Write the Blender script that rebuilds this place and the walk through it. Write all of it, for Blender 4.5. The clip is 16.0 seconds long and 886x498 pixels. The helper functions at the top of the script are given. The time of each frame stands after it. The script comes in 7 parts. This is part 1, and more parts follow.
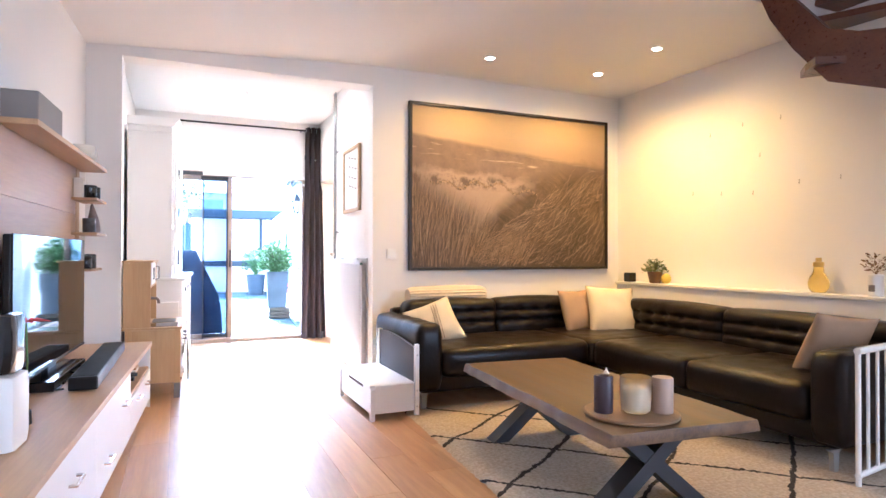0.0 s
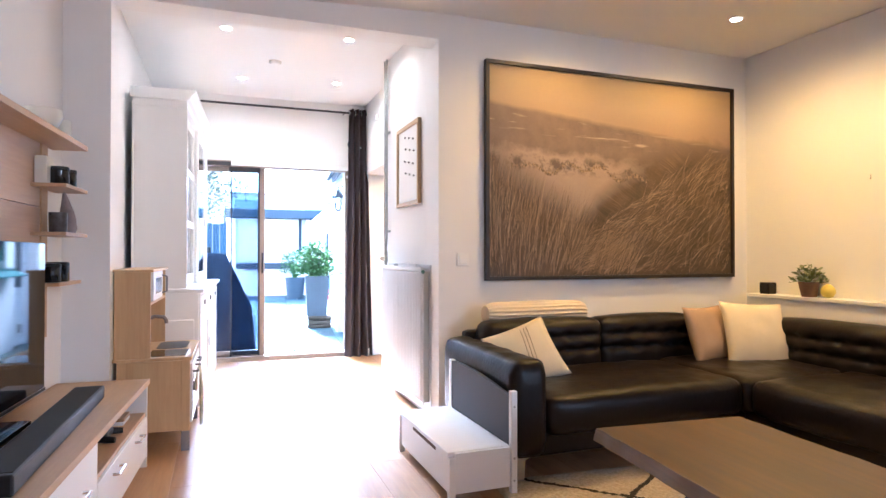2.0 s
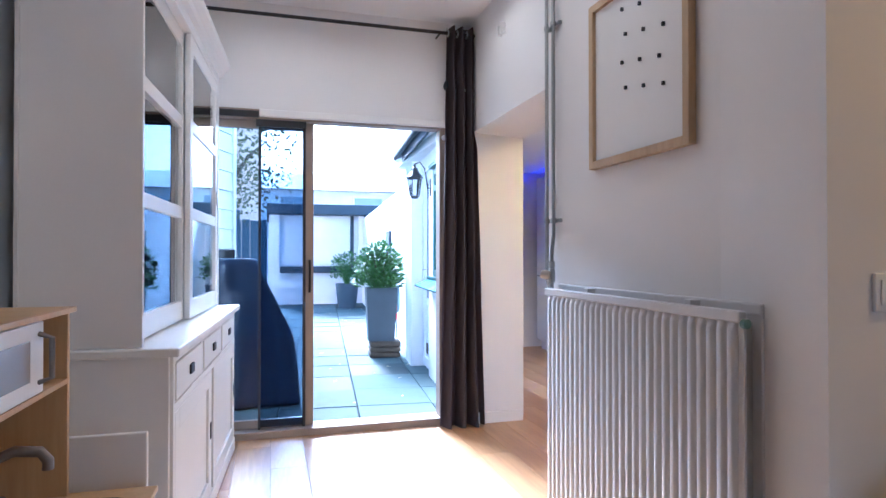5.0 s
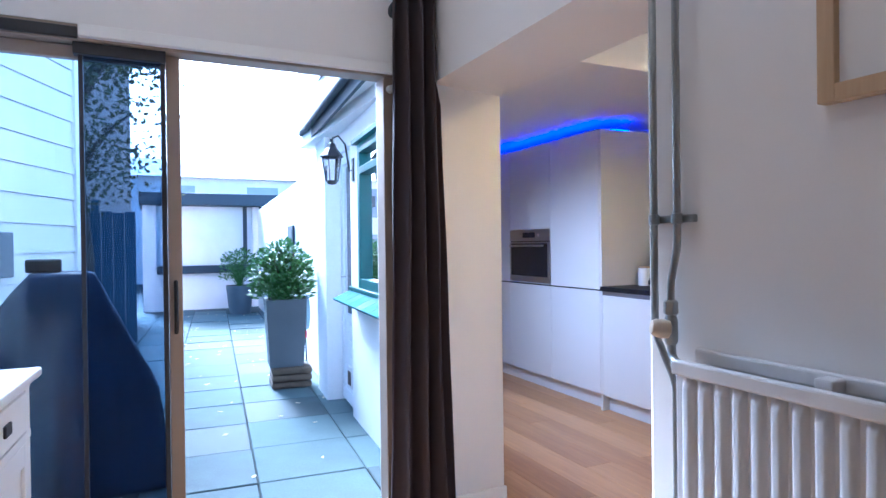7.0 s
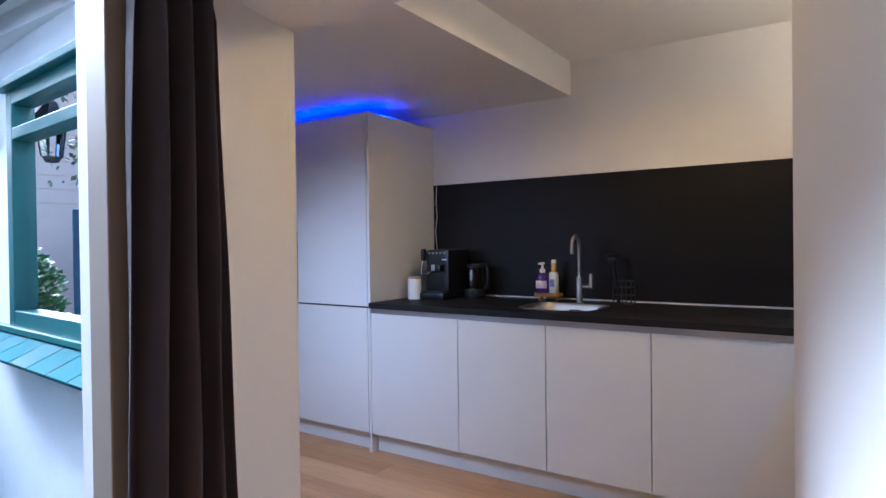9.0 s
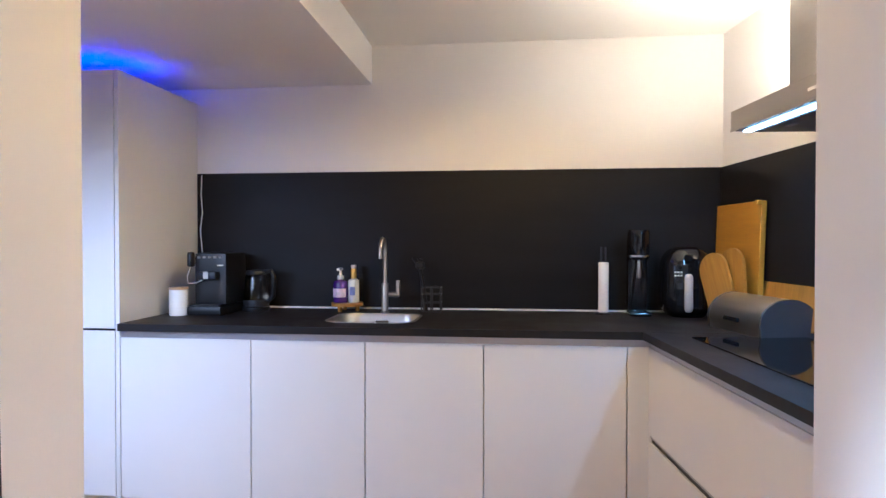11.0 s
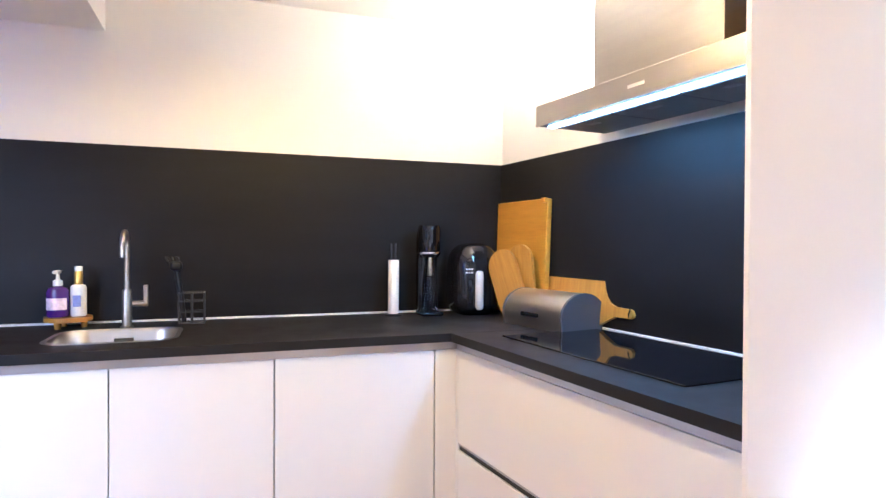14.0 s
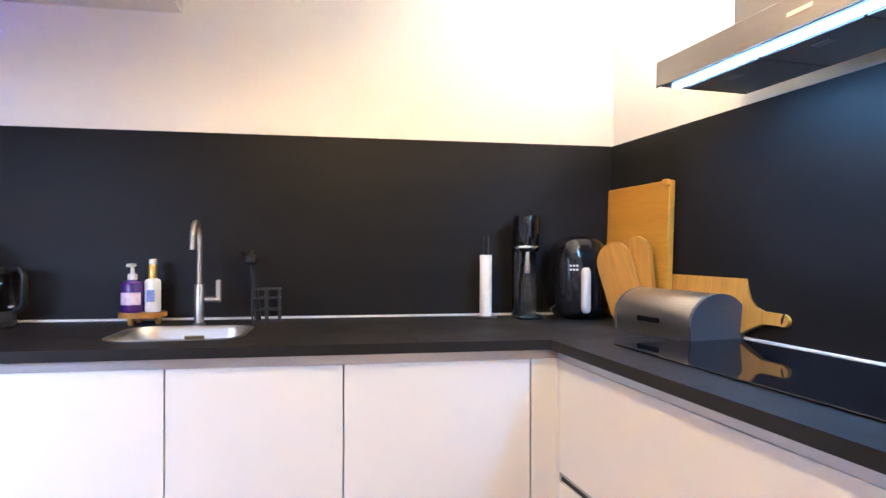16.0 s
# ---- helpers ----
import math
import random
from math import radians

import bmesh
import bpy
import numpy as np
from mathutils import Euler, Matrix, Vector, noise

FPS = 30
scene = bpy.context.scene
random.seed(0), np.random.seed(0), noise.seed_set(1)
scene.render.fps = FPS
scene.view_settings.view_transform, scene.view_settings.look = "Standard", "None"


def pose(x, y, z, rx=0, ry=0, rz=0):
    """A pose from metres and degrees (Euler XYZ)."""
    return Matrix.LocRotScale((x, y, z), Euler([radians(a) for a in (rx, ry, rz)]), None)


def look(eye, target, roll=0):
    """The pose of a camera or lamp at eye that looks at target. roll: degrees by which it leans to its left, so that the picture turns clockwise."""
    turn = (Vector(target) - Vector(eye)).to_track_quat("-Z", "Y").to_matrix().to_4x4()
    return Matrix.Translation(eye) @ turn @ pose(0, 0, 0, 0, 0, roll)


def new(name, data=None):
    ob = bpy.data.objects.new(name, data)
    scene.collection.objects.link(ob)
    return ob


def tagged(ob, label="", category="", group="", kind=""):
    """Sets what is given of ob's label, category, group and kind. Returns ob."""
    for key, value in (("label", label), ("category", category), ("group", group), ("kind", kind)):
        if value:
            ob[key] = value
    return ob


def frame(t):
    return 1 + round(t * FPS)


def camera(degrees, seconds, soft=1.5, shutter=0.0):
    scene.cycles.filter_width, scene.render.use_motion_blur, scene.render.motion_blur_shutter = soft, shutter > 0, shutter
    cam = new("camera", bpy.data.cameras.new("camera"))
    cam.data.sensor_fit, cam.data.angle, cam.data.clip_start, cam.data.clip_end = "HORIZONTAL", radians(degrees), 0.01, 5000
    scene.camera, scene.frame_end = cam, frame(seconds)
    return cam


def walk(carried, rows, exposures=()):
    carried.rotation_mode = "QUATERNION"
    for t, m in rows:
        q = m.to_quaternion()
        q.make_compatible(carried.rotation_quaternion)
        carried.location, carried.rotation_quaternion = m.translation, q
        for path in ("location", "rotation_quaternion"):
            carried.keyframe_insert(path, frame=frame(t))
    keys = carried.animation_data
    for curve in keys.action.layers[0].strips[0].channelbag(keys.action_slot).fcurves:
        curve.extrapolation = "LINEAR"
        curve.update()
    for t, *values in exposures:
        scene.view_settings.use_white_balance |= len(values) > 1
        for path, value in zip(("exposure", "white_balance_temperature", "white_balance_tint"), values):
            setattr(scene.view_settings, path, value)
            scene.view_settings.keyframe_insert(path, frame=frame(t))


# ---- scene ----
cam = camera(73.1, 16.0)
PATH = [
    (0, (-0.157, 0.218, 1.052), (0.656, 2.045, 1.071), 0.1),
    (0.5, (-0.11, 0.424, 1.046), (0.657, 2.27, 1.071), -0.0),
    (1, (-0.079, 0.705, 1.06), (0.669, 2.559, 1.086), 0.0),
    (1.5, (-0.02, 1.04, 1.06), (0.717, 2.899, 1.087), 0.1),
    (2, (0.032, 1.416, 1.084), (0.727, 3.291, 1.104), 0.0),
    (2.5, (0.031, 1.838, 1.071), (0.682, 3.729, 1.093), -0.0),
    (3, (0.067, 2.241, 1.078), (0.696, 4.14, 1.101), 0.0),
    (3.5, (0.151, 2.713, 1.095), (0.758, 4.618, 1.121), 0.1),
    (4, (0.179, 3.138, 1.108), (0.742, 5.057, 1.132), 0.0),
    (4.2, (0.181, 3.313, 1.111), (0.73, 5.236, 1.135), -0.0),
    (6.5, (0.272, 5.018, 1.217), (0.968, 6.893, 1.203), -0.8),
    (7, (0.354, 5.336, 1.232), (1.225, 7.136, 1.218), -0.7),
    (7.5, (0.423, 5.649, 1.224), (1.484, 7.344, 1.21), -0.3),
    (8, (0.454, 5.904, 1.238), (1.802, 7.382, 1.224), -0.1),
    (8.5, (0.573, 6.148, 1.252), (2.075, 7.468, 1.231), 0.0),
    (9, (0.538, 6.394, 1.267), (2.203, 7.502, 1.248), -0.7),
    (11.3, (0.783, 7.072, 1.295), (2.78, 7.175, 1.265), 0.1),
    (11.5, (0.794, 7.115, 1.301), (2.794, 7.145, 1.267), 0.1),
    (12, (0.848, 7.206, 1.303), (2.841, 7.052, 1.268), 0.2),
    (12.5, (0.899, 7.262, 1.296), (2.869, 6.921, 1.263), 0.2),
    (13, (0.973, 7.269, 1.271), (2.907, 6.762, 1.247), 0.3),
    (13.5, (1.065, 7.281, 1.264), (2.969, 6.667, 1.245), 0.2),
    (14, (1.132, 7.265, 1.261), (3.014, 6.588, 1.241), 0.3),
    (14.5, (1.205, 7.233, 1.25), (3.081, 6.542, 1.24), 0.2),
    (15, (1.264, 7.199, 1.254), (3.144, 6.518, 1.234), 0.4),
    (15.5, (1.333, 7.165, 1.231), (3.248, 6.588, 1.222), 0.3),
    (16, (1.45, 7.119, 1.201), (3.422, 6.784, 1.203), 0.2),
]
EXPOSURES = [(0.0, 4.75, 4600, 10), (2.5, 4.05, 4550, 10), (4.2, 3.25, 4500, 10), (6.5, 2.5, 4350, 10), (7.5, 2.45, 4350, 10), (8.5, 2.1, 4350, 10), (9.0, 1.95, 4600, 10), (11.5, 2.9, 4650, 10), (12.5, 3.1, 4750, 10), (14.0, 3.6, 4600, 10), (15.0, 3.7, 4650, 10), (16.0, 3.5, 4700, 10)]
walk(cam, [(t, look(eye, target, roll)) for t, eye, target, roll in PATH], EXPOSURES)

# ---- world and sun ----
world = bpy.data.worlds.new("world")
scene.world = world
world.use_nodes = True
wn = world.node_tree
wn.nodes.clear()
w_out = wn.nodes.new("ShaderNodeOutputWorld")
w_bg = wn.nodes.new("ShaderNodeBackground")
w_sky = wn.nodes.new("ShaderNodeTexSky")
w_sky.sky_type = "NISHITA"
w_sky.sun_disc = False
w_sky.sun_elevation = radians(33)
w_sky.sun_rotation = radians(-10)
w_sky.dust_density = 2.0
w_bg.inputs["Strength"].default_value = 0.15
wn.links.new(w_sky.outputs[0], w_bg.inputs[0])
wn.links.new(w_bg.outputs[0], w_out.inputs[0])

sun_data = bpy.data.lights.new("sun", "SUN")
sun_data.energy = 5.0
sun_data.angle = radians(24)
sun_data.color = (1.0, 0.97, 0.93)
sun = new("sun", sun_data)
sun.matrix_world = look((-1.2, 15.5, 5.6), (0.3, 7.0, 0.0))

LIVING_SPOT, NICHE_SPOT, KITCHEN_SPOT = 6.3, 1.5, 13.0
FILL_WINDOW, KITCHEN_WINDOW, HOOD_UPLIGHT = 6.0, 1.8, 3.3
WARM = (1.0, 0.57, 0.17)
GOLDEN = (1.0, 0.50, 0.10)


def spot_lamp(name, x, y, z, power, colour, angle=120, blend=0.8):
    d = bpy.data.lights.new(name, "SPOT")
    d.energy, d.color, d.spot_size, d.spot_blend, d.shadow_soft_size = power, colour, radians(angle), blend, 0.035
    o = new(name, d)
    o.location = (x, y, z)
    return o


def area_lamp(name, m, sx, sy, power, colour, spread=180):
    d = bpy.data.lights.new(name, "AREA")
    d.shape, d.size, d.size_y, d.energy, d.color = "RECTANGLE", sx, sy, power, colour
    d.spread = radians(spread)
    o = new(name, d)
    o.matrix_world = m
    return o


# ---- materials ----
def shader(name):
    m = bpy.data.materials.new(name)
    m.use_nodes = True
    t = m.node_tree
    return m, t, t.nodes["Principled BSDF"]


def node(t, kind, **values):
    n = t.nodes.new(kind)
    for key, value in values.items():
        n.inputs[key.replace("_", " ")].default_value = value
    return n


def ramp(t, fac, stops):
    n = t.nodes.new("ShaderNodeValToRGB")
    while len(n.color_ramp.elements) < len(stops):
        n.color_ramp.elements.new(0.5)
    for e, (p, c) in zip(n.color_ramp.elements, stops):
        e.position, e.color = p, (*c, 1) if len(c) == 3 else c
    t.links.new(fac, n.inputs[0])
    return n.outputs[0]


def coords(t, scale=(1, 1, 1), turn=0):
    c = t.nodes.new("ShaderNodeTexCoord")
    m = t.nodes.new("ShaderNodeMapping")
    m.inputs["Scale"].default_value = scale
    m.inputs["Rotation"].default_value = (0, 0, turn)
    t.links.new(c.outputs["Object"], m.inputs[0])
    return m.outputs[0]


def maths(t, op, a, b=None):
    n = t.nodes.new("ShaderNodeMath")
    n.operation = op
    for i, v in enumerate((a, b)):
        if v is None:
            continue
        if isinstance(v, (int, float)):
            n.inputs[i].default_value = v
        else:
            t.links.new(v, n.inputs[i])
    return n.outputs[0]


def mixed(t, fac, a, b):
    n = t.nodes.new("ShaderNodeMix")
    n.data_type = "RGBA"
    for i, v in ((0, fac), (6, a), (7, b)):
        if isinstance(v, (int, float)):
            n.inputs[i].default_value = v
        elif isinstance(v, tuple):
            n.inputs[i].default_value = (*v, 1)
        else:
            t.links.new(v, n.inputs[i])
    return n.outputs[2]


def noise_tex(t, vec, scale, detail=4.0, rough=0.55):
    n = node(t, "ShaderNodeTexNoise", Scale=scale, Detail=detail, Roughness=rough)
    t.links.new(vec, n.inputs["Vector"])
    return n.outputs[0]


def relief(t, b, height, strength, distance=0.002):
    n = node(t, "ShaderNodeBump", Strength=strength, Distance=distance)
    t.links.new(height, n.inputs["Height"])
    t.links.new(n.outputs[0], b.inputs["Normal"])


def plain(name, base, rough=0.5, metal=0.0, var=0.08, scale=3.0, bump=0.15, fine=180.0, stretch=(1, 1, 1), piece=0.0, coat=0.0, shine=0.5):
    """A surface with broad tone variation, fine grain in tone and roughness, and light relief."""
    m, t, b = shader(name)
    v = coords(t, stretch)
    broad, grain = noise_tex(t, v, scale), noise_tex(t, v, fine, 3.0)
    both = maths(t, "ADD", maths(t, "MULTIPLY", broad, 0.7), maths(t, "MULTIPLY", grain, 0.3))
    if piece:
        info = t.nodes.new("ShaderNodeObjectInfo")
        both = maths(t, "ADD", both, maths(t, "MULTIPLY", maths(t, "SUBTRACT", info.outputs["Random"], 0.5), piece))
    lo, hi = tuple(c * (1 - var) for c in base), tuple(min(1, c * (1 + var)) for c in base)
    t.links.new(ramp(t, both, [(0.3, lo), (0.7, hi)]), b.inputs["Base Color"])
    rr = t.nodes.new("ShaderNodeMapRange")
    for i, x in ((1, 0.3), (2, 0.7), (3, max(0.02, rough * 0.85)), (4, min(1.0, rough * 1.15))):
        rr.inputs[i].default_value = x
    t.links.new(both, rr.inputs[0])
    t.links.new(rr.outputs[0], b.inputs["Roughness"])
    b.inputs["Metallic"].default_value = metal
    b.inputs["Coat Weight"].default_value = coat
    b.inputs["Specular IOR Level"].default_value = shine
    if bump:
        relief(t, b, grain, bump)
    return m


def wood(name, dark, light, rough=0.45, axis=1, scale=1.0, piece=0.25, knots=0.0, bump=0.12):
    """Grain drawn out along one axis, with broad rings; each plank takes its own tone."""
    m, t, b = shader(name)
    s = [22.0 * scale] * 3
    s[axis] = 1.6 * scale
    info = t.nodes.new("ShaderNodeObjectInfo")
    c = t.nodes.new("ShaderNodeTexCoord")
    shift = t.nodes.new("ShaderNodeVectorMath")
    shift.operation = "MULTIPLY_ADD"
    shift.inputs[1].default_value = (1, 1, 1)
    t.links.new(c.outputs["Object"], shift.inputs[0])
    comb = t.nodes.new("ShaderNodeCombineXYZ")
    for i in range(3):
        t.links.new(maths(t, "MULTIPLY", info.outputs["Random"], 7.0 + 3 * i), comb.inputs[i])
    t.links.new(comb.outputs[0], shift.inputs[2])
    mp = t.nodes.new("ShaderNodeMapping")
    mp.inputs["Scale"].default_value = s
    t.links.new(shift.outputs[0], mp.inputs[0])
    fine = noise_tex(t, mp.outputs[0], 3.0, 6.0, 0.65)
    broad = noise_tex(t, mp.outputs[0], 0.45, 3.0)
    g = maths(t, "ADD", maths(t, "MULTIPLY", fine, 0.55), maths(t, "MULTIPLY", broad, 0.45))
    g = maths(t, "ADD", g, maths(t, "MULTIPLY", maths(t, "SUBTRACT", info.outputs["Random"], 0.5), piece))
    t.links.new(ramp(t, g, [(0.28, dark), (0.5, tuple((a + e) / 2 for a, e in zip(dark, light))), (0.72, light)]), b.inputs["Base Color"])
    rr = maths(t, "ADD", maths(t, "MULTIPLY", fine, 0.25), rough - 0.12)
    t.links.new(rr, b.inputs["Roughness"])
    relief(t, b, fine, bump, 0.001)
    return m


def glowing(name, colour, power):
    m, t, b = shader(name)
    b.inputs["Base Color"].default_value = (*colour, 1)
    b.inputs["Emission Color"].default_value = (*colour, 1)
    b.inputs["Emission Strength"].default_value = power
    return m


def clear_glass(name, tint=(1, 1, 1), rough=0.0, ior=1.45):
    m, t, b = shader(name)
    b.inputs["Base Color"].default_value = (*tint, 1)
    b.inputs["Roughness"].default_value = rough
    b.inputs["IOR"].default_value = ior
    b.inputs["Transmission Weight"].default_value = 1.0
    return m


def pane_glass(name, tint=(0.96, 0.98, 0.98), clear=0.9, gloss=1.0):
    """Thin window glass: mostly straight-through, with a mirror share that grows at grazing angles."""
    m, t, b = shader(name)
    t.nodes.remove(b)
    out = t.nodes["Material Output"]
    tr = node(t, "ShaderNodeBsdfTransparent", Color=(*tint, 1))
    gl = node(t, "ShaderNodeBsdfGlossy", Roughness=0.01, Color=(1, 1, 1, 1))
    fr = node(t, "ShaderNodeFresnel", IOR=1.5)
    f = maths(t, "ADD", maths(t, "MULTIPLY", fr.outputs[0], gloss), 1.0 - clear)
    mx = t.nodes.new("ShaderNodeMixShader")
    t.links.new(f, mx.inputs[0])
    t.links.new(tr.outputs[0], mx.inputs[1])
    t.links.new(gl.outputs[0], mx.inputs[2])
    t.links.new(mx.outputs[0], out.inputs[0])
    return m


WALL = plain("wall_paint", (0.78, 0.76, 0.74), 0.7, var=0.02, scale=1.2, bump=0.12, fine=260)
CEIL = plain("ceiling_paint", (0.80, 0.79, 0.78), 0.75, var=0.02, scale=0.9, bump=0.1, fine=220)
WHITE_PAINT = plain("white_lacquer", (0.80, 0.79, 0.77), 0.35, var=0.03, scale=2.0, bump=0.05)
RAD_PAINT = plain("radiator_enamel", (0.62, 0.61, 0.61), 0.35, var=0.04, scale=2.0, bump=0.05)
CABINET = plain("matt_white_front", (0.76, 0.76, 0.75), 0.38, var=0.015, scale=1.5, bump=0.03)
FLOORWOOD = wood("oak_laminate", (0.32, 0.16, 0.06), (0.57, 0.34, 0.16), 0.33, 1, 0.8, 0.3)
GROUT = plain("dark_joint", (0.10, 0.07, 0.05), 0.9)
OAK = wood("light_oak", (0.37, 0.225, 0.115), (0.56, 0.385, 0.22), 0.45, 1, 1.0, 0.1)
OAK_PANEL = wood("oak_wall_panel", (0.36, 0.24, 0.155), (0.51, 0.365, 0.25), 0.5, 1, 1.0, 0.15)
BIRCH = wood("birch_ply", (0.45, 0.28, 0.125), (0.61, 0.42, 0.21), 0.45, 2, 0.8, 0.06)
TABLEWOOD = wood("grey_brown_oak", (0.040, 0.020, 0.008), (0.185, 0.105, 0.045), 0.42, 1, 0.7, 0.05, bump=0.3)
DARKWOOD = wood("dark_stained_stair", (0.055, 0.017, 0.009), (0.14, 0.048, 0.022), 0.3, 0, 0.8, 0.1)
ACACIA = wood("acacia_board", (0.27, 0.115, 0.012), (0.52, 0.27, 0.035), 0.45, 2, 1.2, 0.15)
ACACIA_DARK = wood("brown_tray_wood", (0.16, 0.09, 0.04), (0.30, 0.18, 0.09), 0.5, 1, 1.0, 0.1)
BAMBOO = wood("bamboo_board", (0.40, 0.18, 0.010), (0.57, 0.28, 0.020), 0.42, 0, 1.6, 0.05)
FRAMEWOOD = wood("pine_frame", (0.40, 0.27, 0.14), (0.55, 0.40, 0.23), 0.5, 2, 1.0, 0.1)
LEATHER = plain("black_leather", (0.009, 0.006, 0.005), 0.36, var=0.3, scale=4, bump=0.8, fine=42, shine=0.22)
LEG_METAL = plain("steel_grey_leg", (0.45, 0.44, 0.42), 0.35, 0.6, bump=0.03)
BLACK_STEEL = plain("dark_grey_steel", (0.035, 0.034, 0.036), 0.5, 0.3, bump=0.1)
BLACK_PLASTIC = plain("black_plastic", (0.009, 0.009, 0.010), 0.38, var=0.1, bump=0.08, shine=0.35)
GLOSS_BLACK = plain("gloss_black", (0.008, 0.008, 0.010), 0.08, var=0.1, bump=0.0)
SCREEN = plain("dark_screen", (0.006, 0.006, 0.008), 0.04, var=0.1, bump=0.0)
STEEL = plain("brushed_steel", (0.46, 0.42, 0.36), 0.36, 1.0, var=0.06, fine=60, stretch=(1, 1, 14), bump=0.04)
HOOD_STEEL = plain("hood_steel", (0.42, 0.40, 0.37), 0.36, 1.0, var=0.06, fine=70, stretch=(1, 10, 10), bump=0.0)
CHROME = plain("chrome", (0.72, 0.72, 0.72), 0.12, 1.0, var=0.03, bump=0.0)
GALV = plain("galvanised_pipe", (0.36, 0.37, 0.36), 0.34, 0.85, var=0.12, scale=14, bump=0.06)
STONE = plain("black_worktop", (0.012, 0.011, 0.012), 0.5, var=0.2, scale=5, bump=0.12, fine=320, shine=0.25)
SPLASH = plain("black_splashback", (0.010, 0.009, 0.0095), 0.5, var=0.3, scale=2.2, bump=0.15, fine=160, stretch=(1, 0.4, 3), shine=0.18)
ALU = plain("aluminium_channel", (0.42, 0.42, 0.44), 0.35, 0.9, bump=0.02)
CURTAIN = plain("brown_grey_curtain", (0.105, 0.080, 0.084), 0.85, var=0.15, scale=6, bump=0.3, fine=420)
LINEN = plain("cream_linen", (0.66, 0.57, 0.40), 0.9, var=0.08, scale=8, bump=0.5, fine=380)
TAUPE = plain("taupe_velvet", (0.38, 0.26, 0.16), 0.85, var=0.12, scale=6, bump=0.3, fine=300)
KNIT = plain("cream_knit", (0.64, 0.54, 0.38), 0.95, var=0.08, scale=12, bump=0.5, fine=300)
GREYFELT = plain("grey_upholstery", (0.10, 0.10, 0.115), 0.85, var=0.12, scale=12, bump=0.4, fine=350)
TERRACOTTA = plain("brown_pot", (0.16, 0.085, 0.045), 0.75, var=0.2, scale=12, bump=0.3)
LEAF = plain("green_leaf", (0.075, 0.17, 0.035), 0.5, var=0.45, scale=14, bump=0.1)
SAGE = plain("grey_green_leaf", (0.16, 0.19, 0.09), 0.6, var=0.35, scale=20, bump=0.1)
YELLOW = plain("yellow_ceramic", (0.62, 0.50, 0.05), 0.35, var=0.1, bump=0.05)
AMBER = clear_glass("amber_glass", (0.90, 0.72, 0.20), 0.02)
GLASS = clear_glass("clear_glass")
SMOKED = clear_glass("smoked_glass", (0.30, 0.24, 0.18))
WAX_WHITE = plain("white_wax", (0.76, 0.72, 0.64), 0.5, var=0.03, bump=0.1)
WAX_DARK = plain("aubergine_wax", (0.035, 0.022, 0.030), 0.5, var=0.15, bump=0.15)
WAX_TAUPE = plain("taupe_wax", (0.40, 0.29, 0.22), 0.5, var=0.08, bump=0.15)
PANE = pane_glass("window_pane")
JAR_GLASS = clear_glass("frosted_jar_glass", (0.95, 0.92, 0.84), 0.35, 1.2)
DOOR_PANE = pane_glass("door_pane", (0.90, 0.95, 0.97), 0.995, 0.4)
PANE_GREEN = pane_glass("outside_pane", (0.75, 0.85, 0.9), 0.28)
DOOR_ALU = plain("door_frame_metal", (0.32, 0.255, 0.20), 0.5, 0.2, var=0.08, bump=0.05)
GREENWOOD = plain("green_window_paint", (0.018, 0.11, 0.11), 0.4, var=0.15, scale=6, bump=0.1)
RENDERWHITE = plain("white_render", (0.80, 0.81, 0.82), 0.85, var=0.06, scale=2.0, bump=0.6, fine=60)
SLATE = plain("green_slate", (0.035, 0.12, 0.13), 0.85, var=0.2, scale=9, bump=0.3, piece=0.3, shine=0.1)
PAVER = plain("patio_slab", (0.10, 0.135, 0.132), 0.8, var=0.4, scale=1.7, bump=0.5, fine=90, piece=0.4, shine=0.2)
SOIL = plain("patio_joint", (0.05, 0.055, 0.045), 0.95, var=0.3, bump=0.5)
FIRED = plain("anthracite_pot", (0.085, 0.10, 0.115), 0.55, var=0.15, bump=0.2)
COVER = plain("navy_cover", (0.007, 0.016, 0.040), 0.7, var=0.3, scale=5, bump=0.03, shine=0.2)
FENCE = plain("blue_grey_fence", (0.05, 0.085, 0.12), 0.7, var=0.2, scale=4, bump=0.2, piece=0.3)
CLAD = plain("white_cladding", (0.66, 0.64, 0.60), 0.6, var=0.05, scale=3, bump=0.1, piece=0.08)
DARKBEAM = plain("dark_fascia", (0.03, 0.045, 0.06), 0.6, var=0.15, bump=0.1)
BLUE_LED = glowing("blue_led", (0.02, 0.05, 1.0), 5.0)
COOL_LED = glowing("cool_led_strip", (0.62, 0.86, 1.0), 2.2)
BULB = glowing("warm_bulb", (1.0, 0.82, 0.55), 6.0)
PURPLE = plain("purple_soap", (0.055, 0.015, 0.16), 0.25, var=0.1, bump=0.0)
LABEL_WHITE = plain("white_plastic", (0.75, 0.75, 0.74), 0.4, var=0.03, bump=0.03)
GOLD = plain("gold_cap", (0.70, 0.48, 0.12), 0.3, 0.8, bump=0.0)
GREYCARD = plain("grey_box", (0.21, 0.20, 0.20), 0.6, var=0.08, bump=0.1)
PAPER = plain("white_paper", (0.78, 0.77, 0.75), 0.8, var=0.02, bump=0.1)
RED = plain("red_petal", (0.55, 0.02, 0.02), 0.5, var=0.2, bump=0.1)
TOWEL = plain("printed_tea_towel", (0.66, 0.60, 0.42), 0.9, var=0.3, scale=26, bump=0.4, fine=300)
BASKET = plain("woven_seagrass", (0.36, 0.24, 0.13), 0.8, var=0.4, scale=40, bump=0.6, fine=120)
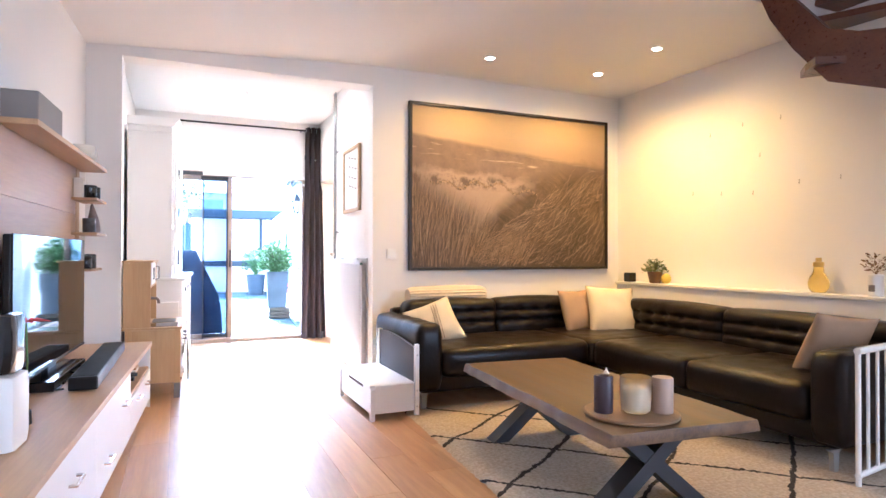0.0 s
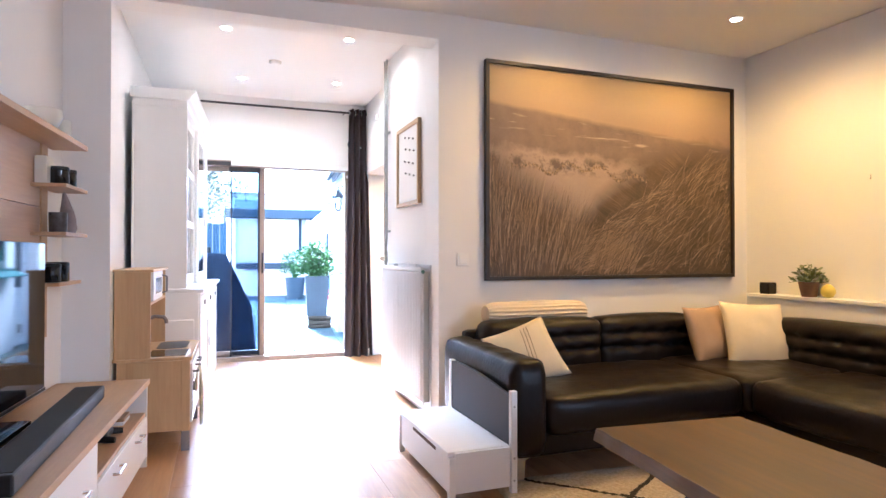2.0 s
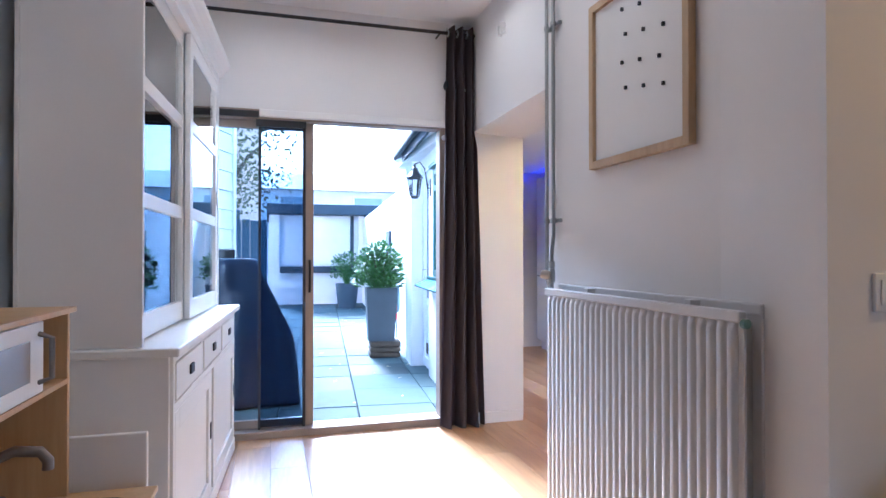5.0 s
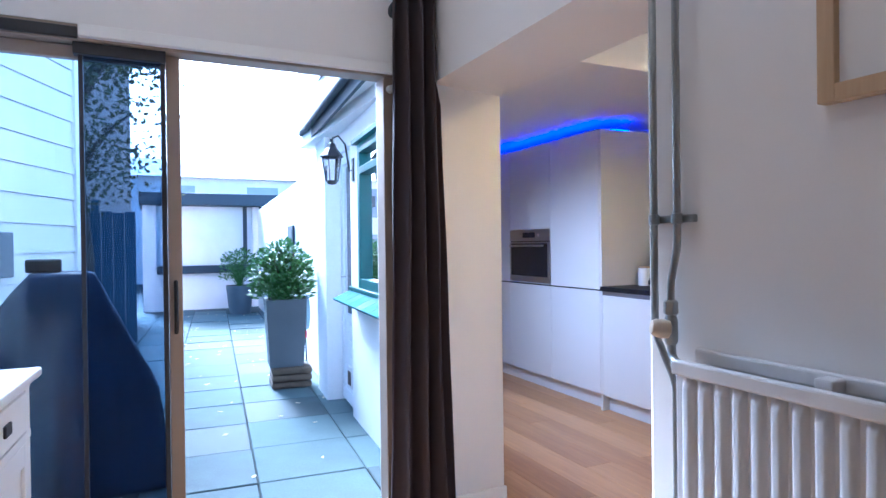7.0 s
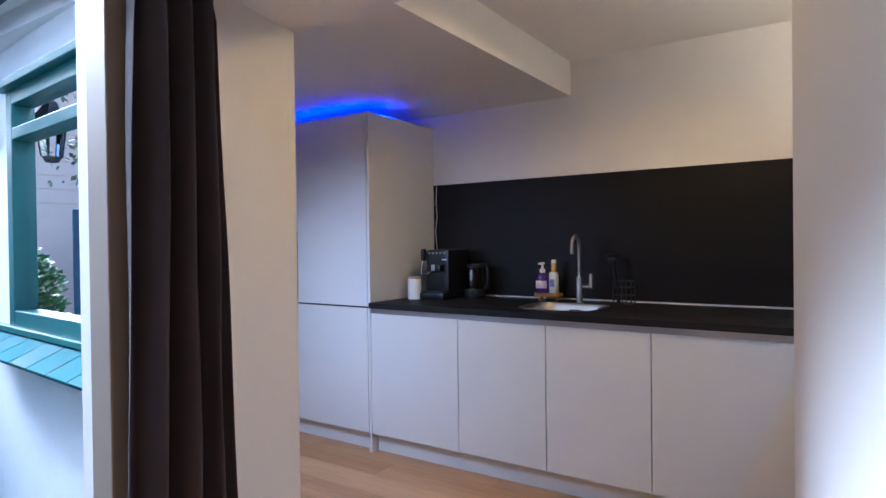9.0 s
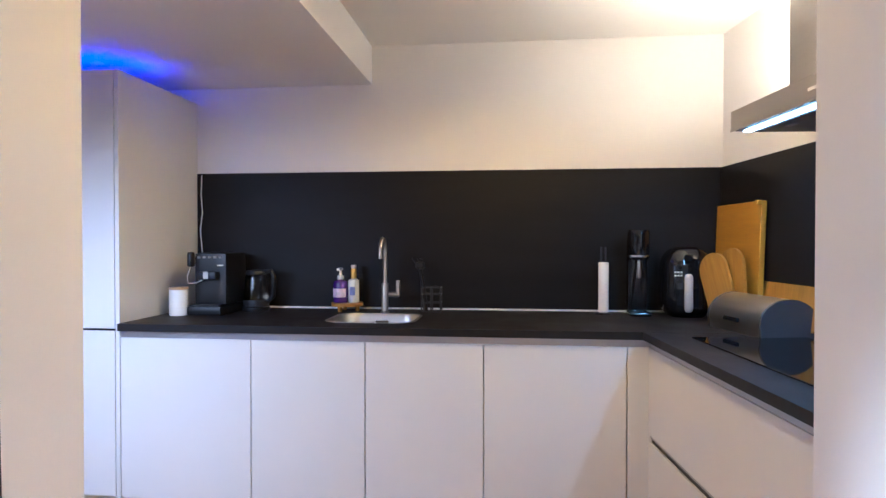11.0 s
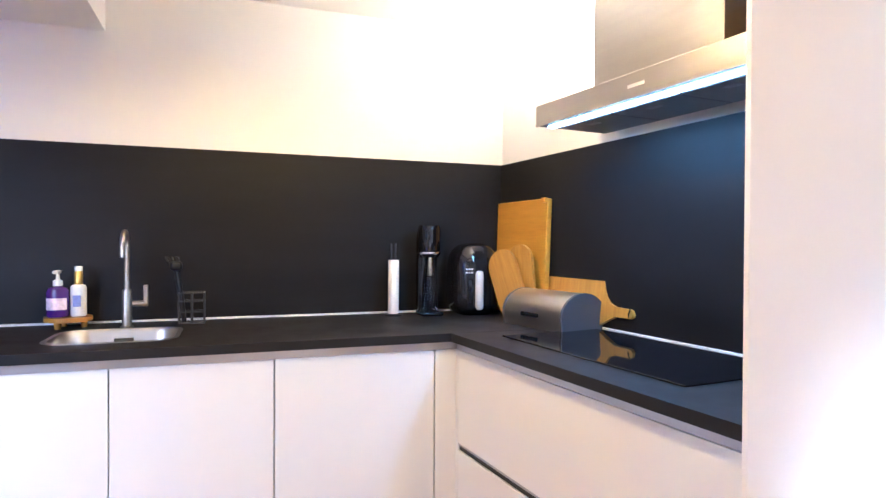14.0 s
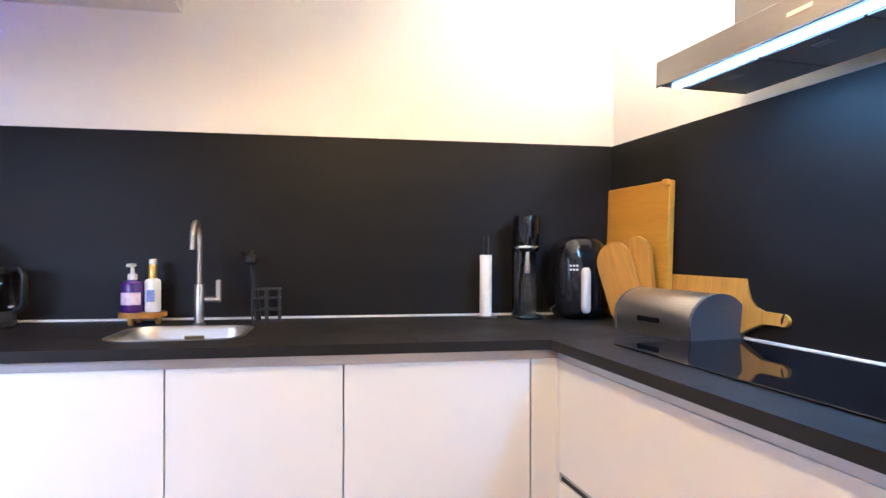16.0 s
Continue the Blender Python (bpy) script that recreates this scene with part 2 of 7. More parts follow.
BARK = plain("bark", (0.10, 0.075, 0.05), 0.9, var=0.3, scale=10, bump=0.6, fine=60)
ROOFTILE = plain("roof_tile", (0.10, 0.09, 0.10), 0.7, var=0.2, scale=4, bump=0.3)


# ---- building blocks ----
def bm_box(bm, x0, x1, y0, y1, z0, z1, bevel=0.0, seg=1):
    r = bmesh.ops.create_cube(bm, size=1.0, matrix=Matrix.Translation(((x0 + x1) / 2, (y0 + y1) / 2, (z0 + z1) / 2)) @ Matrix.Diagonal((abs(x1 - x0), abs(y1 - y0), abs(z1 - z0), 1)))
    if bevel:
        edges = {e for v in r["verts"] for e in v.link_edges}
        bmesh.ops.bevel(bm, geom=list(edges), offset=bevel, segments=seg, affect="EDGES", profile=0.5)
    return r["verts"]


def bm_cyl(bm, r0, r1, z0, z1, seg=24, at=(0, 0, 0), m=None):
    m = m or Matrix.Identity(4)
    return bmesh.ops.create_cone(bm, cap_ends=True, segments=seg, radius1=r0, radius2=r1, depth=z1 - z0, matrix=Matrix.Translation(at) @ m @ Matrix.Translation((0, 0, (z0 + z1) / 2)))["verts"]


def bm_lathe(bm, profile, seg=32, at=(0, 0, 0)):
    """Profile of (radius, height) from bottom to top, turned round z."""
    rings = []
    for r, z in profile:
        if r < 1e-5:
            rings.append([bm.verts.new((at[0], at[1], at[2] + z))])
        else:
            rings.append([bm.verts.new((at[0] + r * math.cos(a), at[1] + r * math.sin(a), at[2] + z)) for a in (2 * math.pi * i / seg for i in range(seg))])
    for a, b in zip(rings, rings[1:]):
        if len(a) == 1 and len(b) == 1:
            continue
        for i in range(seg):
            j = (i + 1) % seg
            if len(a) == 1:
                bm.faces.new((a[0], b[j], b[i]))
            elif len(b) == 1:
                bm.faces.new((a[i], a[j], b[0]))
            else:
                bm.faces.new((a[i], a[j], b[j], b[i]))
    for ring, flip in ((rings[0], True), (rings[-1], False)):
        if len(ring) > 1:
            bm.faces.new(ring[::-1] if flip else ring)


def bm_tube(bm, pts, r, seg=10, caps=True):
    """A round tube along points; r may be a list."""
    pts = [Vector(p) for p in pts]
    rs = r if isinstance(r, (list, tuple)) else [r] * len(pts)
    rings, up = [], None
    for i, p in enumerate(pts):
        d = (pts[min(i + 1, len(pts) - 1)] - pts[max(i - 1, 0)]).normalized()
        if up is None:
            up = Vector((0, 0, 1)) if abs(d.z) < 0.9 else Vector((1, 0, 0))
        u = d.cross(up).normalized()
        w = u.cross(d).normalized()
        up = w
        rings.append([bm.verts.new(p + rs[i] * (math.cos(a) * u + math.sin(a) * w)) for a in (2 * math.pi * k / seg for k in range(seg))])
    for a, b in zip(rings, rings[1:]):
        for k in range(seg):
            j = (k + 1) % seg
            bm.faces.new((a[k], a[j], b[j], b[k]))
    if caps:
        bm.faces.new(rings[0][::-1])
        bm.faces.new(rings[-1])


def bm_prism(bm, outline, z0, z1):
    lo = [bm.verts.new((x, y, z0)) for x, y in outline]
    hi = [bm.verts.new((x, y, z1)) for x, y in outline]
    n = len(outline)
    for i in range(n):
        j = (i + 1) % n
        bm.faces.new((lo[i], lo[j], hi[j], hi[i]))
    bm.faces.new(lo[::-1])
    bm.faces.new(hi)


def bm_soft(bm, sx, sy, sz, r, n=(8, 8, 4), bulge=0.0, shape=None, at=(0, 0, 0)):
    """A rounded, slightly swollen block of full size sx, sy, sz about its centre; shape(p) may move each point."""
    tmp = {}
    hs = (sx / 2, sy / 2, sz / 2)

    def vert(i, j, k):
        key = (i, j, k)
        if key in tmp:
            return tmp[key]
        p = Vector([(2 * c / m - 1) * h for c, m, h in zip(key, n, hs)])
        q = Vector([max(-(h - r), min(h - r, c)) for c, h in zip(p, hs)])
        d = p - q
        if d.length > 1e-9:
            p = q + d.normalized() * r
        if bulge:
            u = [1 - (c / h) ** 2 for c, h in zip(p, hs)]
            for a in range(3):
                b1, b2 = (a + 1) % 3, (a + 2) % 3
                p[a] += bulge * (p[a] / hs[a]) * max(0, u[b1]) ** 0.6 * max(0, u[b2]) ** 0.6
        if shape:
            p = Vector(shape(p))
        tmp[key] = bm.verts.new(p + Vector(at))
        return tmp[key]

    nx, ny, nz = n
    for i in range(nx):
        for j in range(ny):
            bm.faces.new((vert(i, j, 0), vert(i, j + 1, 0), vert(i + 1, j + 1, 0), vert(i + 1, j, 0)))
            bm.faces.new((vert(i, j, nz), vert(i + 1, j, nz), vert(i + 1, j + 1, nz), vert(i, j + 1, nz)))
    for i in range(nx):
        for k in range(nz):
            bm.faces.new((vert(i, 0, k), vert(i + 1, 0, k), vert(i + 1, 0, k + 1), vert(i, 0, k + 1)))
            bm.faces.new((vert(i, ny, k), vert(i, ny, k + 1), vert(i + 1, ny, k + 1), vert(i + 1, ny, k)))
    for j in range(ny):
        for k in range(nz):
            bm.faces.new((vert(0, j, k), vert(0, j, k + 1), vert(0, j + 1, k + 1), vert(0, j + 1, k)))
            bm.faces.new((vert(nx, j, k), vert(nx, j + 1, k), vert(nx, j + 1, k + 1), vert(nx, j, k + 1)))


def part(name, bm, material, parent=None, label="", smooth=False, m=None):
    """Links a bmesh as one mesh object, under a thing or a part."""
    me = bpy.data.meshes.new(name)
    bm.to_mesh(me)
    bm.free()
    me.materials.append(material)
    if smooth:
        me.shade_smooth()
        if smooth != "all":
            me.set_sharp_from_angle(angle=radians(38))
    ob = new(name, me)
    if parent is not None:
        ob.parent = parent
    if m is not None:
        ob.matrix_basis = m
    if label:
        ob["label"] = label
    return ob


def thing(name, m, label, category, group="", kind=""):
    ob = new(name)
    ob.empty_display_size = 0.05
    ob.matrix_basis = m
    return tagged(ob, label, category, group, kind)


def box(name, x0, x1, y0, y1, z0, z1, material, parent=None, bevel=0.0, label="", seg=2):
    bm = bmesh.new()
    bm_box(bm, x0, x1, y0, y1, z0, z1, bevel, seg)
    return part(name, bm, material, parent, label)


def cyl(name, r0, r1, z0, z1, at, material, parent=None, label="", seg=24, m=None):
    bm = bmesh.new()
    bm_cyl(bm, r0, r1, z0, z1, seg, at, m)
    return part(name, bm, material, parent, label, smooth=True)


def lathe(name, profile, at, material, parent=None, label="", seg=32):
    bm = bmesh.new()
    bm_lathe(bm, profile, seg, at)
    return part(name, bm, material, parent, label, smooth=True)


def tube(name, pts, r, material, parent=None, label="", seg=10):
    bm = bmesh.new()
    bm_tube(bm, pts, r, seg)
    return part(name, bm, material, parent, label, smooth=True)


def arc(cx, cy, r, a0, a1, n):
    return [(cx + r * math.cos(radians(a0 + (a1 - a0) * i / n)), cy + r * math.sin(radians(a0 + (a1 - a0) * i / n))) for i in range(n + 1)]


def structure(ob, label, category):
    return tagged(ob, label, category, kind="structure")


# ---- structure ----
def prism(name, outline, z0, z1, material, label, category):
    bm = bmesh.new()
    bm_prism(bm, outline, z0, z1)
    bmesh.ops.recalc_face_normals(bm, faces=bm.faces)
    return structure(part(name, bm, material), label, category)


PW, RW, NX = 4.955, 3.86, 1.345          # picture wall, right-hand wall, niche wall
KX, KY, KW = 3.304, 6.455, 4.004           # kitchen fronts along x and y, kitchen back wall
LX = 1.50                                # set-back wall over the kitchen opening
KH = 5.90                               # kitchen wall behind the hob
TOP = 0.913                              # worktop height
GY = 7.85                                # garden door wall
LIVING_CEIL, NICHE_CEIL, SOFFIT, KITCHEN_CEIL = 2.615, 2.71, 2.151, 2.36

prism("wall_north", [(NX - 0.03, PW), (RW + 0.25, PW), (RW + 0.35, KH), (KW, KH), (1.9, KH - 0.277), (1.9, 6.455), (1.875, 6.47), (NX + 0.02, 6.35), (NX, 6.325), (NX, 5.3)], 0, 2.95, WALL, "white plastered wall between living room and kitchen", "wall")
for n, (y0, y1, z0, z1) in enumerate(((-1.2, PW, 0, 2.95), (-3.2, -2.8, 0, 2.95), (-2.8, -1.2, 0, 0.85), (-2.8, -1.2, 2.3, 2.95))):
    prism(f"wall_east_{n + 1}", [(RW, y0), (RW + 0.25, y0), (RW + 0.25, y1), (RW, y1)], z0, z1, WALL, "cream-lit white plaster wall with small picture hooks", "wall")
# Added window, out of view, so its lamp can brighten the television wall.
fill_window = structure(new("window_front"), "unseen white framed window added for fill light", "window")
for y0, y1, z0, z1 in ((-2.8, -2.72, 0.85, 2.3), (-1.28, -1.2, 0.85, 2.3), (-2.72, -1.28, 0.85, 0.93), (-2.72, -1.28, 2.22, 2.3)):
    box("window_frame", RW + 0.12, RW + 0.2, y0, y1, z0, z1, WHITE_PAINT, fill_window, 0.004)
area_lamp("window_daylight", pose(RW + 0.06, -2.0, 1.58, 0, 90, 0), 1.2, 1.4, FILL_WINDOW, (1.0, 0.90, 0.80))
prism("wall_south", [(-1.6, -3.4), (RW + 0.25, -3.4), (RW + 0.25, -3.2), (-1.6, -3.2)], 0, 2.95, WALL, "plain white plaster wall closing the room", "wall")
prism("wall_west", [(-0.735, PW), (-1.265, -3.2), (-1.5, -3.2), (-0.97, PW)], 0, 2.95, WALL, "white plaster wall behind the television unit", "wall")
prism("wall_pier", [(-0.515, PW), (-0.97, PW), (-0.97, 5.2), (-0.6, 5.2), (-0.515, 5.16)], 0, 2.95, WALL, "white plastered pier beside the wide opening", "wall")
prism("wall_niche_west", [(-0.6, 5.2), (-0.85, 5.2), (-0.85, GY), (-0.6, GY)], 0, 2.95, WALL, "white plaster wall behind the display cabinet", "wall")
prism("wall_lintel_living", [(-0.515, PW), (-0.515, 5.14), (NX - 0.005, 5.14), (NX - 0.03, PW)], 2.45, 2.95, WALL, "white plastered lintel over the wide opening", "wall")
prism("wall_garden_door", [(-0.85, GY), (-0.85, GY + 0.26), (NX + 0.2, GY + 0.26), (NX + 0.2, GY)], 2.045, 2.95, WALL, "white plastered wall over the sliding door", "wall")
prism("wall_garden_west", [(-0.85, GY + 0.02), (-0.85, GY + 0.26), (-0.56, GY + 0.26), (-0.56, GY + 0.02)], 0, 2.045, WALL, "white plastered wall beside the sliding door", "wall")

bm = bmesh.new()
lo = [(LX, 6.36, 1.962), (1.9, 6.45, 1.957), (1.91, 7.885, 1.965), (LX, 7.80, 1.962)]
a = [bm.verts.new(p) for p in lo]
b = [bm.verts.new((p[0], p[1], 2.95)) for p in lo]
for i in range(4):
    bm.faces.new((a[i], a[(i + 1) % 4], b[(i + 1) % 4], b[i]))
bm.faces.new(a[::-1]), bm.faces.new(b)
bmesh.ops.recalc_face_normals(bm, faces=bm.faces)
structure(part("wall_lintel_kitchen", bm, WALL), "white plastered lintel over the kitchen opening", "wall")
prism("wall_jamb_kitchen", [(LX, 7.79), (1.91, 7.885), (1.91, 8.12), (NX, 8.12), (NX, GY + 0.005), (LX, GY + 0.005)], 0, 2.95, WALL, "white plastered jamb of the kitchen opening", "wall")

# outer kitchen wall, slightly askew, with a window and a door opening
E_M = pose(1.565, 8.115, 0, 0, 0, -4.9)
for n, (y0, y1, z0, z1) in enumerate(((0, 0.22, -0.1, 2.6), (0.22, 1.32, -0.1, 0.92), (0.22, 1.32, 1.95, 2.6), (1.32, 1.62, -0.1, 2.6), (1.62, 2.16, 2.0, 2.6), (2.16, 2.75, -0.1, 2.6))):
    bm = bmesh.new()
    bm_box(bm, 0, 0.24, y0, y1, z0, z1)
    structure(part(f"wall_kitchen_west_{n + 1}", bm, RENDERWHITE, m=E_M), "white rendered outer wall of the kitchen", "wall")
area_lamp("kitchen_window_daylight", E_M @ pose(0.40, 0.77, 1.43, 0, -48, 0), 0.5, 1.0, KITCHEN_WINDOW, (0.88, 0.90, 1.0), 120)
prism("wall_kitchen_east", [(KW, KH), (KW + 0.25, KH), (KW + 0.25, 11.0), (KW, 11.0)], 0, 2.95, WALL, "white wall above the black splashback", "wall")
prism("wall_kitchen_north", [(1.9, 10.8), (KW, 10.8), (KW, 11.0), (1.9, 11.0)], 0, 2.95, WALL, "plain white end wall of the kitchen", "wall")

# ceilings; the living room's falls a little towards the television wall, and has a stairwell
bm = bmesh.new()
SLOPE = [(-1.4, 2.47), (1.3, LIVING_CEIL), (2.62, LIVING_CEIL), (RW, LIVING_CEIL)]


def ceil_face(x0, z0, x1, z1, y0, y1):
    v = [bm.verts.new(p) for p in ((x0, y0, z0), (x1, y0, z1), (x1, y1, z1), (x0, y1, z0))]
    w = [bm.verts.new((q.co.x, q.co.y, 2.95)) for q in v]
    bm.faces.new(v[::-1]), bm.faces.new(w)
    for i in range(4):
        bm.faces.new((v[i], v[(i + 1) % 4], w[(i + 1) % 4], w[i]))


for (x0, z0), (x1, z1) in zip(SLOPE, SLOPE[1:]):
    if x0 < 2.6:
        ceil_face(x0, z0, x1, z1, -3.2, PW)
    else:
        ceil_face(x0, z0, x1, z1, -3.2, 0.9)
        ceil_face(x0, z0, x1, z1, 2.78, PW)
structure(part("ceiling_living", bm, CEIL), "white painted ceiling with recessed spotlights", "ceiling")
structure(box("ceiling_niche", -0.85, LX + 0.02, 5.14, GY, NICHE_CEIL, 2.95, CEIL), "white painted ceiling by the garden door", "ceiling")
structure(box("ceiling_kitchen", 1.6, KW, KH - 0.4, 7.755, KITCHEN_CEIL, 2.95, CEIL), "white painted kitchen ceiling", "ceiling")
structure(box("ceiling_kitchen_low", 1.6, KW, 7.755, 11.0, SOFFIT, 2.95, CEIL), "white lowered kitchen ceiling over the tall cabinets", "ceiling")
# upper floor's stair shaft, closed
for n, (x0, x1, y0, y1, z0, z1) in enumerate(((2.5, 2.62, 0.78, 2.9, 2.95, 5.0), (RW, RW + 0.12, 0.78, 2.9, 2.95, 5.0), (2.62, RW, 0.78, 0.9, 2.95, 5.0), (2.62, RW, 2.78, 2.9, 2.95, 5.0))):
    structure(box(f"wall_stairwell_{n + 1}", x0, x1, y0, y1, z0, z1, WALL), "white wall of the stairwell", "wall")
structure(box("ceiling_stairwell", 2.5, RW + 0.12, 0.78, 2.9, 5.0, 5.1, CEIL), "white ceiling above the stairwell", "ceiling")

bm = bmesh.new()
bm_box(bm, -1.5, KW + 0.1, -3.3, GY + 0.12, -0.2, -0.0125)
bm_box(bm, 1.84, KW + 0.1, GY + 0.12, 10.95, -0.2, -0.0125)
floor = structure(part("floor", bm, GROUT), "oak laminate floor in long planks", "floor")

# baseboards
for n, (x0, x1, y0, y1) in enumerate(((LX + 0.002, 1.86, 7.775, 7.789), (1.345, 3.0, PW - 0.014, PW - 0.002))):
    structure(box(f"baseboard_{n + 1}", x0, x1, y0, y1, 0, 0.075, WHITE_PAINT, bevel=0.003), "low white painted baseboard", "baseboard")

# ---- sliding garden door ----
door = structure(new("door_garden"), "sliding glass garden door in a brown metal frame", "door")
door.location = (0, GY, 0)
box("frame", -0.56, 1.345, 0.0, 0.10, 1.985, 2.045, DOOR_ALU, door, 0.004)
box("top_rail", 0.12, 1.345, -0.03, 0.0, 1.995, 2.04, WHITE_PAINT, door, 0.004)
box("sill", -0.56, 1.345, -0.02, 0.14, -0.01, 0.045, DOOR_ALU, door, 0.004)
box("frame", 1.285, 1.345, 0.002, 0.098, 0.045, 1.985, DOOR_ALU, door, 0.004)
box("frame", -0.56, -0.50, 0.002, 0.098, 0.045, 1.985, DOOR_ALU, door, 0.004)
leaf = part("door_leaf", bmesh.new(), DOOR_ALU, door)
for x0, x1, z0, z1 in ((0.405, 0.455, 0.047, 1.983), (-0.498, -0.45, 0.047, 1.983), (-0.45, 0.405, 0.047, 0.10), (-0.45, 0.405, 1.935, 1.983)):
    box("stile" if z1 - z0 > 1 else "rail", x0, x1, 0.055, 0.09, z0, z1, DOOR_ALU, leaf, 0.003)
pane = box("pane", -0.45, 0.405, 0.07, 0.076, 0.10, 1.935, DOOR_PANE, leaf)
pane.visible_shadow = False
tube("handle", [(0.43, 0.052, 0.90), (0.43, 0.03, 0.92), (0.43, 0.03, 1.08), (0.43, 0.052, 1.10)], 0.008, BLACK_PLASTIC, leaf)
cyl("knob", 0.018, 0.014, 0, 0.03, (1.315, 0.0, 1.93), WHITE_PAINT, door, m=Matrix.Rotation(radians(90), 4, "X"))

# dark see-through sheet half across the fixed leaf, put in for overlapped panes
m_overlap, tn, bn = shader("overlap_tint")
tn.nodes.remove(bn)
n_tr = node(tn, "ShaderNodeBsdfTransparent", Color=(0.72, 0.8, 0.92, 1))
n_df = node(tn, "ShaderNodeBsdfDiffuse", Color=(0.02, 0.03, 0.06, 1))
n_mx = tn.nodes.new("ShaderNodeMixShader")
n_mx.inputs[0].default_value = 0.27
tn.links.new(n_tr.outputs[0], n_mx.inputs[1])
tn.links.new(n_df.outputs[0], n_mx.inputs[2])
tn.links.new(n_mx.outputs[0], tn.nodes["Material Output"].inputs[0])
net = thing("insect_screen", pose(0, GY, 0), "dark see-through sheet standing for overlapped panes of the glass door", "screen")
box("mesh", 0.13, 0.385, 0.03, 0.033, 0.06, 1.97, m_overlap, net)
box("stile", 0.385, 0.403, 0.02, 0.045, 0.05, 1.985, BLACK_STEEL, net, 0.002)
box("stile", 0.115, 0.13, 0.02, 0.045, 0.05, 1.985, BLACK_STEEL, net, 0.002)
box("cassette", 0.10, 0.405, 0.004, 0.05, 1.94, 1.984, BLACK_STEEL, net, 0.003)
# bar added over the left of the header to darken it
box("cassette", -0.50, 0.118, -0.018, -0.001, 1.99, 2.03, BLACK_STEEL, net, 0.003)


# ---- kitchen: tall cabinets ----
def front(name, parent, x, y0, y1, z0, z1, label=""):
    return box(name, x, x + 0.019, y0 + 0.0015, y1 - 0.0015, z0, z1, CABINET, parent, 0.0012, label, 1)


HOB_TURN = 5.5
KYH = KY + 0.04                         # fronts of the hob run
HM = pose(KW, KH, 0, 0, 0, HOB_TURN) @ pose(-KW, -KH, 0)   # the hob wall runs a little out of square
G = "kitchen cabinets"
ys = (8.77, 9.396, 10.02, 10.64)
for i in range(3):
    y0, y1 = ys[i], ys[i + 1]
    label = ("tall white handleless cabinet with two doors beside the worktop", "tall white handleless cabinet holding a built-in oven", "tall white handleless cabinet at the end of the row")[i]
    t = thing("tall_cabinet", pose(0, 0, 0), label, "cabinet", G)
    bm = bmesh.new()
    bm_box(bm, KX + 0.021, KW - 0.002, y0 + 0.001, y1 - 0.001, 0.105, 2.066)
    part("body", bm, CABINET, t)
    box("plinth", KX + 0.06, KX + 0.075, y0, y1, 0, 0.104, CABINET, t)
    front("door", t, KX, y0 + (0.0 if i else 0.022), y1, 0.118, 0.878)
    if i == 1:
        front("door", t, KX, y0, y1, 1.362, 2.068)
    else:
        front("door", t, KX, y0 + (0.0 if i else 0.022), y1, 0.888, 2.068)
    box("channel", KX + 0.004, KX + 0.019, y0 + 0.022, y1, 0.8785, 0.8875, BLACK_PLASTIC, t)
    if i == 0:
        box("side_panel", KX + 0.0005, KW - 0.003, y0 - 0.0005, y0 + 0.0195, 0.0, 2.069, CABINET, t, 0.001)
oven = thing("oven", pose(KX, ys[1], 0.90), "built-in stainless steel oven with black glass door", "oven")
W = ys[2] - ys[1]
box("body", 0.012, 0.40, 0.006, W - 0.006, 0.0, 0.455, BLACK_PLASTIC, oven)
box("control_panel", -0.002, 0.0115, 0.006, W - 0.006, 0.355, 0.455, STEEL, oven, 0.002)
box("display", -0.004, -0.0015, 0.22, W - 0.22, 0.385, 0.43, GLOSS_BLACK, oven)
d = box("door", -0.006, 0.0115, 0.006, W - 0.006, 0.004, 0.348, STEEL, oven, 0.003)
box("window", -0.0085, -0.0055, 0.035, W - 0.035, 0.05, 0.335, GLOSS_BLACK, d, 0.001)
tube("handle", [(-0.035, 0.06, 0.315), (-0.035, W - 0.06, 0.315)], 0.009, STEEL, d)
for y in (0.09, W - 0.09):
    tube("bracket", [(-0.004, y, 0.315), (-0.035, y, 0.315)], 0.006, STEEL, d)
for y in (0.17, W - 0.17):
    cyl("knob", 0.016, 0.014, 0, 0.018, (-0.002, y, 0.405), STEEL, oven, m=Matrix.Rotation(radians(-90), 4, "Y"))

# blue light strip on top of the tall cabinets
led = thing("led_strip", pose(0, 0, 2.068), "glowing blue light strip on top of the tall cabinets", "light")
box("strip", KX + 0.07, KX + 0.09, 8.86, 10.6, 0.004, 0.014, BLUE_LED, led)
box("strip", KX + 0.14, KX + 0.30, 8.80, 8.815, 0.004, 0.014, BLUE_LED, led)
box("backing", KX + 0.065, KX + 0.095, 8.80, 10.62, 0.0, 0.0035, ALU, led)

# ---- kitchen: base cabinets along the back wall ----
yb = (8.768, 8.146, 7.627, 7.111, 6.515)
for i in range(4):
    y1, y0 = yb[i], yb[i + 1]
    t = thing("base_cabinet", pose(0, 0, 0), ("white handleless base cabinet under the black worktop", "white handleless base cabinet under the black worktop", "white handleless sink cabinet under the black worktop", "white handleless corner cabinet under the black worktop")[i], "cabinet", G)
    box("body", KX + 0.021, KW - 0.003, y0 + 0.001, y1 - 0.001, 0.105, 0.84 if i not in (1, 2) else 0.70, CABINET, t)
    front("door", t, KX, y0 + 0.001, y1 - 0.001, 0.118, 0.848)
    box("plinth", KX + 0.06, KX + 0.075, y0, y1, 0, 0.104, CABINET, t)
t = thing("corner_post", pose(0, 0, 0), "narrow white filler post in the inner cabinet corner", "cabinet", G)
bm = bmesh.new()
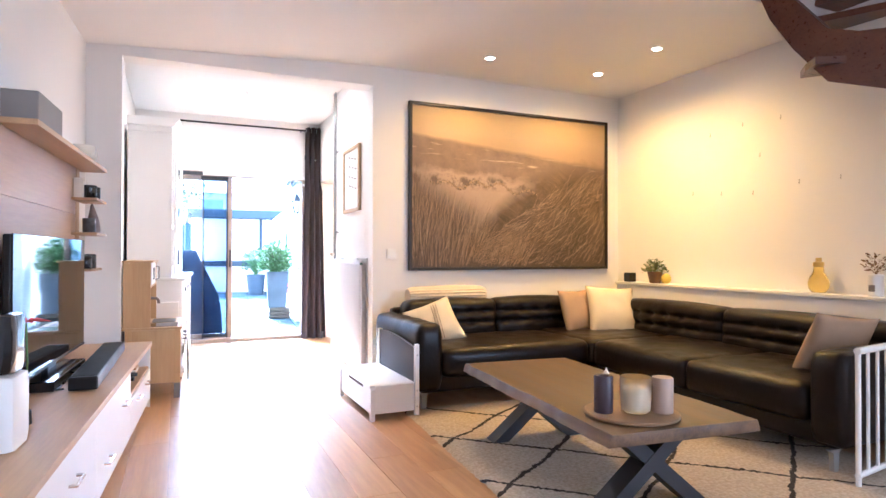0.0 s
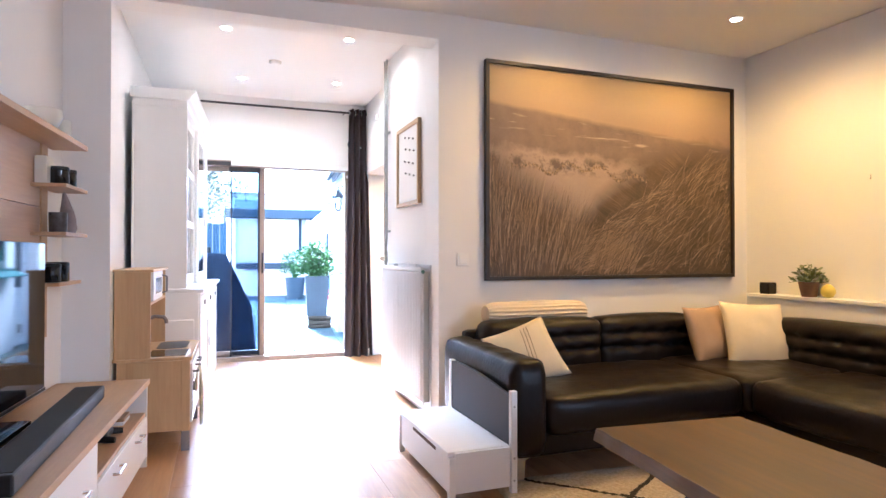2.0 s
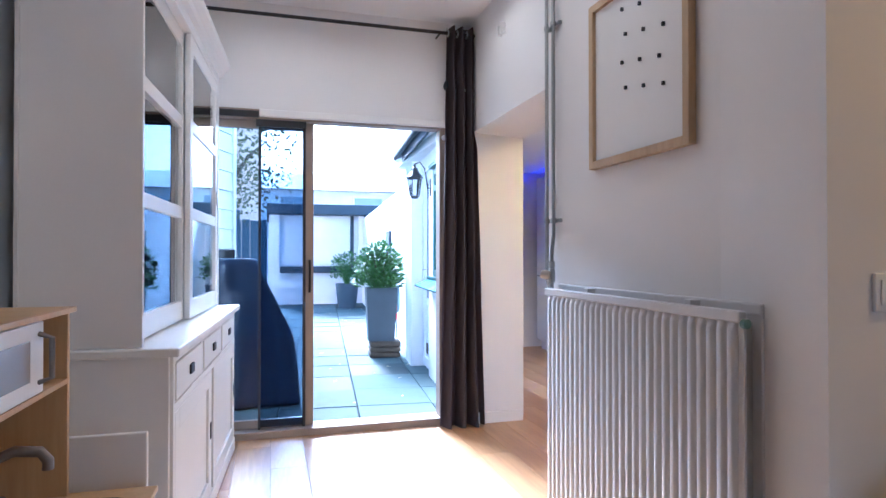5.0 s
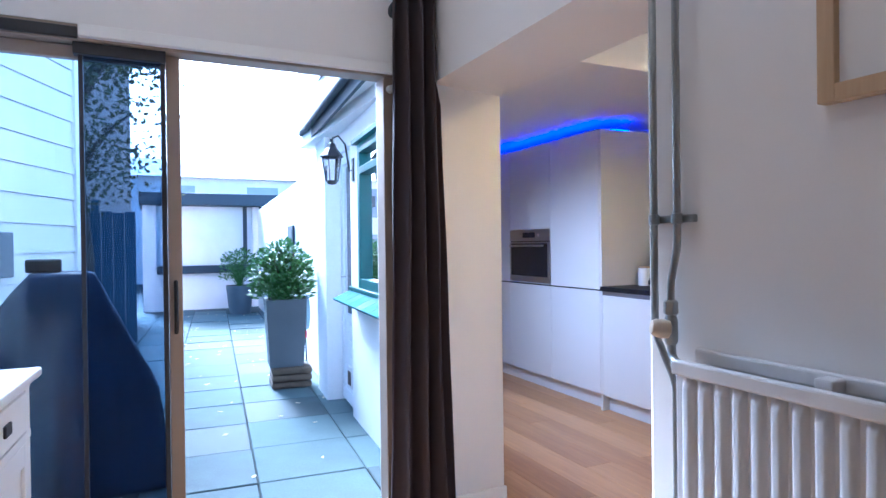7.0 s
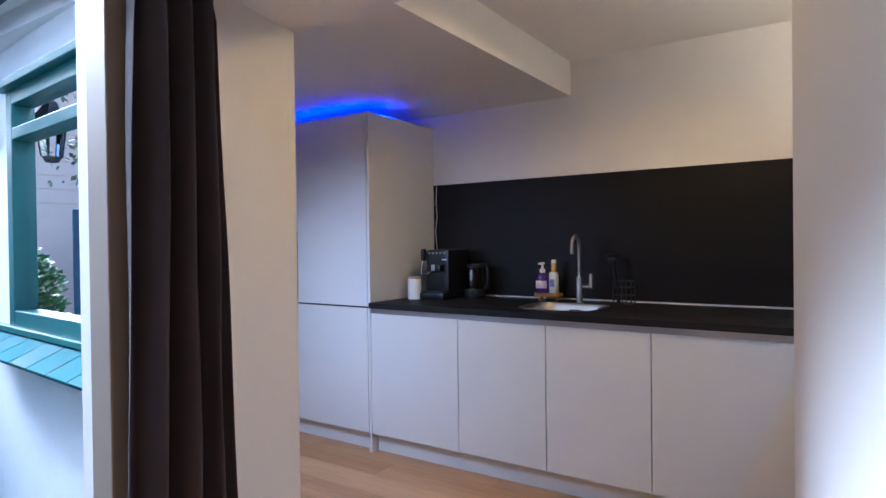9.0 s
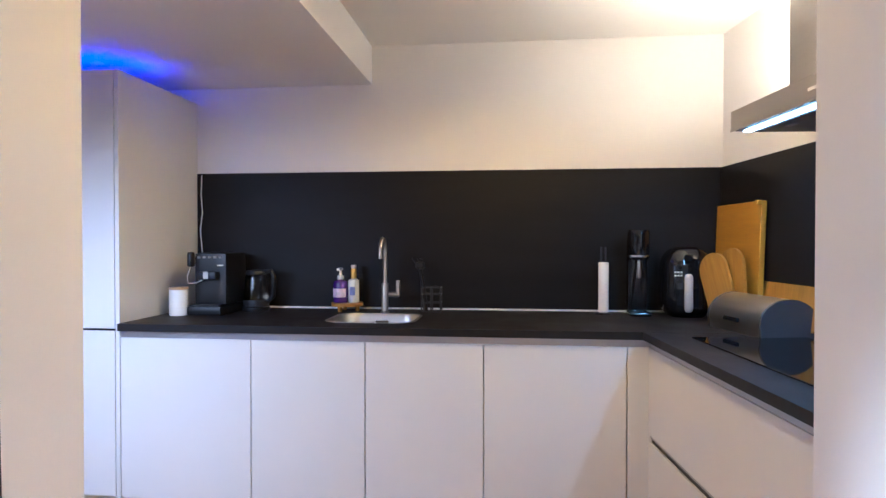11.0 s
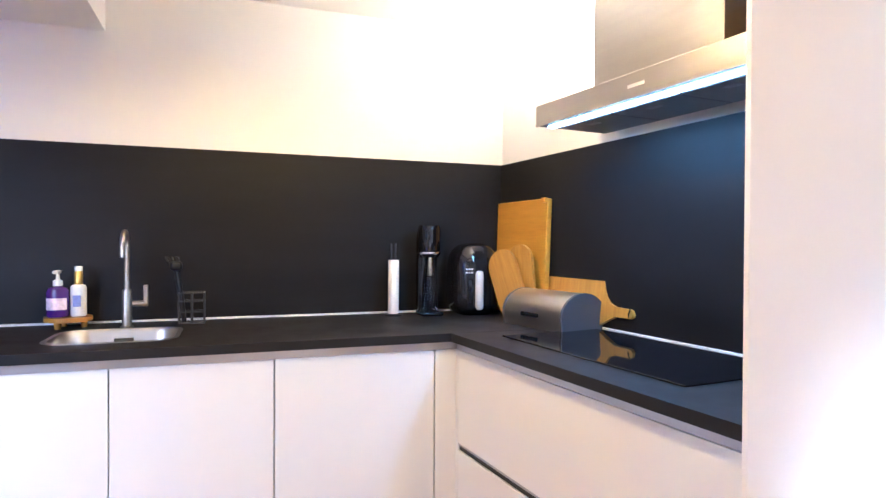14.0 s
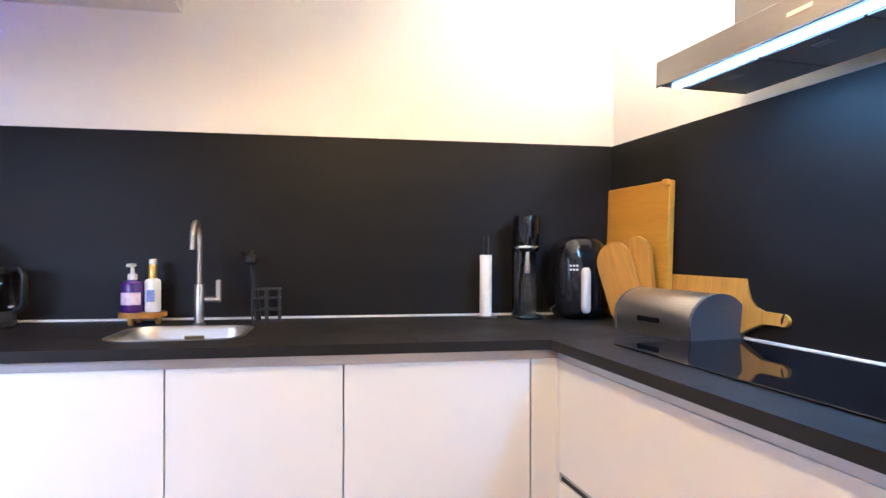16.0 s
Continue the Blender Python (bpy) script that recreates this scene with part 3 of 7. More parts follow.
bm_prism(bm, [(KX, KY + 0.0575), (KX, KY - 0.027), (KX - 0.020, KY - 0.029), (KX - 0.020, KY - 0.06), (KX + 0.02, KY - 0.06), (KX + 0.02, KY + 0.0575)], 0.118, 0.848)
bmesh.ops.recalc_face_normals(bm, faces=bm.faces)
part("post", bm, CABINET, t)
box("plinth", KX - 0.13, KX + 0.06, KY - 0.175, KY - 0.16, 0, 0.104, CABINET, t)
for x0, x1 in ((2.0, 3.333), (1.85, 1.998)):
    t = thing("drawer_cabinet", HM, "white handleless drawer cabinet under the hob", "cabinet", G)
    box("body", x0 + 0.001, x1 - 0.001, KH + 0.003, KYH - 0.021, 0.105, 0.84, CABINET, t)
    box("plinth", x0, x1, KYH - 0.075, KYH - 0.06, 0, 0.104, CABINET, t)
    box("drawer_front", x0 + 0.0015, x1 - 0.0015, KYH - 0.019, KYH, 0.490, 0.848, CABINET, t, 0.0012)
    box("drawer_front", x0 + 0.0015, x1 - 0.0015, KYH - 0.019, KYH, 0.118, 0.461, CABINET, t, 0.0012)
    box("grip_channel", x0 + 0.0015, x1 - 0.0015, KYH - 0.0205, KYH - 0.008, 0.4615, 0.4895, BLACK_PLASTIC, t)
    box("grip_edge", x0 + 0.0015, x1 - 0.0015, KYH - 0.007, KYH - 0.001, 0.482, 0.489, ALU, t)

# aluminium grip channel and worktop
t = thing("grip_rail", pose(0, 0, 0), "grey aluminium grip rail under the worktop", "rail")
box("rail", KX + 0.004, KX + 0.03, KY - 0.05, 8.767, 0.8485, 0.8795, ALU, t)
box("rail", 1.8, KX + 0.05, KYH - 0.03, KYH - 0.004, 0.8486, 0.8794, ALU, t).matrix_basis = HM

wt = thing("worktop", pose(0, 0, 0), "matt black L-shaped kitchen worktop", "worktop")
SX0, SX1, SY0, SY1 = 3.43, 3.79, 7.44, 7.86      # sink cut-out
O = 0.018
bm = bmesh.new()
for x0, x1, y0, y1 in ((KX - O, KW, 6.47, SY0), (KX - O, KW, KH + 0.02, 6.47), (KX - O, SX0, SY0, SY1), (SX1, KW, SY0, SY1), (KX - O, KW, SY1, 8.769)):
    bm_box(bm, x0, x1, y0, y1, 0.880, TOP)
for c in ((SX0, SY0, 1, 1), (SX1, SY0, -1, 1), (SX0, SY1, 1, -1), (SX1, SY1, -1, -1)):
    x, y, sx, sy = c
    R = 0.09
    pts = [(x, y)] + [(x + sx * (R - R * math.sin(radians(q))), y + sy * (R - R * math.cos(radians(q)))) for q in range(0, 91, 15)]
    bm_prism(bm, pts if sx * sy < 0 else pts[::-1], 0.8805, TOP - 0.0003)
bmesh.ops.recalc_face_normals(bm, faces=bm.faces)
part("slab", bm, STONE, wt)
bm = bmesh.new()
bm_box(bm, 1.8, KW - 0.03, KH - 0.002, KYH + 0.026, 0.8802, TOP - 0.0004)
part("slab", bm, STONE, wt, m=HM)

sb = thing("splashback", pose(0, 0, 0), "matt black splashback panels above the worktop", "splashback")
box("panel", KW - 0.012, KW - 0.001, KH + 0.013, 8.767, 0.924, 1.671, SPLASH, sb, 0.001)
box("panel", 1.8, KW - 0.004, KH + 0.001, KH + 0.012, 0.924, 1.671, SPLASH, sb, 0.001).matrix_basis = HM
box("sealing_strip", KW - 0.016, KW - 0.002, KH + 0.018, 8.767, TOP + 0.001, 0.923, LABEL_WHITE, sb, 0.002, "white sealing strip")
box("sealing_strip", 1.8, KW - 0.018, KH + 0.002, KH + 0.016, TOP + 0.001, 0.923, LABEL_WHITE, sb, 0.002, "white sealing strip").matrix_basis = HM
tube("cable", [(3.985, 8.735, 1.66), (3.975, 8.735, 1.55), (3.98, 8.73, 1.45), (3.965, 8.735, 1.35), (3.98, 8.73, 1.2)], 0.0028, LABEL_WHITE, sb, "thin white cable")

# ---- sink and tap ----
sink = thing("sink", pose((SX0 + SX1) / 2, (SY0 + SY1) / 2, TOP), "small brushed steel sink set in the worktop", "sink")


def rounded(hx, hy, r, n=6):
    out = []
    for cx, cy, a in ((hx - r, hy - r, 0), (-hx + r, hy - r, 90), (-hx + r, -hy + r, 180), (hx - r, -hy + r, 270)):
        out += arc(cx, cy, r, a, a + 90, n)
    return out


bm = bmesh.new()
rings = []
for hx, hy, r, z in ((0.188, 0.218, 0.095, 0.001), (0.188, 0.218, 0.095, 0.003), (0.172, 0.202, 0.085, 0.003), (0.165, 0.195, 0.08, -0.01), (0.155, 0.185, 0.075, -0.15), (0.11, 0.14, 0.06, -0.165)):
    rings.append([bm.verts.new((x, y, z)) for x, y in rounded(hx, hy, r)])
for q0, q1 in zip(rings, rings[1:]):
    for i in range(len(q0)):
        j = (i + 1) % len(q0)
        bm.faces.new((q0[i], q0[j], q1[j], q1[i]))
bm.faces.new(rings[-1])
bmesh.ops.recalc_face_normals(bm, faces=bm.faces)
part("basin", bm, STEEL, sink, smooth=True)
cyl("drain", 0.04, 0.04, -0.164, -0.16, (0, 0, 0), CHROME, sink)
box("overflow", 0.153, 0.159, -0.035, 0.035, -0.055, -0.03, CHROME, sink, 0.003)

tap = thing("tap", pose(3.842, 7.65, TOP), "brushed steel swan-neck mixer tap", "tap")
lathe("base", [(0.024, 0), (0.024, 0.005), (0.018, 0.008), (0.018, 0.15), (0.0165, 0.153)], (0, 0, 0), STEEL, tap)
neck = [(0, 0, 0.15), (0, 0, 0.33)] + [(-0.055 + 0.055 * math.cos(radians(q)), 0, 0.33 + 0.055 * math.sin(radians(q))) for q in range(15, 181, 15)] + [(-0.11, 0, 0.285)]
tube("neck", neck, 0.0105, STEEL, tap, seg=14)
tube("lever_axle", [(0, -0.02, 0.095), (0, -0.075, 0.095)], 0.012, STEEL, tap, seg=12)
box("lever", -0.009, 0.009, -0.078, -0.06, 0.085, 0.17, STEEL, tap, 0.004)


# ---- things on the worktop ----
def bottle(x, y, z, name, label, profile, material, cap, pump):
    b = thing(name, pose(x, y, z), label, "bottle")
    lathe("bottle", profile, (0, 0, 0), material, b, seg=24)
    h = profile[-1][1]
    if pump:
        lathe("collar", [(0.017, 0), (0.017, 0.02), (0.008, 0.024), (0.006, 0.05)], (0, 0, h), cap, b)
        bm = bmesh.new()
        bm_soft(bm, 0.06, 0.022, 0.013, 0.005, (6, 4, 2), at=(-0.014, 0, h + 0.055))
        part("pump_head", bm, cap, b, smooth=True)
    else:
        lathe("cap", [(0.015, 0), (0.015, 0.05), (0.013, 0.053)], (0, 0, h), cap, b)
        lathe("tip", [(0.0145, 0), (0.0145, 0.018), (0.012, 0.02)], (0, 0, h + 0.0535), LABEL_WHITE, b)
    return b


stand = thing("soap_stand", pose(3.90, 7.868, TOP), "small round wooden riser holding two soap bottles", "stand")
cyl("top", 0.085, 0.085, 0.028, 0.045, (0, 0, 0), ACACIA, stand, seg=32)
for a in (30, 150, 270):
    cyl("leg", 0.011, 0.014, 0, 0.028, (0.055 * math.cos(radians(a)), 0.055 * math.sin(radians(a)), 0), ACACIA, stand, seg=10)
b1 = bottle(3.895, 7.904, TOP + 0.0455, "soap_bottle", "purple hand soap pump bottle on a wooden riser", [(0.036, 0), (0.040, 0.006), (0.040, 0.10), (0.034, 0.115), (0.017, 0.124)], PURPLE, LABEL_WHITE, True)
bm = bmesh.new()
bm_lathe(bm, [(0.0405, 0.03), (0.0408, 0.031), (0.0408, 0.075), (0.0405, 0.076)], 24)
bmesh.ops.delete(bm, geom=[v for v in bm.verts if v.co.x > -0.02], context="VERTS")
part("label", bm, plain("soap_label", (0.72, 0.58, 0.72), 0.4, var=0.3, scale=60, bump=0), b1, "pale printed label", smooth=True)
b2 = bottle(3.905, 7.834, TOP + 0.0455, "lotion_bottle", "slim white lotion bottle with gold cap", [(0.026, 0), (0.029, 0.005), (0.029, 0.115), (0.024, 0.124), (0.015, 0.128)], LABEL_WHITE, GOLD, False)
box("label", -0.031, -0.028, -0.014, 0.014, 0.04, 0.085, plain("blue_print", (0.20, 0.24, 0.55), 0.4, var=0.4, scale=80, bump=0), b2, 0.0005, "small blue print")

caddy = thing("brush_holder", pose(3.90, 7.41, TOP), "black wire caddy with a dish brush", "brush holder")
for z in (0.004, 0.05, 0.095, 0.13):
    tube("wire_ring", [(-0.035, -0.05, z), (0.035, -0.05, z), (0.035, 0.05, z), (-0.035, 0.05, z), (-0.035, -0.05, z)], 0.0035, BLACK_STEEL, caddy, seg=6)
for x, y in ((-0.035, -0.05), (0.035, -0.05), (0.035, 0.05), (-0.035, 0.05), (-0.035, 0.0), (0.035, 0.0)):
    tube("wire", [(x, y, 0), (x, y, 0.132)], 0.0035, BLACK_STEEL, caddy, seg=6)
br = part("brush", bmesh.new(), BLACK_PLASTIC, caddy)
tube("brush_handle", [(0, 0.03, 0.005), (0.005, 0.045, 0.12), (0.0, 0.06, 0.225)], [0.010, 0.012, 0.009], BLACK_PLASTIC, br)
bm = bmesh.new()
bm_soft(bm, 0.035, 0.05, 0.04, 0.015, (6, 6, 6), at=(0, 0.062, 0.245))
part("brush_head", bm, BLACK_PLASTIC, br, smooth=True)
for i in range(12):
    a = i * 30
    tube("bristle", [(0.01 * math.cos(radians(a)), 0.07 + 0.018 * math.sin(radians(a)), 0.255), (0.02 * math.cos(radians(a)), 0.078 + 0.03 * math.sin(radians(a)), 0.283)], 0.002, BLACK_PLASTIC, br, seg=5)

roll = thing("paper_roll", pose(3.90, 6.52, TOP), "white paper towel roll on a black stand", "paper roll")
cyl("base", 0.045, 0.045, 0, 0.008, (0, 0, 0), BLACK_STEEL, roll)
lathe("roll", [(0.016, 0.01), (0.0245, 0.01), (0.0255, 0.014), (0.0255, 0.262), (0.0245, 0.266), (0.016, 0.266)], (0, 0, 0), PAPER, roll)
tube("rod", [(0, -0.010, 0.005), (0, -0.010, 0.345)], 0.004, BLACK_STEEL, roll)
tube("rod", [(0, 0.012, 0.26), (0, 0.012, 0.345)], 0.004, BLACK_STEEL, roll)

soda = thing("soda_maker", pose(3.87, 6.352, TOP) @ Matrix.Diagonal((1, 1, 0.98, 1)), "tall black sparkling water maker", "soda maker")
bm = bmesh.new()
bm_soft(bm, 0.13, 0.105, 0.022, 0.01, (8, 8, 3), at=(-0.01, 0, 0.011))
part("foot", bm, GLOSS_BLACK, soda, smooth=True)
bm = bmesh.new()
bm_soft(bm, 0.055, 0.10, 0.40, 0.02, (6, 8, 10), at=(0.035, 0, 0.215))
part("column", bm, GLOSS_BLACK, soda, smooth=True)
lathe("head", [(0.045, 0.285), (0.053, 0.30), (0.054, 0.425), (0.050, 0.44), (0.0, 0.443)], (-0.005, 0, 0), GLOSS_BLACK, soda)
lathe("collar", [(0.0545, 0.30), (0.0555, 0.302), (0.0555, 0.308), (0.0545, 0.31)], (-0.005, 0, 0), CHROME, soda)
lathe("nozzle", [(0.008, 0.19), (0.012, 0.195), (0.012, 0.285)], (-0.02, 0, 0), CHROME, soda)
lathe("bottle", [(0.0, 0.024), (0.034, 0.025), (0.036, 0.05), (0.035, 0.15), (0.022, 0.20), (0.016, 0.24)], (-0.02, 0, 0), GLASS, soda)

fry = thing("air_fryer", pose(3.87, 6.125, TOP), "glossy black air fryer with a silver handle", "air fryer")
bm = bmesh.new()
bm_soft(bm, 0.24, 0.225, 0.335, 0.075, (12, 12, 12), 0.012, lambda p: (p.x * (1 - 0.12 * (p.z / 0.33 + 0.5)), p.y * (1 - 0.10 * (p.z / 0.33 + 0.5)), p.z), at=(0, 0, 0.168))
part("body", bm, GLOSS_BLACK, fry, smooth=True)
bm = bmesh.new()
bm_soft(bm, 0.02, 0.145, 0.145, 0.009, (4, 8, 8), at=(-0.117, 0, 0.105))
dr = part("drawer", bm, GLOSS_BLACK, fry, smooth=True)
bm = bmesh.new()
bm_soft(bm, 0.035, 0.038, 0.185, 0.016, (6, 6, 10), at=(-0.142, 0.022, 0.125))
part("handle", bm, plain("satin_silver", (0.66, 0.67, 0.69), 0.35, 0.3, bump=0), dr, "silver handle", smooth=True)
box("display", -0.117, -0.113, -0.005, 0.035, 0.275, 0.31, GLOSS_BLACK, fry, 0.001)
for i in range(3):
    for j in range(2):
        box("icon", -0.124, -0.1205, 0.075 - 0.014 * i, 0.083 - 0.014 * i, 0.205 + 0.016 * j, 0.212 + 0.016 * j, LABEL_WHITE, fry)

bb = thing("bamboo_chopping_board", pose(3.765, 5.926, TOP) @ pose(0, 0, 0, 2, 0, 5.5), "large bamboo chopping board leaning on the splashback", "chopping board")
bm = bmesh.new()
bm_box(bm, -0.235, 0.205, -0.013, 0.013, 0.003, 0.555, 0.004, 2)
part("board", bm, BAMBOO, bb)
bm = bmesh.new()
bm_box(bm, -0.245, -0.215, 0.013, 0.035, 0.535, 0.556, 0.003, 1)
part("lip", bm, BAMBOO, bb)

ab = thing("oval_serving_board", pose(3.565, 6.02, TOP - 0.010) @ pose(0, 0, 0, 6, 24, 30), "oval acacia serving board leaning on another board", "serving board")
bm = bmesh.new()
bm_prism(bm, rounded(0.078, 0.165, 0.077, 8), -0.008, 0.008)
bmesh.ops.transform(bm, matrix=Matrix.Translation((0, 0, 0.19)) @ Matrix.Rotation(radians(90), 4, "X"), verts=bm.verts)
bmesh.ops.recalc_face_normals(bm, faces=bm.faces)
part("board", bm, ACACIA, ab)
ab2 = thing("oval_serving_board", pose(3.575, 5.985, TOP - 0.008) @ pose(0, 0, 0, 3, 10, 18), "oval acacia serving board leaning on another board", "serving board")
for o in ab.children:
    q = o.copy()
    scene.collection.objects.link(q)
    q.parent = ab2

pb = thing("paddle_board", HM @ pose(3.34, 5.925, TOP) @ pose(0, 0, 0, 6, 0, 0), "wooden paddle board with a handle behind the bread bin", "serving board")
bm = bmesh.new()
outline = [(0.22, 0.02), (0.22, 0.225), (-0.165, 0.225), (-0.172, 0.19), (-0.182, 0.155), (-0.205, 0.128), (-0.24, 0.115)] + arc(-0.315, 0.092, 0.022, 70, 290, 8) + [(-0.24, 0.07), (-0.19, 0.045), (-0.15, 0.02)]
bm_prism(bm, [(u, 0.88 * v) for u, v in outline], -0.009, 0.009)
bmesh.ops.transform(bm, matrix=Matrix.Rotation(radians(90), 4, "X"), verts=bm.verts)
bmesh.ops.recalc_face_normals(bm, faces=bm.faces)
part("board", bm, ACACIA, pb)
tube("loop", [(-0.315, 0.012, 0.085), (-0.33, 0.018, 0.10), (-0.325, 0.02, 0.07), (-0.315, 0.012, 0.083)], 0.002, BLACK_PLASTIC, pb, seg=5)

bread = thing("bread_bin", HM @ pose(3.365, 6.035, TOP) @ pose(0, 0, 0, 0, 0, 6) @ Matrix.Diagonal((1.02, 0.92, 0.97, 1)), "brushed steel roll-top bread bin", "bread bin")
L, R = 0.36, 0.10
prof = [(0.125, 0.0), (0.125, 0.03)] + [(0.13 * math.cos(radians(q)), 0.05 + 0.105 * math.sin(radians(q))) for q in range(0, 181, 12)] + [(-0.125, 0.03), (-0.125, 0.0)]
bm = bmesh.new()
bm_prism(bm, prof, -L / 2 + 0.006, L / 2 - 0.006)
bmesh.ops.transform(bm, matrix=Matrix(((0, 0, 1, 0), (1, 0, 0, 0), (0, 1, 0, 0), (0, 0, 0, 1))), verts=bm.verts)
bmesh.ops.recalc_face_normals(bm, faces=bm.faces)
part("lid", bm, plain("bin_steel", (0.55, 0.51, 0.46), 0.33, 1.0, var=0.08, fine=70, stretch=(1, 14, 14), bump=0.05), bread, smooth=True)
for sx in (-1, 1):
    bm = bmesh.new()
    bm_prism(bm, [(u * 1.012, v * 1.008) for u, v in prof], sx * L / 2 - 0.006, sx * L / 2 + 0.006)
    bmesh.ops.transform(bm, matrix=Matrix(((0, 0, 1, 0), (1, 0, 0, 0), (0, 1, 0, 0), (0, 0, 0, 1))), verts=bm.verts)
    bmesh.ops.recalc_face_normals(bm, faces=bm.faces)
    part("end_cap", bm, plain("grey_end_cap", (0.11, 0.11, 0.12), 0.4, 0.4, bump=0.05), bread, "grey end cap")
box("handle", -0.05, 0.05, 0.128, 0.142, 0.048, 0.066, GLOSS_BLACK, bread, 0.004)

hob = thing("hob", HM @ pose(0, 0, TOP), "black glass induction hob", "hob")
bm = bmesh.new()
bm_box(bm, 2.33, 3.19, 5.945, 6.385, 0.0008, 0.006, 0.002, 1)
part("glass", bm, SCREEN, hob)

# coffee corner
jar = thing("storage_jar", pose(3.62, 8.665, TOP), "white ceramic storage jar with wooden lid", "jar")
lathe("body", [(0.042, 0), (0.046, 0.004), (0.046, 0.125), (0.043, 0.13)], (0, 0, 0), LABEL_WHITE, jar)
lathe("lid", [(0.044, 0.1305), (0.047, 0.133), (0.047, 0.140), (0.044, 0.143)], (0, 0, 0), OAK, jar, "round wooden lid")
cof = thing("coffee_machine", pose(3.69, 8.525, TOP) @ Matrix.Diagonal((1, 0.84, 0.97, 1)), "black automatic espresso machine", "coffee machine")
bm = bmesh.new()
bm_soft(bm, 0.30, 0.215, 0.05, 0.012, (8, 8, 3), at=(0.06, 0, 0.025))
part("base", bm, BLACK_PLASTIC, cof, smooth=True)
bm = bmesh.new()
bm_soft(bm, 0.24, 0.205, 0.275, 0.014, (8, 8, 8), at=(0.10, 0, 0.187))
part("body", bm, BLACK_PLASTIC, cof, smooth=True)
bm = bmesh.new()
bm_soft(bm, 0.06, 0.12, 0.045, 0.01, (5, 6, 4), at=(-0.035, 0.0, 0.205))
part("spout_block", bm, BLACK_PLASTIC, cof, smooth=True)
box("spout_plate", -0.068, -0.062, -0.016, 0.016, 0.188, 0.228, LEG_METAL, cof, 0.003)
box("drip_grid", -0.088, -0.02, -0.095, 0.095, 0.05, 0.056, BLACK_STEEL, cof, 0.002)
for i in range(5):
    box("button", -0.022, -0.017, -0.075 + 0.034 * i, -0.055 + 0.034 * i, 0.295, 0.307, GREYCARD, cof, 0.002)
box("badge", -0.0215, -0.0185, -0.085, -0.045, 0.255, 0.262, LABEL_WHITE, cof)
tube("steam_pipe", [(-0.03, 0.115, 0.25), (-0.04, 0.13, 0.20), (-0.045, 0.12, 0.165), (-0.045, 0.08, 0.165), (-0.04, 0.03, 0.185)], 0.005, STEEL, cof)
bm = bmesh.new()
bm_soft(bm, 0.04, 0.035, 0.08, 0.012, (4, 4, 6), at=(-0.03, 0.115, 0.29))
part("steam_knob", bm, BLACK_PLASTIC, cof, smooth=True)

ket = thing("kettle", pose(3.86, 8.362, TOP), "smoked glass electric kettle with black handle", "kettle")
lathe("base", [(0.07, 0), (0.072, 0.005), (0.07, 0.022), (0.0, 0.022)], (0, 0, 0), BLACK_PLASTIC, ket)
lathe("steel_band", [(0.066, 0.024), (0.068, 0.028), (0.066, 0.06)], (0, 0, 0), BLACK_STEEL, ket)
lathe("glass_body", [(0.0655, 0.0605), (0.065, 0.09), (0.056, 0.185), (0.053, 0.195)], (0, 0, 0), SMOKED, ket)
lathe("lid", [(0.0535, 0.196), (0.055, 0.20), (0.05, 0.215), (0.0, 0.222)], (0, 0, 0), BLACK_PLASTIC, ket)
tube("handle", [(0, -0.04, 0.21), (0, -0.085, 0.215), (0, -0.10, 0.18), (0, -0.095, 0.08), (0, -0.06, 0.045)], [0.012, 0.013, 0.013, 0.013, 0.011], BLACK_PLASTIC, ket)

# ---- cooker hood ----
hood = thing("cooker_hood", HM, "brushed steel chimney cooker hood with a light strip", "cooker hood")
HX0, HX1, HY = 2.25, 3.20, 6.235
bm = bmesh.new()
bm_box(bm, HX0, HX1, KH + 0.002, HY, 1.715, 1.785, 0.002, 1)
part("canopy", bm, HOOD_STEEL, hood)
box("skirt", HX0, HX1, HY - 0.004, HY + 0.001, 1.706, 1.716, HOOD_STEEL, hood)
box("chimney", 2.44, 2.99, KH + 0.002, 6.13, 1.786, KITCHEN_CEIL - 0.001, HOOD_STEEL, hood, 0.002)
box("underside", HX0 + 0.012, HX1 - 0.012, KH + 0.01, HY - 0.012, 1.707, 1.714, BLACK_STEEL, hood)
for i in range(3):
    x = HX0 + 0.03 + i * 0.295
    f = box("filter", x, x + 0.288, KH + 0.03, HY - 0.075, 1.7, 1.7065, plain("filter_grey", (0.26, 0.27, 0.29), 0.4, 0.7), hood, 0.002)
    box("latch", x + 0.12, x + 0.17, HY - 0.14, HY - 0.115, 1.697, 1.6998, ALU, f, 0.001)
box("light_strip", HX0 + 0.03, HX1 - 0.04, HY - 0.058, HY - 0.03, 1.7, 1.7065, COOL_LED, hood, 0, "glowing cool white light strip")
box("badge", 2.63, 2.70, HY + 0.0012, HY + 0.0025, 1.738, 1.748, LABEL_WHITE, hood)
area_lamp("hood_light", HM @ pose((HX0 + HX1) / 2, HY - 0.044, 1.697), HX1 - HX0 - 0.07, 0.03, 1.1, (0.40, 0.70, 1.0))

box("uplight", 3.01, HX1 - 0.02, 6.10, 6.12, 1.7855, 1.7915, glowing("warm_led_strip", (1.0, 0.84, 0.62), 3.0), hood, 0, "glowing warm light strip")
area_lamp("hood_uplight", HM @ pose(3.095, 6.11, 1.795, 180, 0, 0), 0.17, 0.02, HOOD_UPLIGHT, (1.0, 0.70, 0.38))

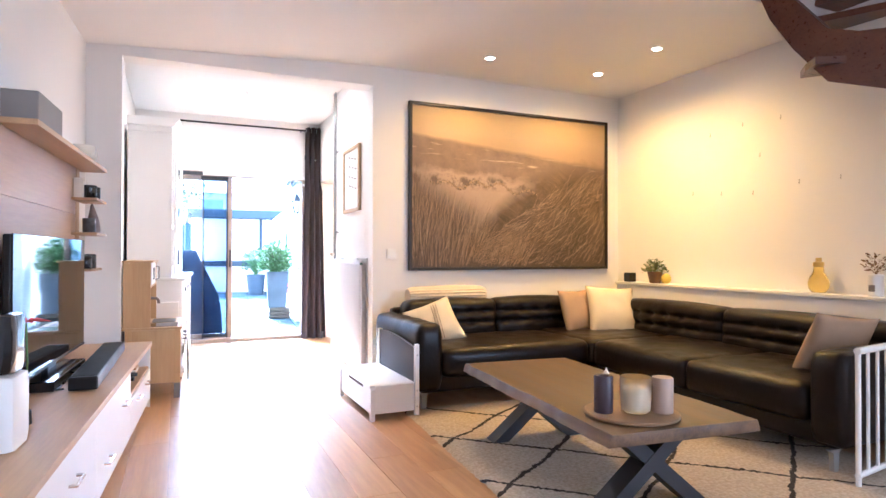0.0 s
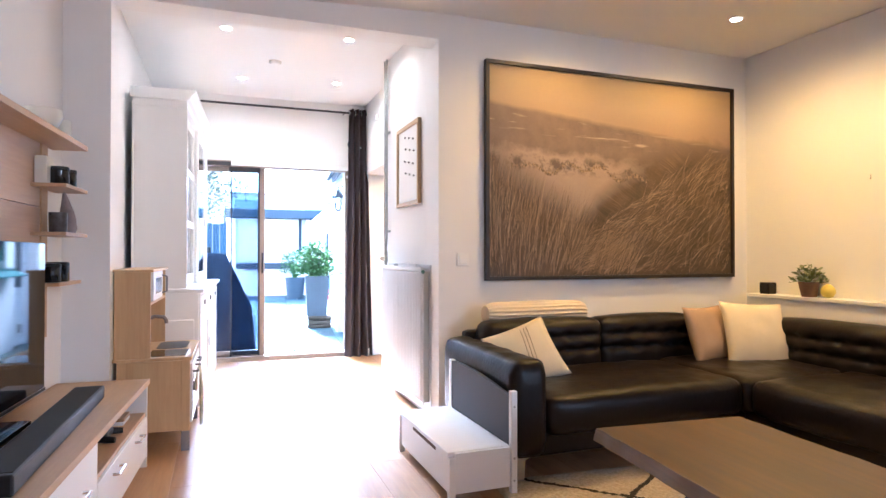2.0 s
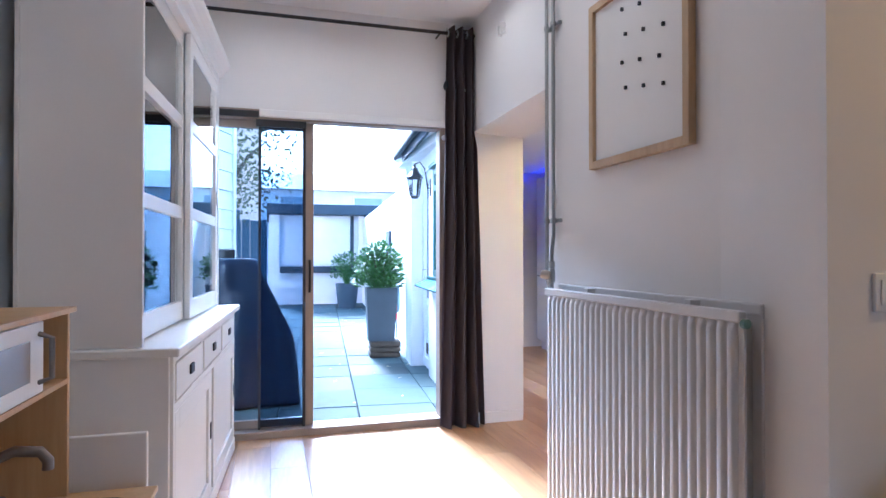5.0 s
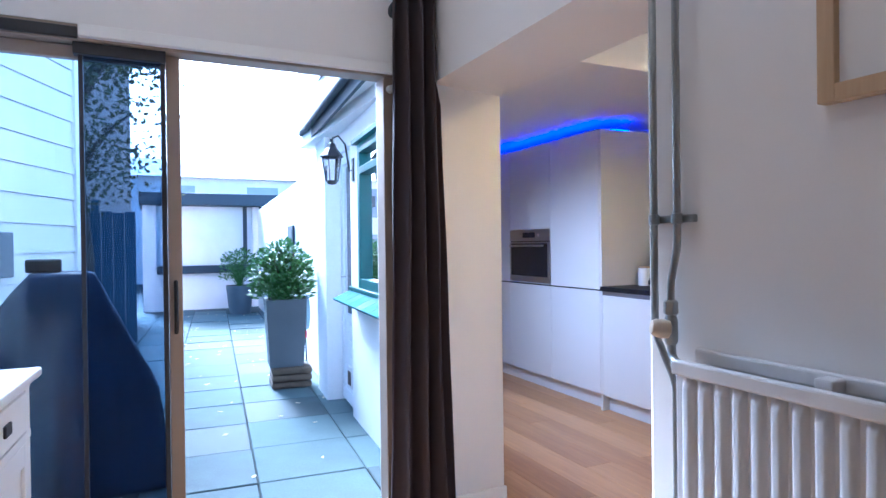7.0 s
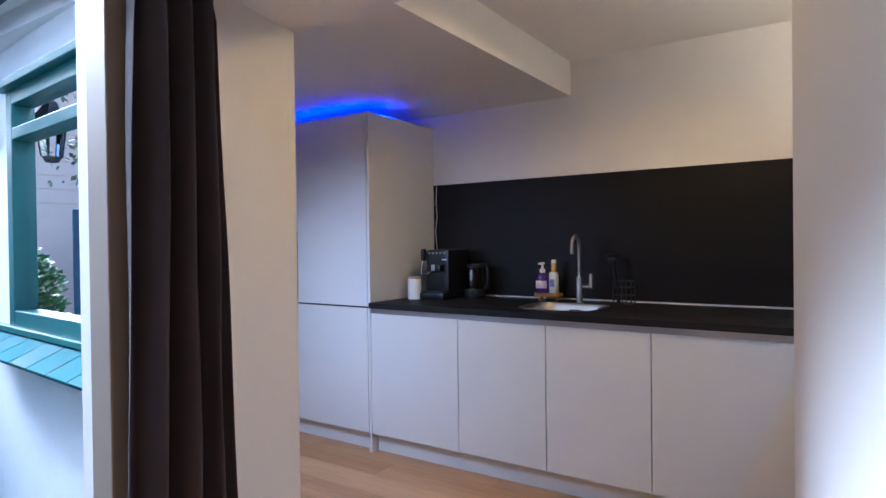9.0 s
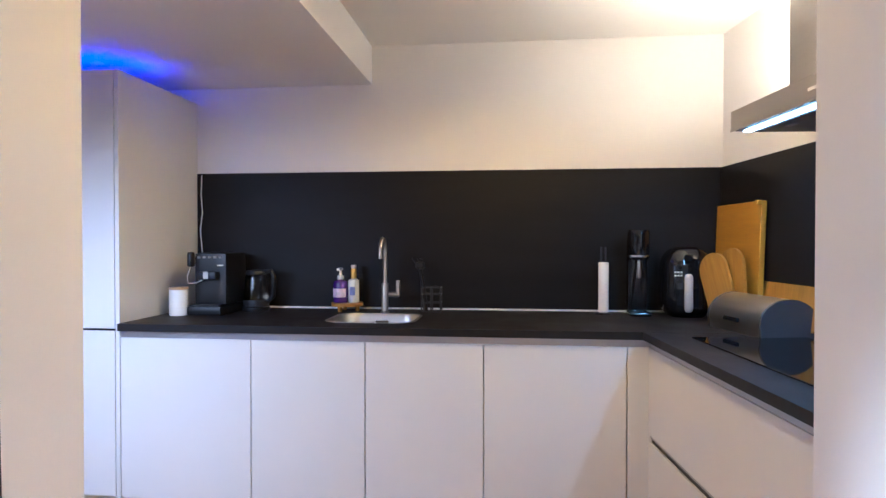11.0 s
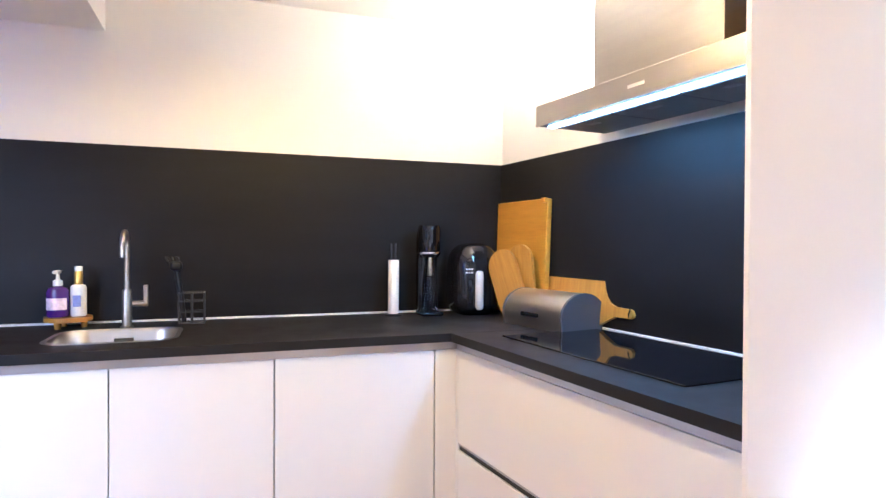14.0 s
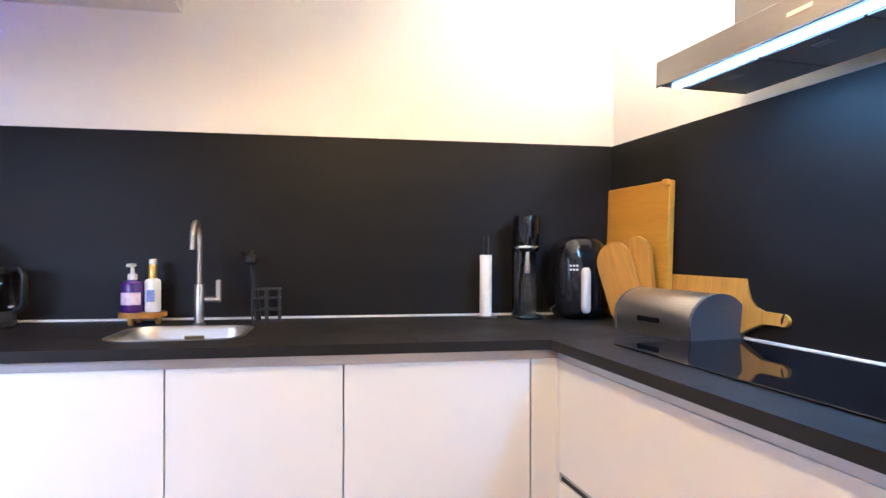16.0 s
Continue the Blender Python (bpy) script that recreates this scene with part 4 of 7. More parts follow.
cc = thing("recipe_stand", HM @ pose(3.06, 5.99, 1.786), "small folded wooden card on the hood", "card")
bm = bmesh.new()
bm_prism(bm, [(-0.045, 0.0), (0.06, 0.0), (0.035, 0.045)], -0.06, 0.06)
bmesh.ops.transform(bm, matrix=Matrix.Rotation(radians(90), 4, "X"), verts=bm.verts)
bmesh.ops.recalc_face_normals(bm, faces=bm.faces)
part("card", bm, plain("beige_card", (0.42, 0.34, 0.22), 0.7), cc)
sj = thing("spice_jar", HM @ pose(2.385, 5.945, 1.30), "small black wall jar with a white lid", "jar")
lathe("jar", [(0.026, 0.0), (0.030, 0.004), (0.030, 0.09), (0.028, 0.092)], (0, 0, 0), BLACK_PLASTIC, sj)
lathe("lid", [(0.031, 0.0925), (0.033, 0.094), (0.033, 0.106), (0.030, 0.109), (0.0, 0.109)], (0, 0, 0), LABEL_WHITE, sj, "round white lid")
box("holder", -0.012, 0.012, -0.033, -0.029, 0.02, 0.07, BLACK_STEEL, sj, 0.001)
bk = thing("basket", HM @ pose(2.295, 6.0, 1.786), "round woven seagrass basket on the hood", "basket")
bm = bmesh.new()
for i in range(9):
    z = 0.01 + i * 0.019
    r = 0.075 + 0.012 * math.sin(i / 8 * math.pi)
    bm_tube(bm, [(r * math.cos(q * math.pi / 16) * (1 + 0.03 * (-1) ** (q + i)), r * math.sin(q * math.pi / 16) * (1 + 0.03 * (-1) ** (q + i)), z) for q in range(33)], 0.0105, 7, False)
part("weave", bm, BASKET, bk, smooth=True)
cyl("bottom", 0.07, 0.07, 0.0, 0.006, (0, 0, 0), BASKET, bk)


# ---- living room: sofa ----
def cushion(name, parent, sx, sy, sz, at, r=0.05, bulge=0.015, tufts=(), face="z", n=(48, 40, 7), material=LEATHER, turn=0.0, wrinkle=0.006):
    """A stuffed leather block; tufts are (u, v) marks pressed into one face, with pleats between them."""
    def shape(p):
        q = Vector(p)
        k = noise.noise(Vector((p.x * 9 + at[0], p.y * 9 + at[1], p.z * 9))) * wrinkle + noise.noise(Vector((p.x * 26 + at[0], p.y * 26, p.z * 26 + at[1]))) * wrinkle * 0.35
        if face == "z":
            for u, v in tufts:
                d = math.hypot((p.x - u) / 0.07, (p.y - v) / 0.07)
                if p.z > 0:
                    q.z -= 0.024 * math.exp(-d * d)
            q.z += k
        elif face == "-y":
            for u, v in tufts:
                d = math.hypot((p.x - u) / 0.040, (p.z - v) / 0.026)
                if p.y < 0:
                    q.y += 0.022 * math.exp(-d * d) + 0.0030 * math.exp(-((p.z - v) / 0.011) ** 2)
            q.y += k
        return q

    bm = bmesh.new()
    bm_soft(bm, sx, sy, sz, r, n, bulge, shape)
    return part(name, bm, material, parent, smooth="all", m=Matrix.Translation(at) @ Matrix.Rotation(radians(turn), 4, "Z"))


sofa = thing("corner_sofa", pose(0, 0, 0), "large black leather corner sofa with tufted cushions", "sofa")
box("base", 1.34, 3.64, 3.93, 4.84, 0.12, 0.24, LEATHER, sofa, 0.02)
box("base", 2.72, 3.64, 2.06, 3.93, 0.121, 0.239, LEATHER, sofa, 0.02)
cushion("armrest", sofa, 0.185, 0.95, 0.45, (1.392, 4.365, 0.36), 0.05, 0.006)
cushion("armrest", sofa, 1.0, 0.185, 0.45, (3.19, 2.10, 0.36), 0.05, 0.006)
cushion("seat_cushion", sofa, 1.20, 0.72, 0.19, (2.09, 4.245, 0.315), 0.05, 0.018)
cushion("seat_cushion", sofa, 0.95, 0.98, 0.19, (3.165, 4.35, 0.314), 0.05, 0.014)
cushion("seat_cushion", sofa, 0.95, 0.88, 0.19, (3.165, 3.42, 0.315), 0.05, 0.018)
cushion("seat_cushion", sofa, 0.95, 0.78, 0.19, (3.165, 2.59, 0.315), 0.05, 0.018)
tb = [(-0.28 + 0.14 * i, v) for i in range(5) for v in (0.0, 0.085)]
for x0, x1 in ((1.49, 2.28), (2.285, 3.02)):
    cushion("back_cushion", sofa, x1 - x0, 0.20, 0.36, ((x0 + x1) / 2, 4.69, 0.50), 0.05, 0.02, tb, "-y", (44, 6, 28))
cushion("back_cushion", sofa, 0.42, 0.20, 0.34, (3.24, 4.68, 0.49), 0.05, 0.02, [(0, 0.03)], "-y", (16, 6, 14))
for y0, y1 in ((3.36, 4.40), (2.20, 3.35)):
    cushion("back_cushion", sofa, y1 - y0, 0.20, 0.36, (3.53, (y0 + y1) / 2, 0.485), 0.05, 0.02, [(u * 1.15, v) for u, v in tb], "-y", (48, 6, 28), turn=-90)
cushion("back_frame", sofa, 2.2, 0.11, 0.48, (2.52, 4.815, 0.385), 0.035, 0.0)
cushion("back_frame", sofa, 0.10, 2.62, 0.46, (3.64, 3.42, 0.375), 0.035, 0.0)
for x, y, s in ((1.37, 3.97, 1), (2.74, 2.09, 1), (3.55, 2.09, 1), (1.40, 4.75, 1)):
    bm = bmesh.new()
    bm_prism(bm, [(-0.05, 0.12), (0.05, 0.12), (0.022, 0.105), (0.016, 0.0), (-0.016, 0.0), (-0.022, 0.105)], -0.012, 0.012)
    bmesh.ops.transform(bm, matrix=Matrix.Translation((x, y, 0)) @ Matrix.Rotation(radians(90), 4, "X"), verts=bm.verts)
    bmesh.ops.recalc_face_normals(bm, faces=bm.faces)
    part("leg", bm, LEG_METAL, sofa, "grey metal leg")


def pillow(m, w, label, material, seed, stripes=0):
    p = thing("throw_pillow", m, label, "cushion", "sofa cushions")
    bm = bmesh.new()
    n = 18
    grid = {}
    for s in (1, -1):
        for i in range(n + 1):
            for j in range(n + 1):
                u, v = 2 * i / n - 1, 2 * j / n - 1
                edge = i in (0, n) or j in (0, n)
                if edge and s < 0:
                    grid[i, j, s] = grid[i, j, 1]
                    continue
                pinch = 1 - 0.07 * (1 - u * u) * abs(v) ** 3 - 0.0
                pinch2 = 1 - 0.07 * (1 - v * v) * abs(u) ** 3
                h = 0.16 * w * (max(0, (1 - u * u) * (1 - v * v)) ** 0.45)
                h *= 1 + 0.18 * noise.noise(Vector((u * 1.6 + seed, v * 1.6, s)))
                grid[i, j, s] = bm.verts.new((u * w / 2 * pinch2, s * h, v * w / 2 * pinch))
    for s in (1, -1):
        for i in range(n):
            for j in range(n):
                f = (grid[i, j, s], grid[i + 1, j, s], grid[i + 1, j + 1, s], grid[i, j + 1, s])
                bm.faces.new(f if s < 0 else f[::-1])
    part("cover", bm, material, p, smooth="all")
    for k in range(stripes):
        x = -0.02 + 0.025 * k
        tube("stitch", [(x * w * 2 + 0.05 * q / 8, -0.16 * w * (max(0, (1 - (q / 4 - 1) ** 2 * 0.92))) ** 0.45 - 0.002, (q / 4 - 1) * w / 2 * 0.9) for q in range(9)], 0.0016, plain("stitch_dark", (0.14, 0.09, 0.06), 0.9), p, seg=5)
    return p


pillow(pose(1.63, 4.40, 0.52, -34, -20, -12), 0.38, "cream linen pillow with dark stitching on the leather sofa", LINEN, 1.0, 3)
pillow(pose(3.02, 4.48, 0.565, -18, 0, 10), 0.38, "taupe velvet pillow in the sofa corner", TAUPE, 2.0)
pillow(pose(3.27, 4.34, 0.565, -20, 3, -14), 0.44, "cream quilted pillow in the sofa corner", LINEN, 3.0)
pillow(pose(3.16, 2.36, 0.545, 24, 6, -14), 0.40, "taupe pillow with cream edges at the sofa arm", TAUPE, 4.0)

blanket = thing("rolled_blanket", pose(1.91, 4.79, 0.715), "rolled cream ribbed blanket on the sofa back", "blanket")
bm = bmesh.new()
rings = []
for i in range(25):
    x = -0.35 + 0.70 * i / 24
    e = 1 - 0.25 * max(0, abs(i - 12) - 10.5) / 1.5
    rings.append([bm.verts.new((x, (0.076 + 0.004 * math.cos(18 * a)) * e * math.cos(a) * 1.1, (0.072 + 0.004 * math.cos(18 * a)) * e * math.sin(a) + 0.006 * noise.noise(Vector((x * 4, a, 0))))) for a in (2 * math.pi * k / 96 for k in range(96))])
for a, b in zip(rings, rings[1:]):
    for k in range(96):
        bm.faces.new((a[k], a[(k + 1) % 96], b[(k + 1) % 96], b[k]))
bm.faces.new(rings[0][::-1]), bm.faces.new(rings[-1])
bmesh.ops.recalc_face_normals(bm, faces=bm.faces)
part("roll", bm, KNIT, blanket, smooth=True)

# ---- ledge along the right-hand wall ----
ledge = structure(new("wall_ledge"), "low white boxed ledge along the wall behind the sofa", "ledge")
box("panel", 3.715, RW - 0.001, -1.0, 4.80, 0.0, 0.775, WALL, ledge)
box("cap", 3.70, RW - 0.001, -1.0, 4.815, 0.776, 0.80, WHITE_PAINT, ledge, 0.003)


def leafy(name, parent, material, n, spread, height, size, seed, base=(0, 0, 0), droop=0.3):
    """Many small bent leaves on thin stalks, as one mesh."""
    r = random.Random(seed)
    bm = bmesh.new()
    for _ in range(n):
        a, q = r.uniform(0, 2 * math.pi), r.random() ** 0.6
        tip = Vector((base[0] + spread * q * math.cos(a), base[1] + spread * q * math.sin(a), base[2] + height * (0.25 + 0.75 * r.random()) * (1 - droop * q * q)))
        d = Vector((math.cos(a) * q + r.uniform(-.5, .5), math.sin(a) * q + r.uniform(-.5, .5), r.uniform(-0.1, 0.9))).normalized()
        side = d.cross(Vector((r.uniform(-1, 1), r.uniform(-1, 1), 1))).normalized()
        up = side.cross(d)
        s = size * r.uniform(0.6, 1.25)
        v = [bm.verts.new(tip + s * (x * d + y * side + z * up)) for x, y, z in ((0, 0, 0), (0.4, 0.26, 0.03), (0.4, -0.26, 0.03), (0.75, 0.2, -0.02), (0.75, -0.2, -0.02), (1.05, 0, -0.14))]
        for f in ((0, 2, 1), (1, 2, 4, 3), (3, 4, 5)):
            bm.faces.new([v[i] for i in f])
        if r.random() < 0.25:
            bm_tube(bm, [Vector(base), (Vector(base) + tip) / 2 + Vector((0, 0, 0.1 * height)), tip], [0.012 * size * 4, 0.02 * size, 0.012 * size], 4)
    return part(name, bm, material, parent)


pot = thing("potted_plant", pose(3.775, 4.36, 0.80), "small trailing green plant in a brown pot on the ledge", "plant")
lathe("pot", [(0.045, 0), (0.065, 0.09), (0.066, 0.10), (0.058, 0.10), (0.052, 0.085), (0.0, 0.085)], (0, 0, 0), TERRACOTTA, pot)
leafy("foliage", pot, SAGE, 220, 0.10, 0.13, 0.035, 3, (0, 0, 0.085), 0.8)
spk = thing("small_speaker", pose(3.78, 4.69, 0.80), "small black cube loudspeaker on the ledge", "speaker")
box("body", -0.04, 0.04, -0.04, 0.04, 0.0, 0.085, BLACK_PLASTIC, spk, 0.006)
box("grille", -0.043, -0.0405, -0.034, 0.034, 0.006, 0.079, GLOSS_BLACK, spk, 0.001)
lem = thing("yellow_ornament", pose(3.77, 4.22, 0.80), "round yellow ceramic lemon on the ledge", "ornament")
lathe("body", [(0.0, 0.0), (0.03, 0.008), (0.044, 0.035), (0.042, 0.06), (0.025, 0.082), (0.008, 0.092), (0.0, 0.094)], (0, 0, 0), YELLOW, lem)
bul = thing("bulb_vase", pose(3.78, 2.86, 0.80), "amber glass bulb-shaped vase with gold cap", "vase")
lathe("glass", [(0.0, 0.004), (0.04, 0.004), (0.06, 0.03), (0.065, 0.065), (0.055, 0.10), (0.034, 0.135), (0.030, 0.175)], (0, 0, 0), AMBER, bul)
lathe("cap", [(0.031, 0.176), (0.033, 0.18), (0.033, 0.205), (0.018, 0.21), (0.018, 0.235), (0.0, 0.237)], (0, 0, 0), GOLD, bul)
vs = thing("flower_vase", pose(3.78, 2.5, 0.80), "white vase with dried flowers on the ledge", "vase")
lathe("vase", [(0.04, 0), (0.042, 0.005), (0.042, 0.13), (0.038, 0.135)], (0, 0, 0), LABEL_WHITE, vs)
box("print", -0.0435, -0.041, -0.018, 0.018, 0.03, 0.07, GREYCARD, vs)
leafy("dried_flowers", vs, plain("dried_brown", (0.20, 0.13, 0.08), 0.8, var=0.4), 60, 0.06, 0.13, 0.03, 6, (0, 0, 0.13))

# picture hooks left in the wall
for y, z in ((3.19, 2.06), (3.36, 1.81), (3.05, 1.575), (2.76, 1.575), (3.42, 1.53), (3.71, 1.55), (4.0, 1.575), (3.51, 2.07), (3.82, 2.04)):
    hk = thing("picture_hook", pose(RW, y, z), "small bare picture hook in the wall", "hook", "picture hooks")
    box("plate", -0.003, 0, -0.003, 0.003, -0.016, 0.016, LEG_METAL, hk, 0.001)
    tube("hook", [(-0.003, 0, -0.008), (-0.009, 0, -0.014), (-0.010, 0, -0.006)], 0.0018, LEG_METAL, hk, seg=6)

# ---- large dune photograph ----
m_dune, td, bd = shader("dune_photograph")
tc = td.nodes.new("ShaderNodeTexCoord")
sep = td.nodes.new("ShaderNodeSeparateXYZ")
td.links.new(tc.outputs["Object"], sep.inputs[0])
px = maths(td, "DIVIDE", sep.outputs[0], 2.07)          # 0..1 across
pz = maths(td, "DIVIDE", sep.outputs[2], 1.43)          # 0..1 up
base_v = coords(td, (1, 1, 1))
n1, n2, n3 = noise_tex(td, base_v, 3.2, 6, 0.6), noise_tex(td, base_v, 11, 6, 0.65), noise_tex(td, base_v, 40, 4)
sky_c = ramp(td, pz, [(0.70, (0.46, 0.31, 0.20)), (0.84, (0.66, 0.47, 0.27)), (0.93, (0.72, 0.52, 0.25)), (1.0, (0.64, 0.45, 0.24))])
far_c = mixed(td, maths(td, "MULTIPLY", n2, 1.0), (0.15, 0.10, 0.085), (0.40, 0.28, 0.21))


def above(line, soft=0.01):
    """1 below the line, 0 above it, with a soft edge."""
    n = td.nodes.new("ShaderNodeMapRange")
    td.links.new(maths(td, "SUBTRACT", line, pz), n.inputs[0])
    n.inputs[1].default_value, n.inputs[2].default_value = -soft, soft
    return n.outputs[0]


wob = maths(td, "MULTIPLY", maths(td, "SUBTRACT", n1, 0.5), 0.10)
wob2 = maths(td, "MULTIPLY", maths(td, "SUBTRACT", n2, 0.5), 0.09)
hor = maths(td, "SUBTRACT", 0.815, maths(td, "MULTIPLY", px, 0.14))
pic = mixed(td, above(maths(td, "ADD", hor, maths(td, "MULTIPLY", wob, 0.35)), 0.012), sky_c, far_c)
sv = coords(td, (2.2, 1, 26))
streak = noise_tex(td, sv, 1.4, 3)
sm = td.nodes.new("ShaderNodeMapRange")
td.links.new(streak, sm.inputs[0])
sm.inputs[1].default_value, sm.inputs[2].default_value = 0.58, 0.66
band = maths(td, "MULTIPLY", above(maths(td, "SUBTRACT", hor, 0.01), 0.02), maths(td, "SUBTRACT", 1.0, above(maths(td, "SUBTRACT", hor, 0.10), 0.02)))
pic = mixed(td, maths(td, "MULTIPLY", maths(td, "MULTIPLY", sm.outputs[0], band), 0.8), pic, (0.70, 0.56, 0.42))
sand_c = mixed(td, n2, (0.46, 0.33, 0.26), (0.60, 0.46, 0.36))
sand_line = maths(td, "ADD", maths(td, "SUBTRACT", 0.615, maths(td, "MULTIPLY", px, 0.10)), maths(td, "ADD", wob, wob2))
pic = mixed(td, above(sand_line, 0.02), pic, sand_c)
tuft = maths(td, "MULTIPLY", above(maths(td, "ADD", 0.565, wob2), 0.02), maths(td, "SUBTRACT", 1.0, above(maths(td, "ADD", 0.50, wob2), 0.02)))
tm = td.nodes.new("ShaderNodeMapRange")
td.links.new(n2, tm.inputs[0])
tm.inputs[1].default_value, tm.inputs[2].default_value = 0.50, 0.58
pic = mixed(td, maths(td, "MULTIPLY", maths(td, "MULTIPLY", tuft, tm.outputs[0]), 0.85), pic, (0.10, 0.068, 0.058))


def blades(turn, lo, hi, scale=1.0):
    c = td.nodes.new("ShaderNodeTexCoord")
    mp = td.nodes.new("ShaderNodeMapping")
    mp.inputs["Rotation"].default_value = (0, radians(turn), 0)
    td.links.new(c.outputs["Object"], mp.inputs[0])
    warp = td.nodes.new("ShaderNodeVectorMath")
    warp.operation = "MULTIPLY"
    warp.inputs[1].default_value = (170 * scale, 1, 3.0 * scale)
    bend = td.nodes.new("ShaderNodeVectorMath")
    bend.operation = "ADD"
    nn = node(td, "ShaderNodeTexNoise", Scale=2.6, Detail=2.0)
    td.links.new(c.outputs["Object"], nn.inputs["Vector"])
    sc = td.nodes.new("ShaderNodeVectorMath")
    sc.operation = "SCALE"
    sc.inputs["Scale"].default_value = 0.08
    td.links.new(nn.outputs["Color"], sc.inputs[0])
    td.links.new(mp.outputs[0], bend.inputs[0])
    td.links.new(sc.outputs[0], bend.inputs[1])
    td.links.new(bend.outputs[0], warp.inputs[0])
    g = noise_tex(td, warp.outputs[0], 1.0, 4, 0.6)
    patch = maths(td, "ADD", maths(td, "MULTIPLY", g, 0.6), maths(td, "MULTIPLY", n1, 0.5))
    return ramp(td, patch, [(0.45, lo), (0.56, tuple((a + b) / 2.6 for a, b in zip(lo, hi))), (0.68, hi)])


left_line = maths(td, "ADD", maths(td, "SUBTRACT", 0.60, maths(td, "MULTIPLY", px, 0.90)), maths(td, "ADD", wob, wob2))
pic = mixed(td, above(left_line, 0.10), pic, blades(-14, (0.07, 0.045, 0.034), (0.30, 0.20, 0.13)))
d1 = maths(td, "DIVIDE", maths(td, "SUBTRACT", px, 0.86), 0.60)
hump = maths(td, "SUBTRACT", 0.66, maths(td, "MULTIPLY", maths(td, "MULTIPLY", d1, d1), 0.52))
pic = mixed(td, above(maths(td, "ADD", hump, maths(td, "ADD", wob, wob2)), 0.07), pic, blades(58, (0.05, 0.032, 0.022), (0.24, 0.155, 0.085)))
low = maths(td, "ADD", maths(td, "SUBTRACT", 0.10, maths(td, "MULTIPLY", px, 0.02)), wob2)
pic = mixed(td, maths(td, "MULTIPLY", above(low, 0.10), 0.5), pic, (0.10, 0.07, 0.055))
pic = mixed(td, maths(td, "MULTIPLY", n3, 0.12), pic, (0.25, 0.17, 0.13))
dim = td.nodes.new("ShaderNodeVectorMath")
dim.operation = "SCALE"
dim.inputs["Scale"].default_value = 0.58
td.links.new(pic, dim.inputs[0])
td.links.new(dim.outputs[0], bd.inputs["Base Color"])
bd.inputs["Roughness"].default_value = 0.6
relief(td, bd, n3, 0.1, 0.0006)

photo = thing("dune_picture", pose(1.625, PW - 0.003, 0.918), "large framed photograph of sand dunes and grass", "picture")
box("print", 0.022, 2.055, -0.022, -0.006, 0.022, 1.412, m_dune, photo)
m_blade, tbl, bbl = shader("printed_grass_blade")
geo = tbl.nodes.new("ShaderNodeNewGeometry")
tbl.links.new(ramp(tbl, geo.outputs["Random Per Island"], [(0.0, (0.022, 0.014, 0.010)), (0.35, (0.085, 0.054, 0.032)), (0.65, (0.19, 0.125, 0.072)), (0.9, (0.33, 0.225, 0.13)), (1.0, (0.42, 0.30, 0.18))]), bbl.inputs["Base Color"])
bbl.inputs["Roughness"].default_value = 0.6


def printed_grass(seed, count, place):
    """Curved tapered strokes of the printed grass, the lower ones over the higher ones."""
    r = random.Random(seed)
    strokes = sorted((place(r) for _ in range(count)), key=lambda q: -q[1])
    bm = bmesh.new()
    for n, (x, z, angle, bend, length, w) in enumerate(strokes):
        y = -0.0222 - 0.0012 * n / count
        left, right = [], []
        for k in range(6):
            a = angle + bend * k / 5
            taper = w * (1 - k / 5.3)
            px_, pz_ = math.cos(a), math.sin(a)
            if not (0.027 < x < 2.05 and 0.027 < z < 1.40):
                break
            left.append(bm.verts.new((x - pz_ * taper, y, z + px_ * taper)))
            right.append(bm.verts.new((x + pz_ * taper, y, z - px_ * taper)))
            x, z = x + px_ * length / 5, z + pz_ * length / 5
        for k in range(len(left) - 1):
            bm.faces.new((left[k], right[k], right[k + 1], left[k + 1]))
    return part("printed_grass", bm, m_blade, photo)


def left_clump(r):
    x = 0.03 + 1.12 * r.random() ** 1.15
    z = 0.03 + r.random() * max(0.10, 0.62 - 0.50 * x)
    lean = 1.62 - 0.42 * x + r.gauss(0, 0.10)
    return x, z, lean, r.uniform(-0.55, 0.1), r.uniform(0.12, 0.34), r.uniform(0.0008, 0.0021)


def right_clump(r):
    x = 0.62 + 1.42 * r.random() ** 0.9
    crest = 0.78 - 0.50 * max(0.0, (1.75 - x) / 0.97) ** 1.25
    z = 0.03 + r.random() ** 0.85 * crest
    lean = 0.75 + 0.5 * (x - 1.3) + r.gauss(0, 0.30)
    return x, z, lean, r.uniform(-1.3, 0.1), r.uniform(0.10, 0.26), r.uniform(0.0007, 0.0020)


def ridge_tuft(r):
    x = 0.18 + 1.1 * r.random()
    hump = math.sin(x * 23) * 0.5 + math.sin(x * 9 + 1) * 0.5
    z = 0.775 - 0.045 * x + 0.05 * hump + r.gauss(0, 0.008)
    return x, z, 1.57 + r.gauss(0, 0.35), r.uniform(-0.4, 0.4), r.uniform(0.006, 0.017), r.uniform(0.002, 0.004)


FRAME_DARK = wood("dark_picture_frame", (0.008, 0.005, 0.004), (0.018, 0.010, 0.008), 0.45, 0, 1.0)
for x0, x1, z0, z1 in ((0, 0.025, 0, 1.434), (2.052, 2.077, 0, 1.434), (0.025, 2.052, 0, 0.025), (0.025, 2.052, 1.409, 1.434)):
    box("frame_bar", x0, x1, -0.038, 0, z0, z1, FRAME_DARK, photo, 0.002)
printed_grass(31, 2000, left_clump)
printed_grass(32, 2300, right_clump)
printed_grass(33, 700, ridge_tuft)

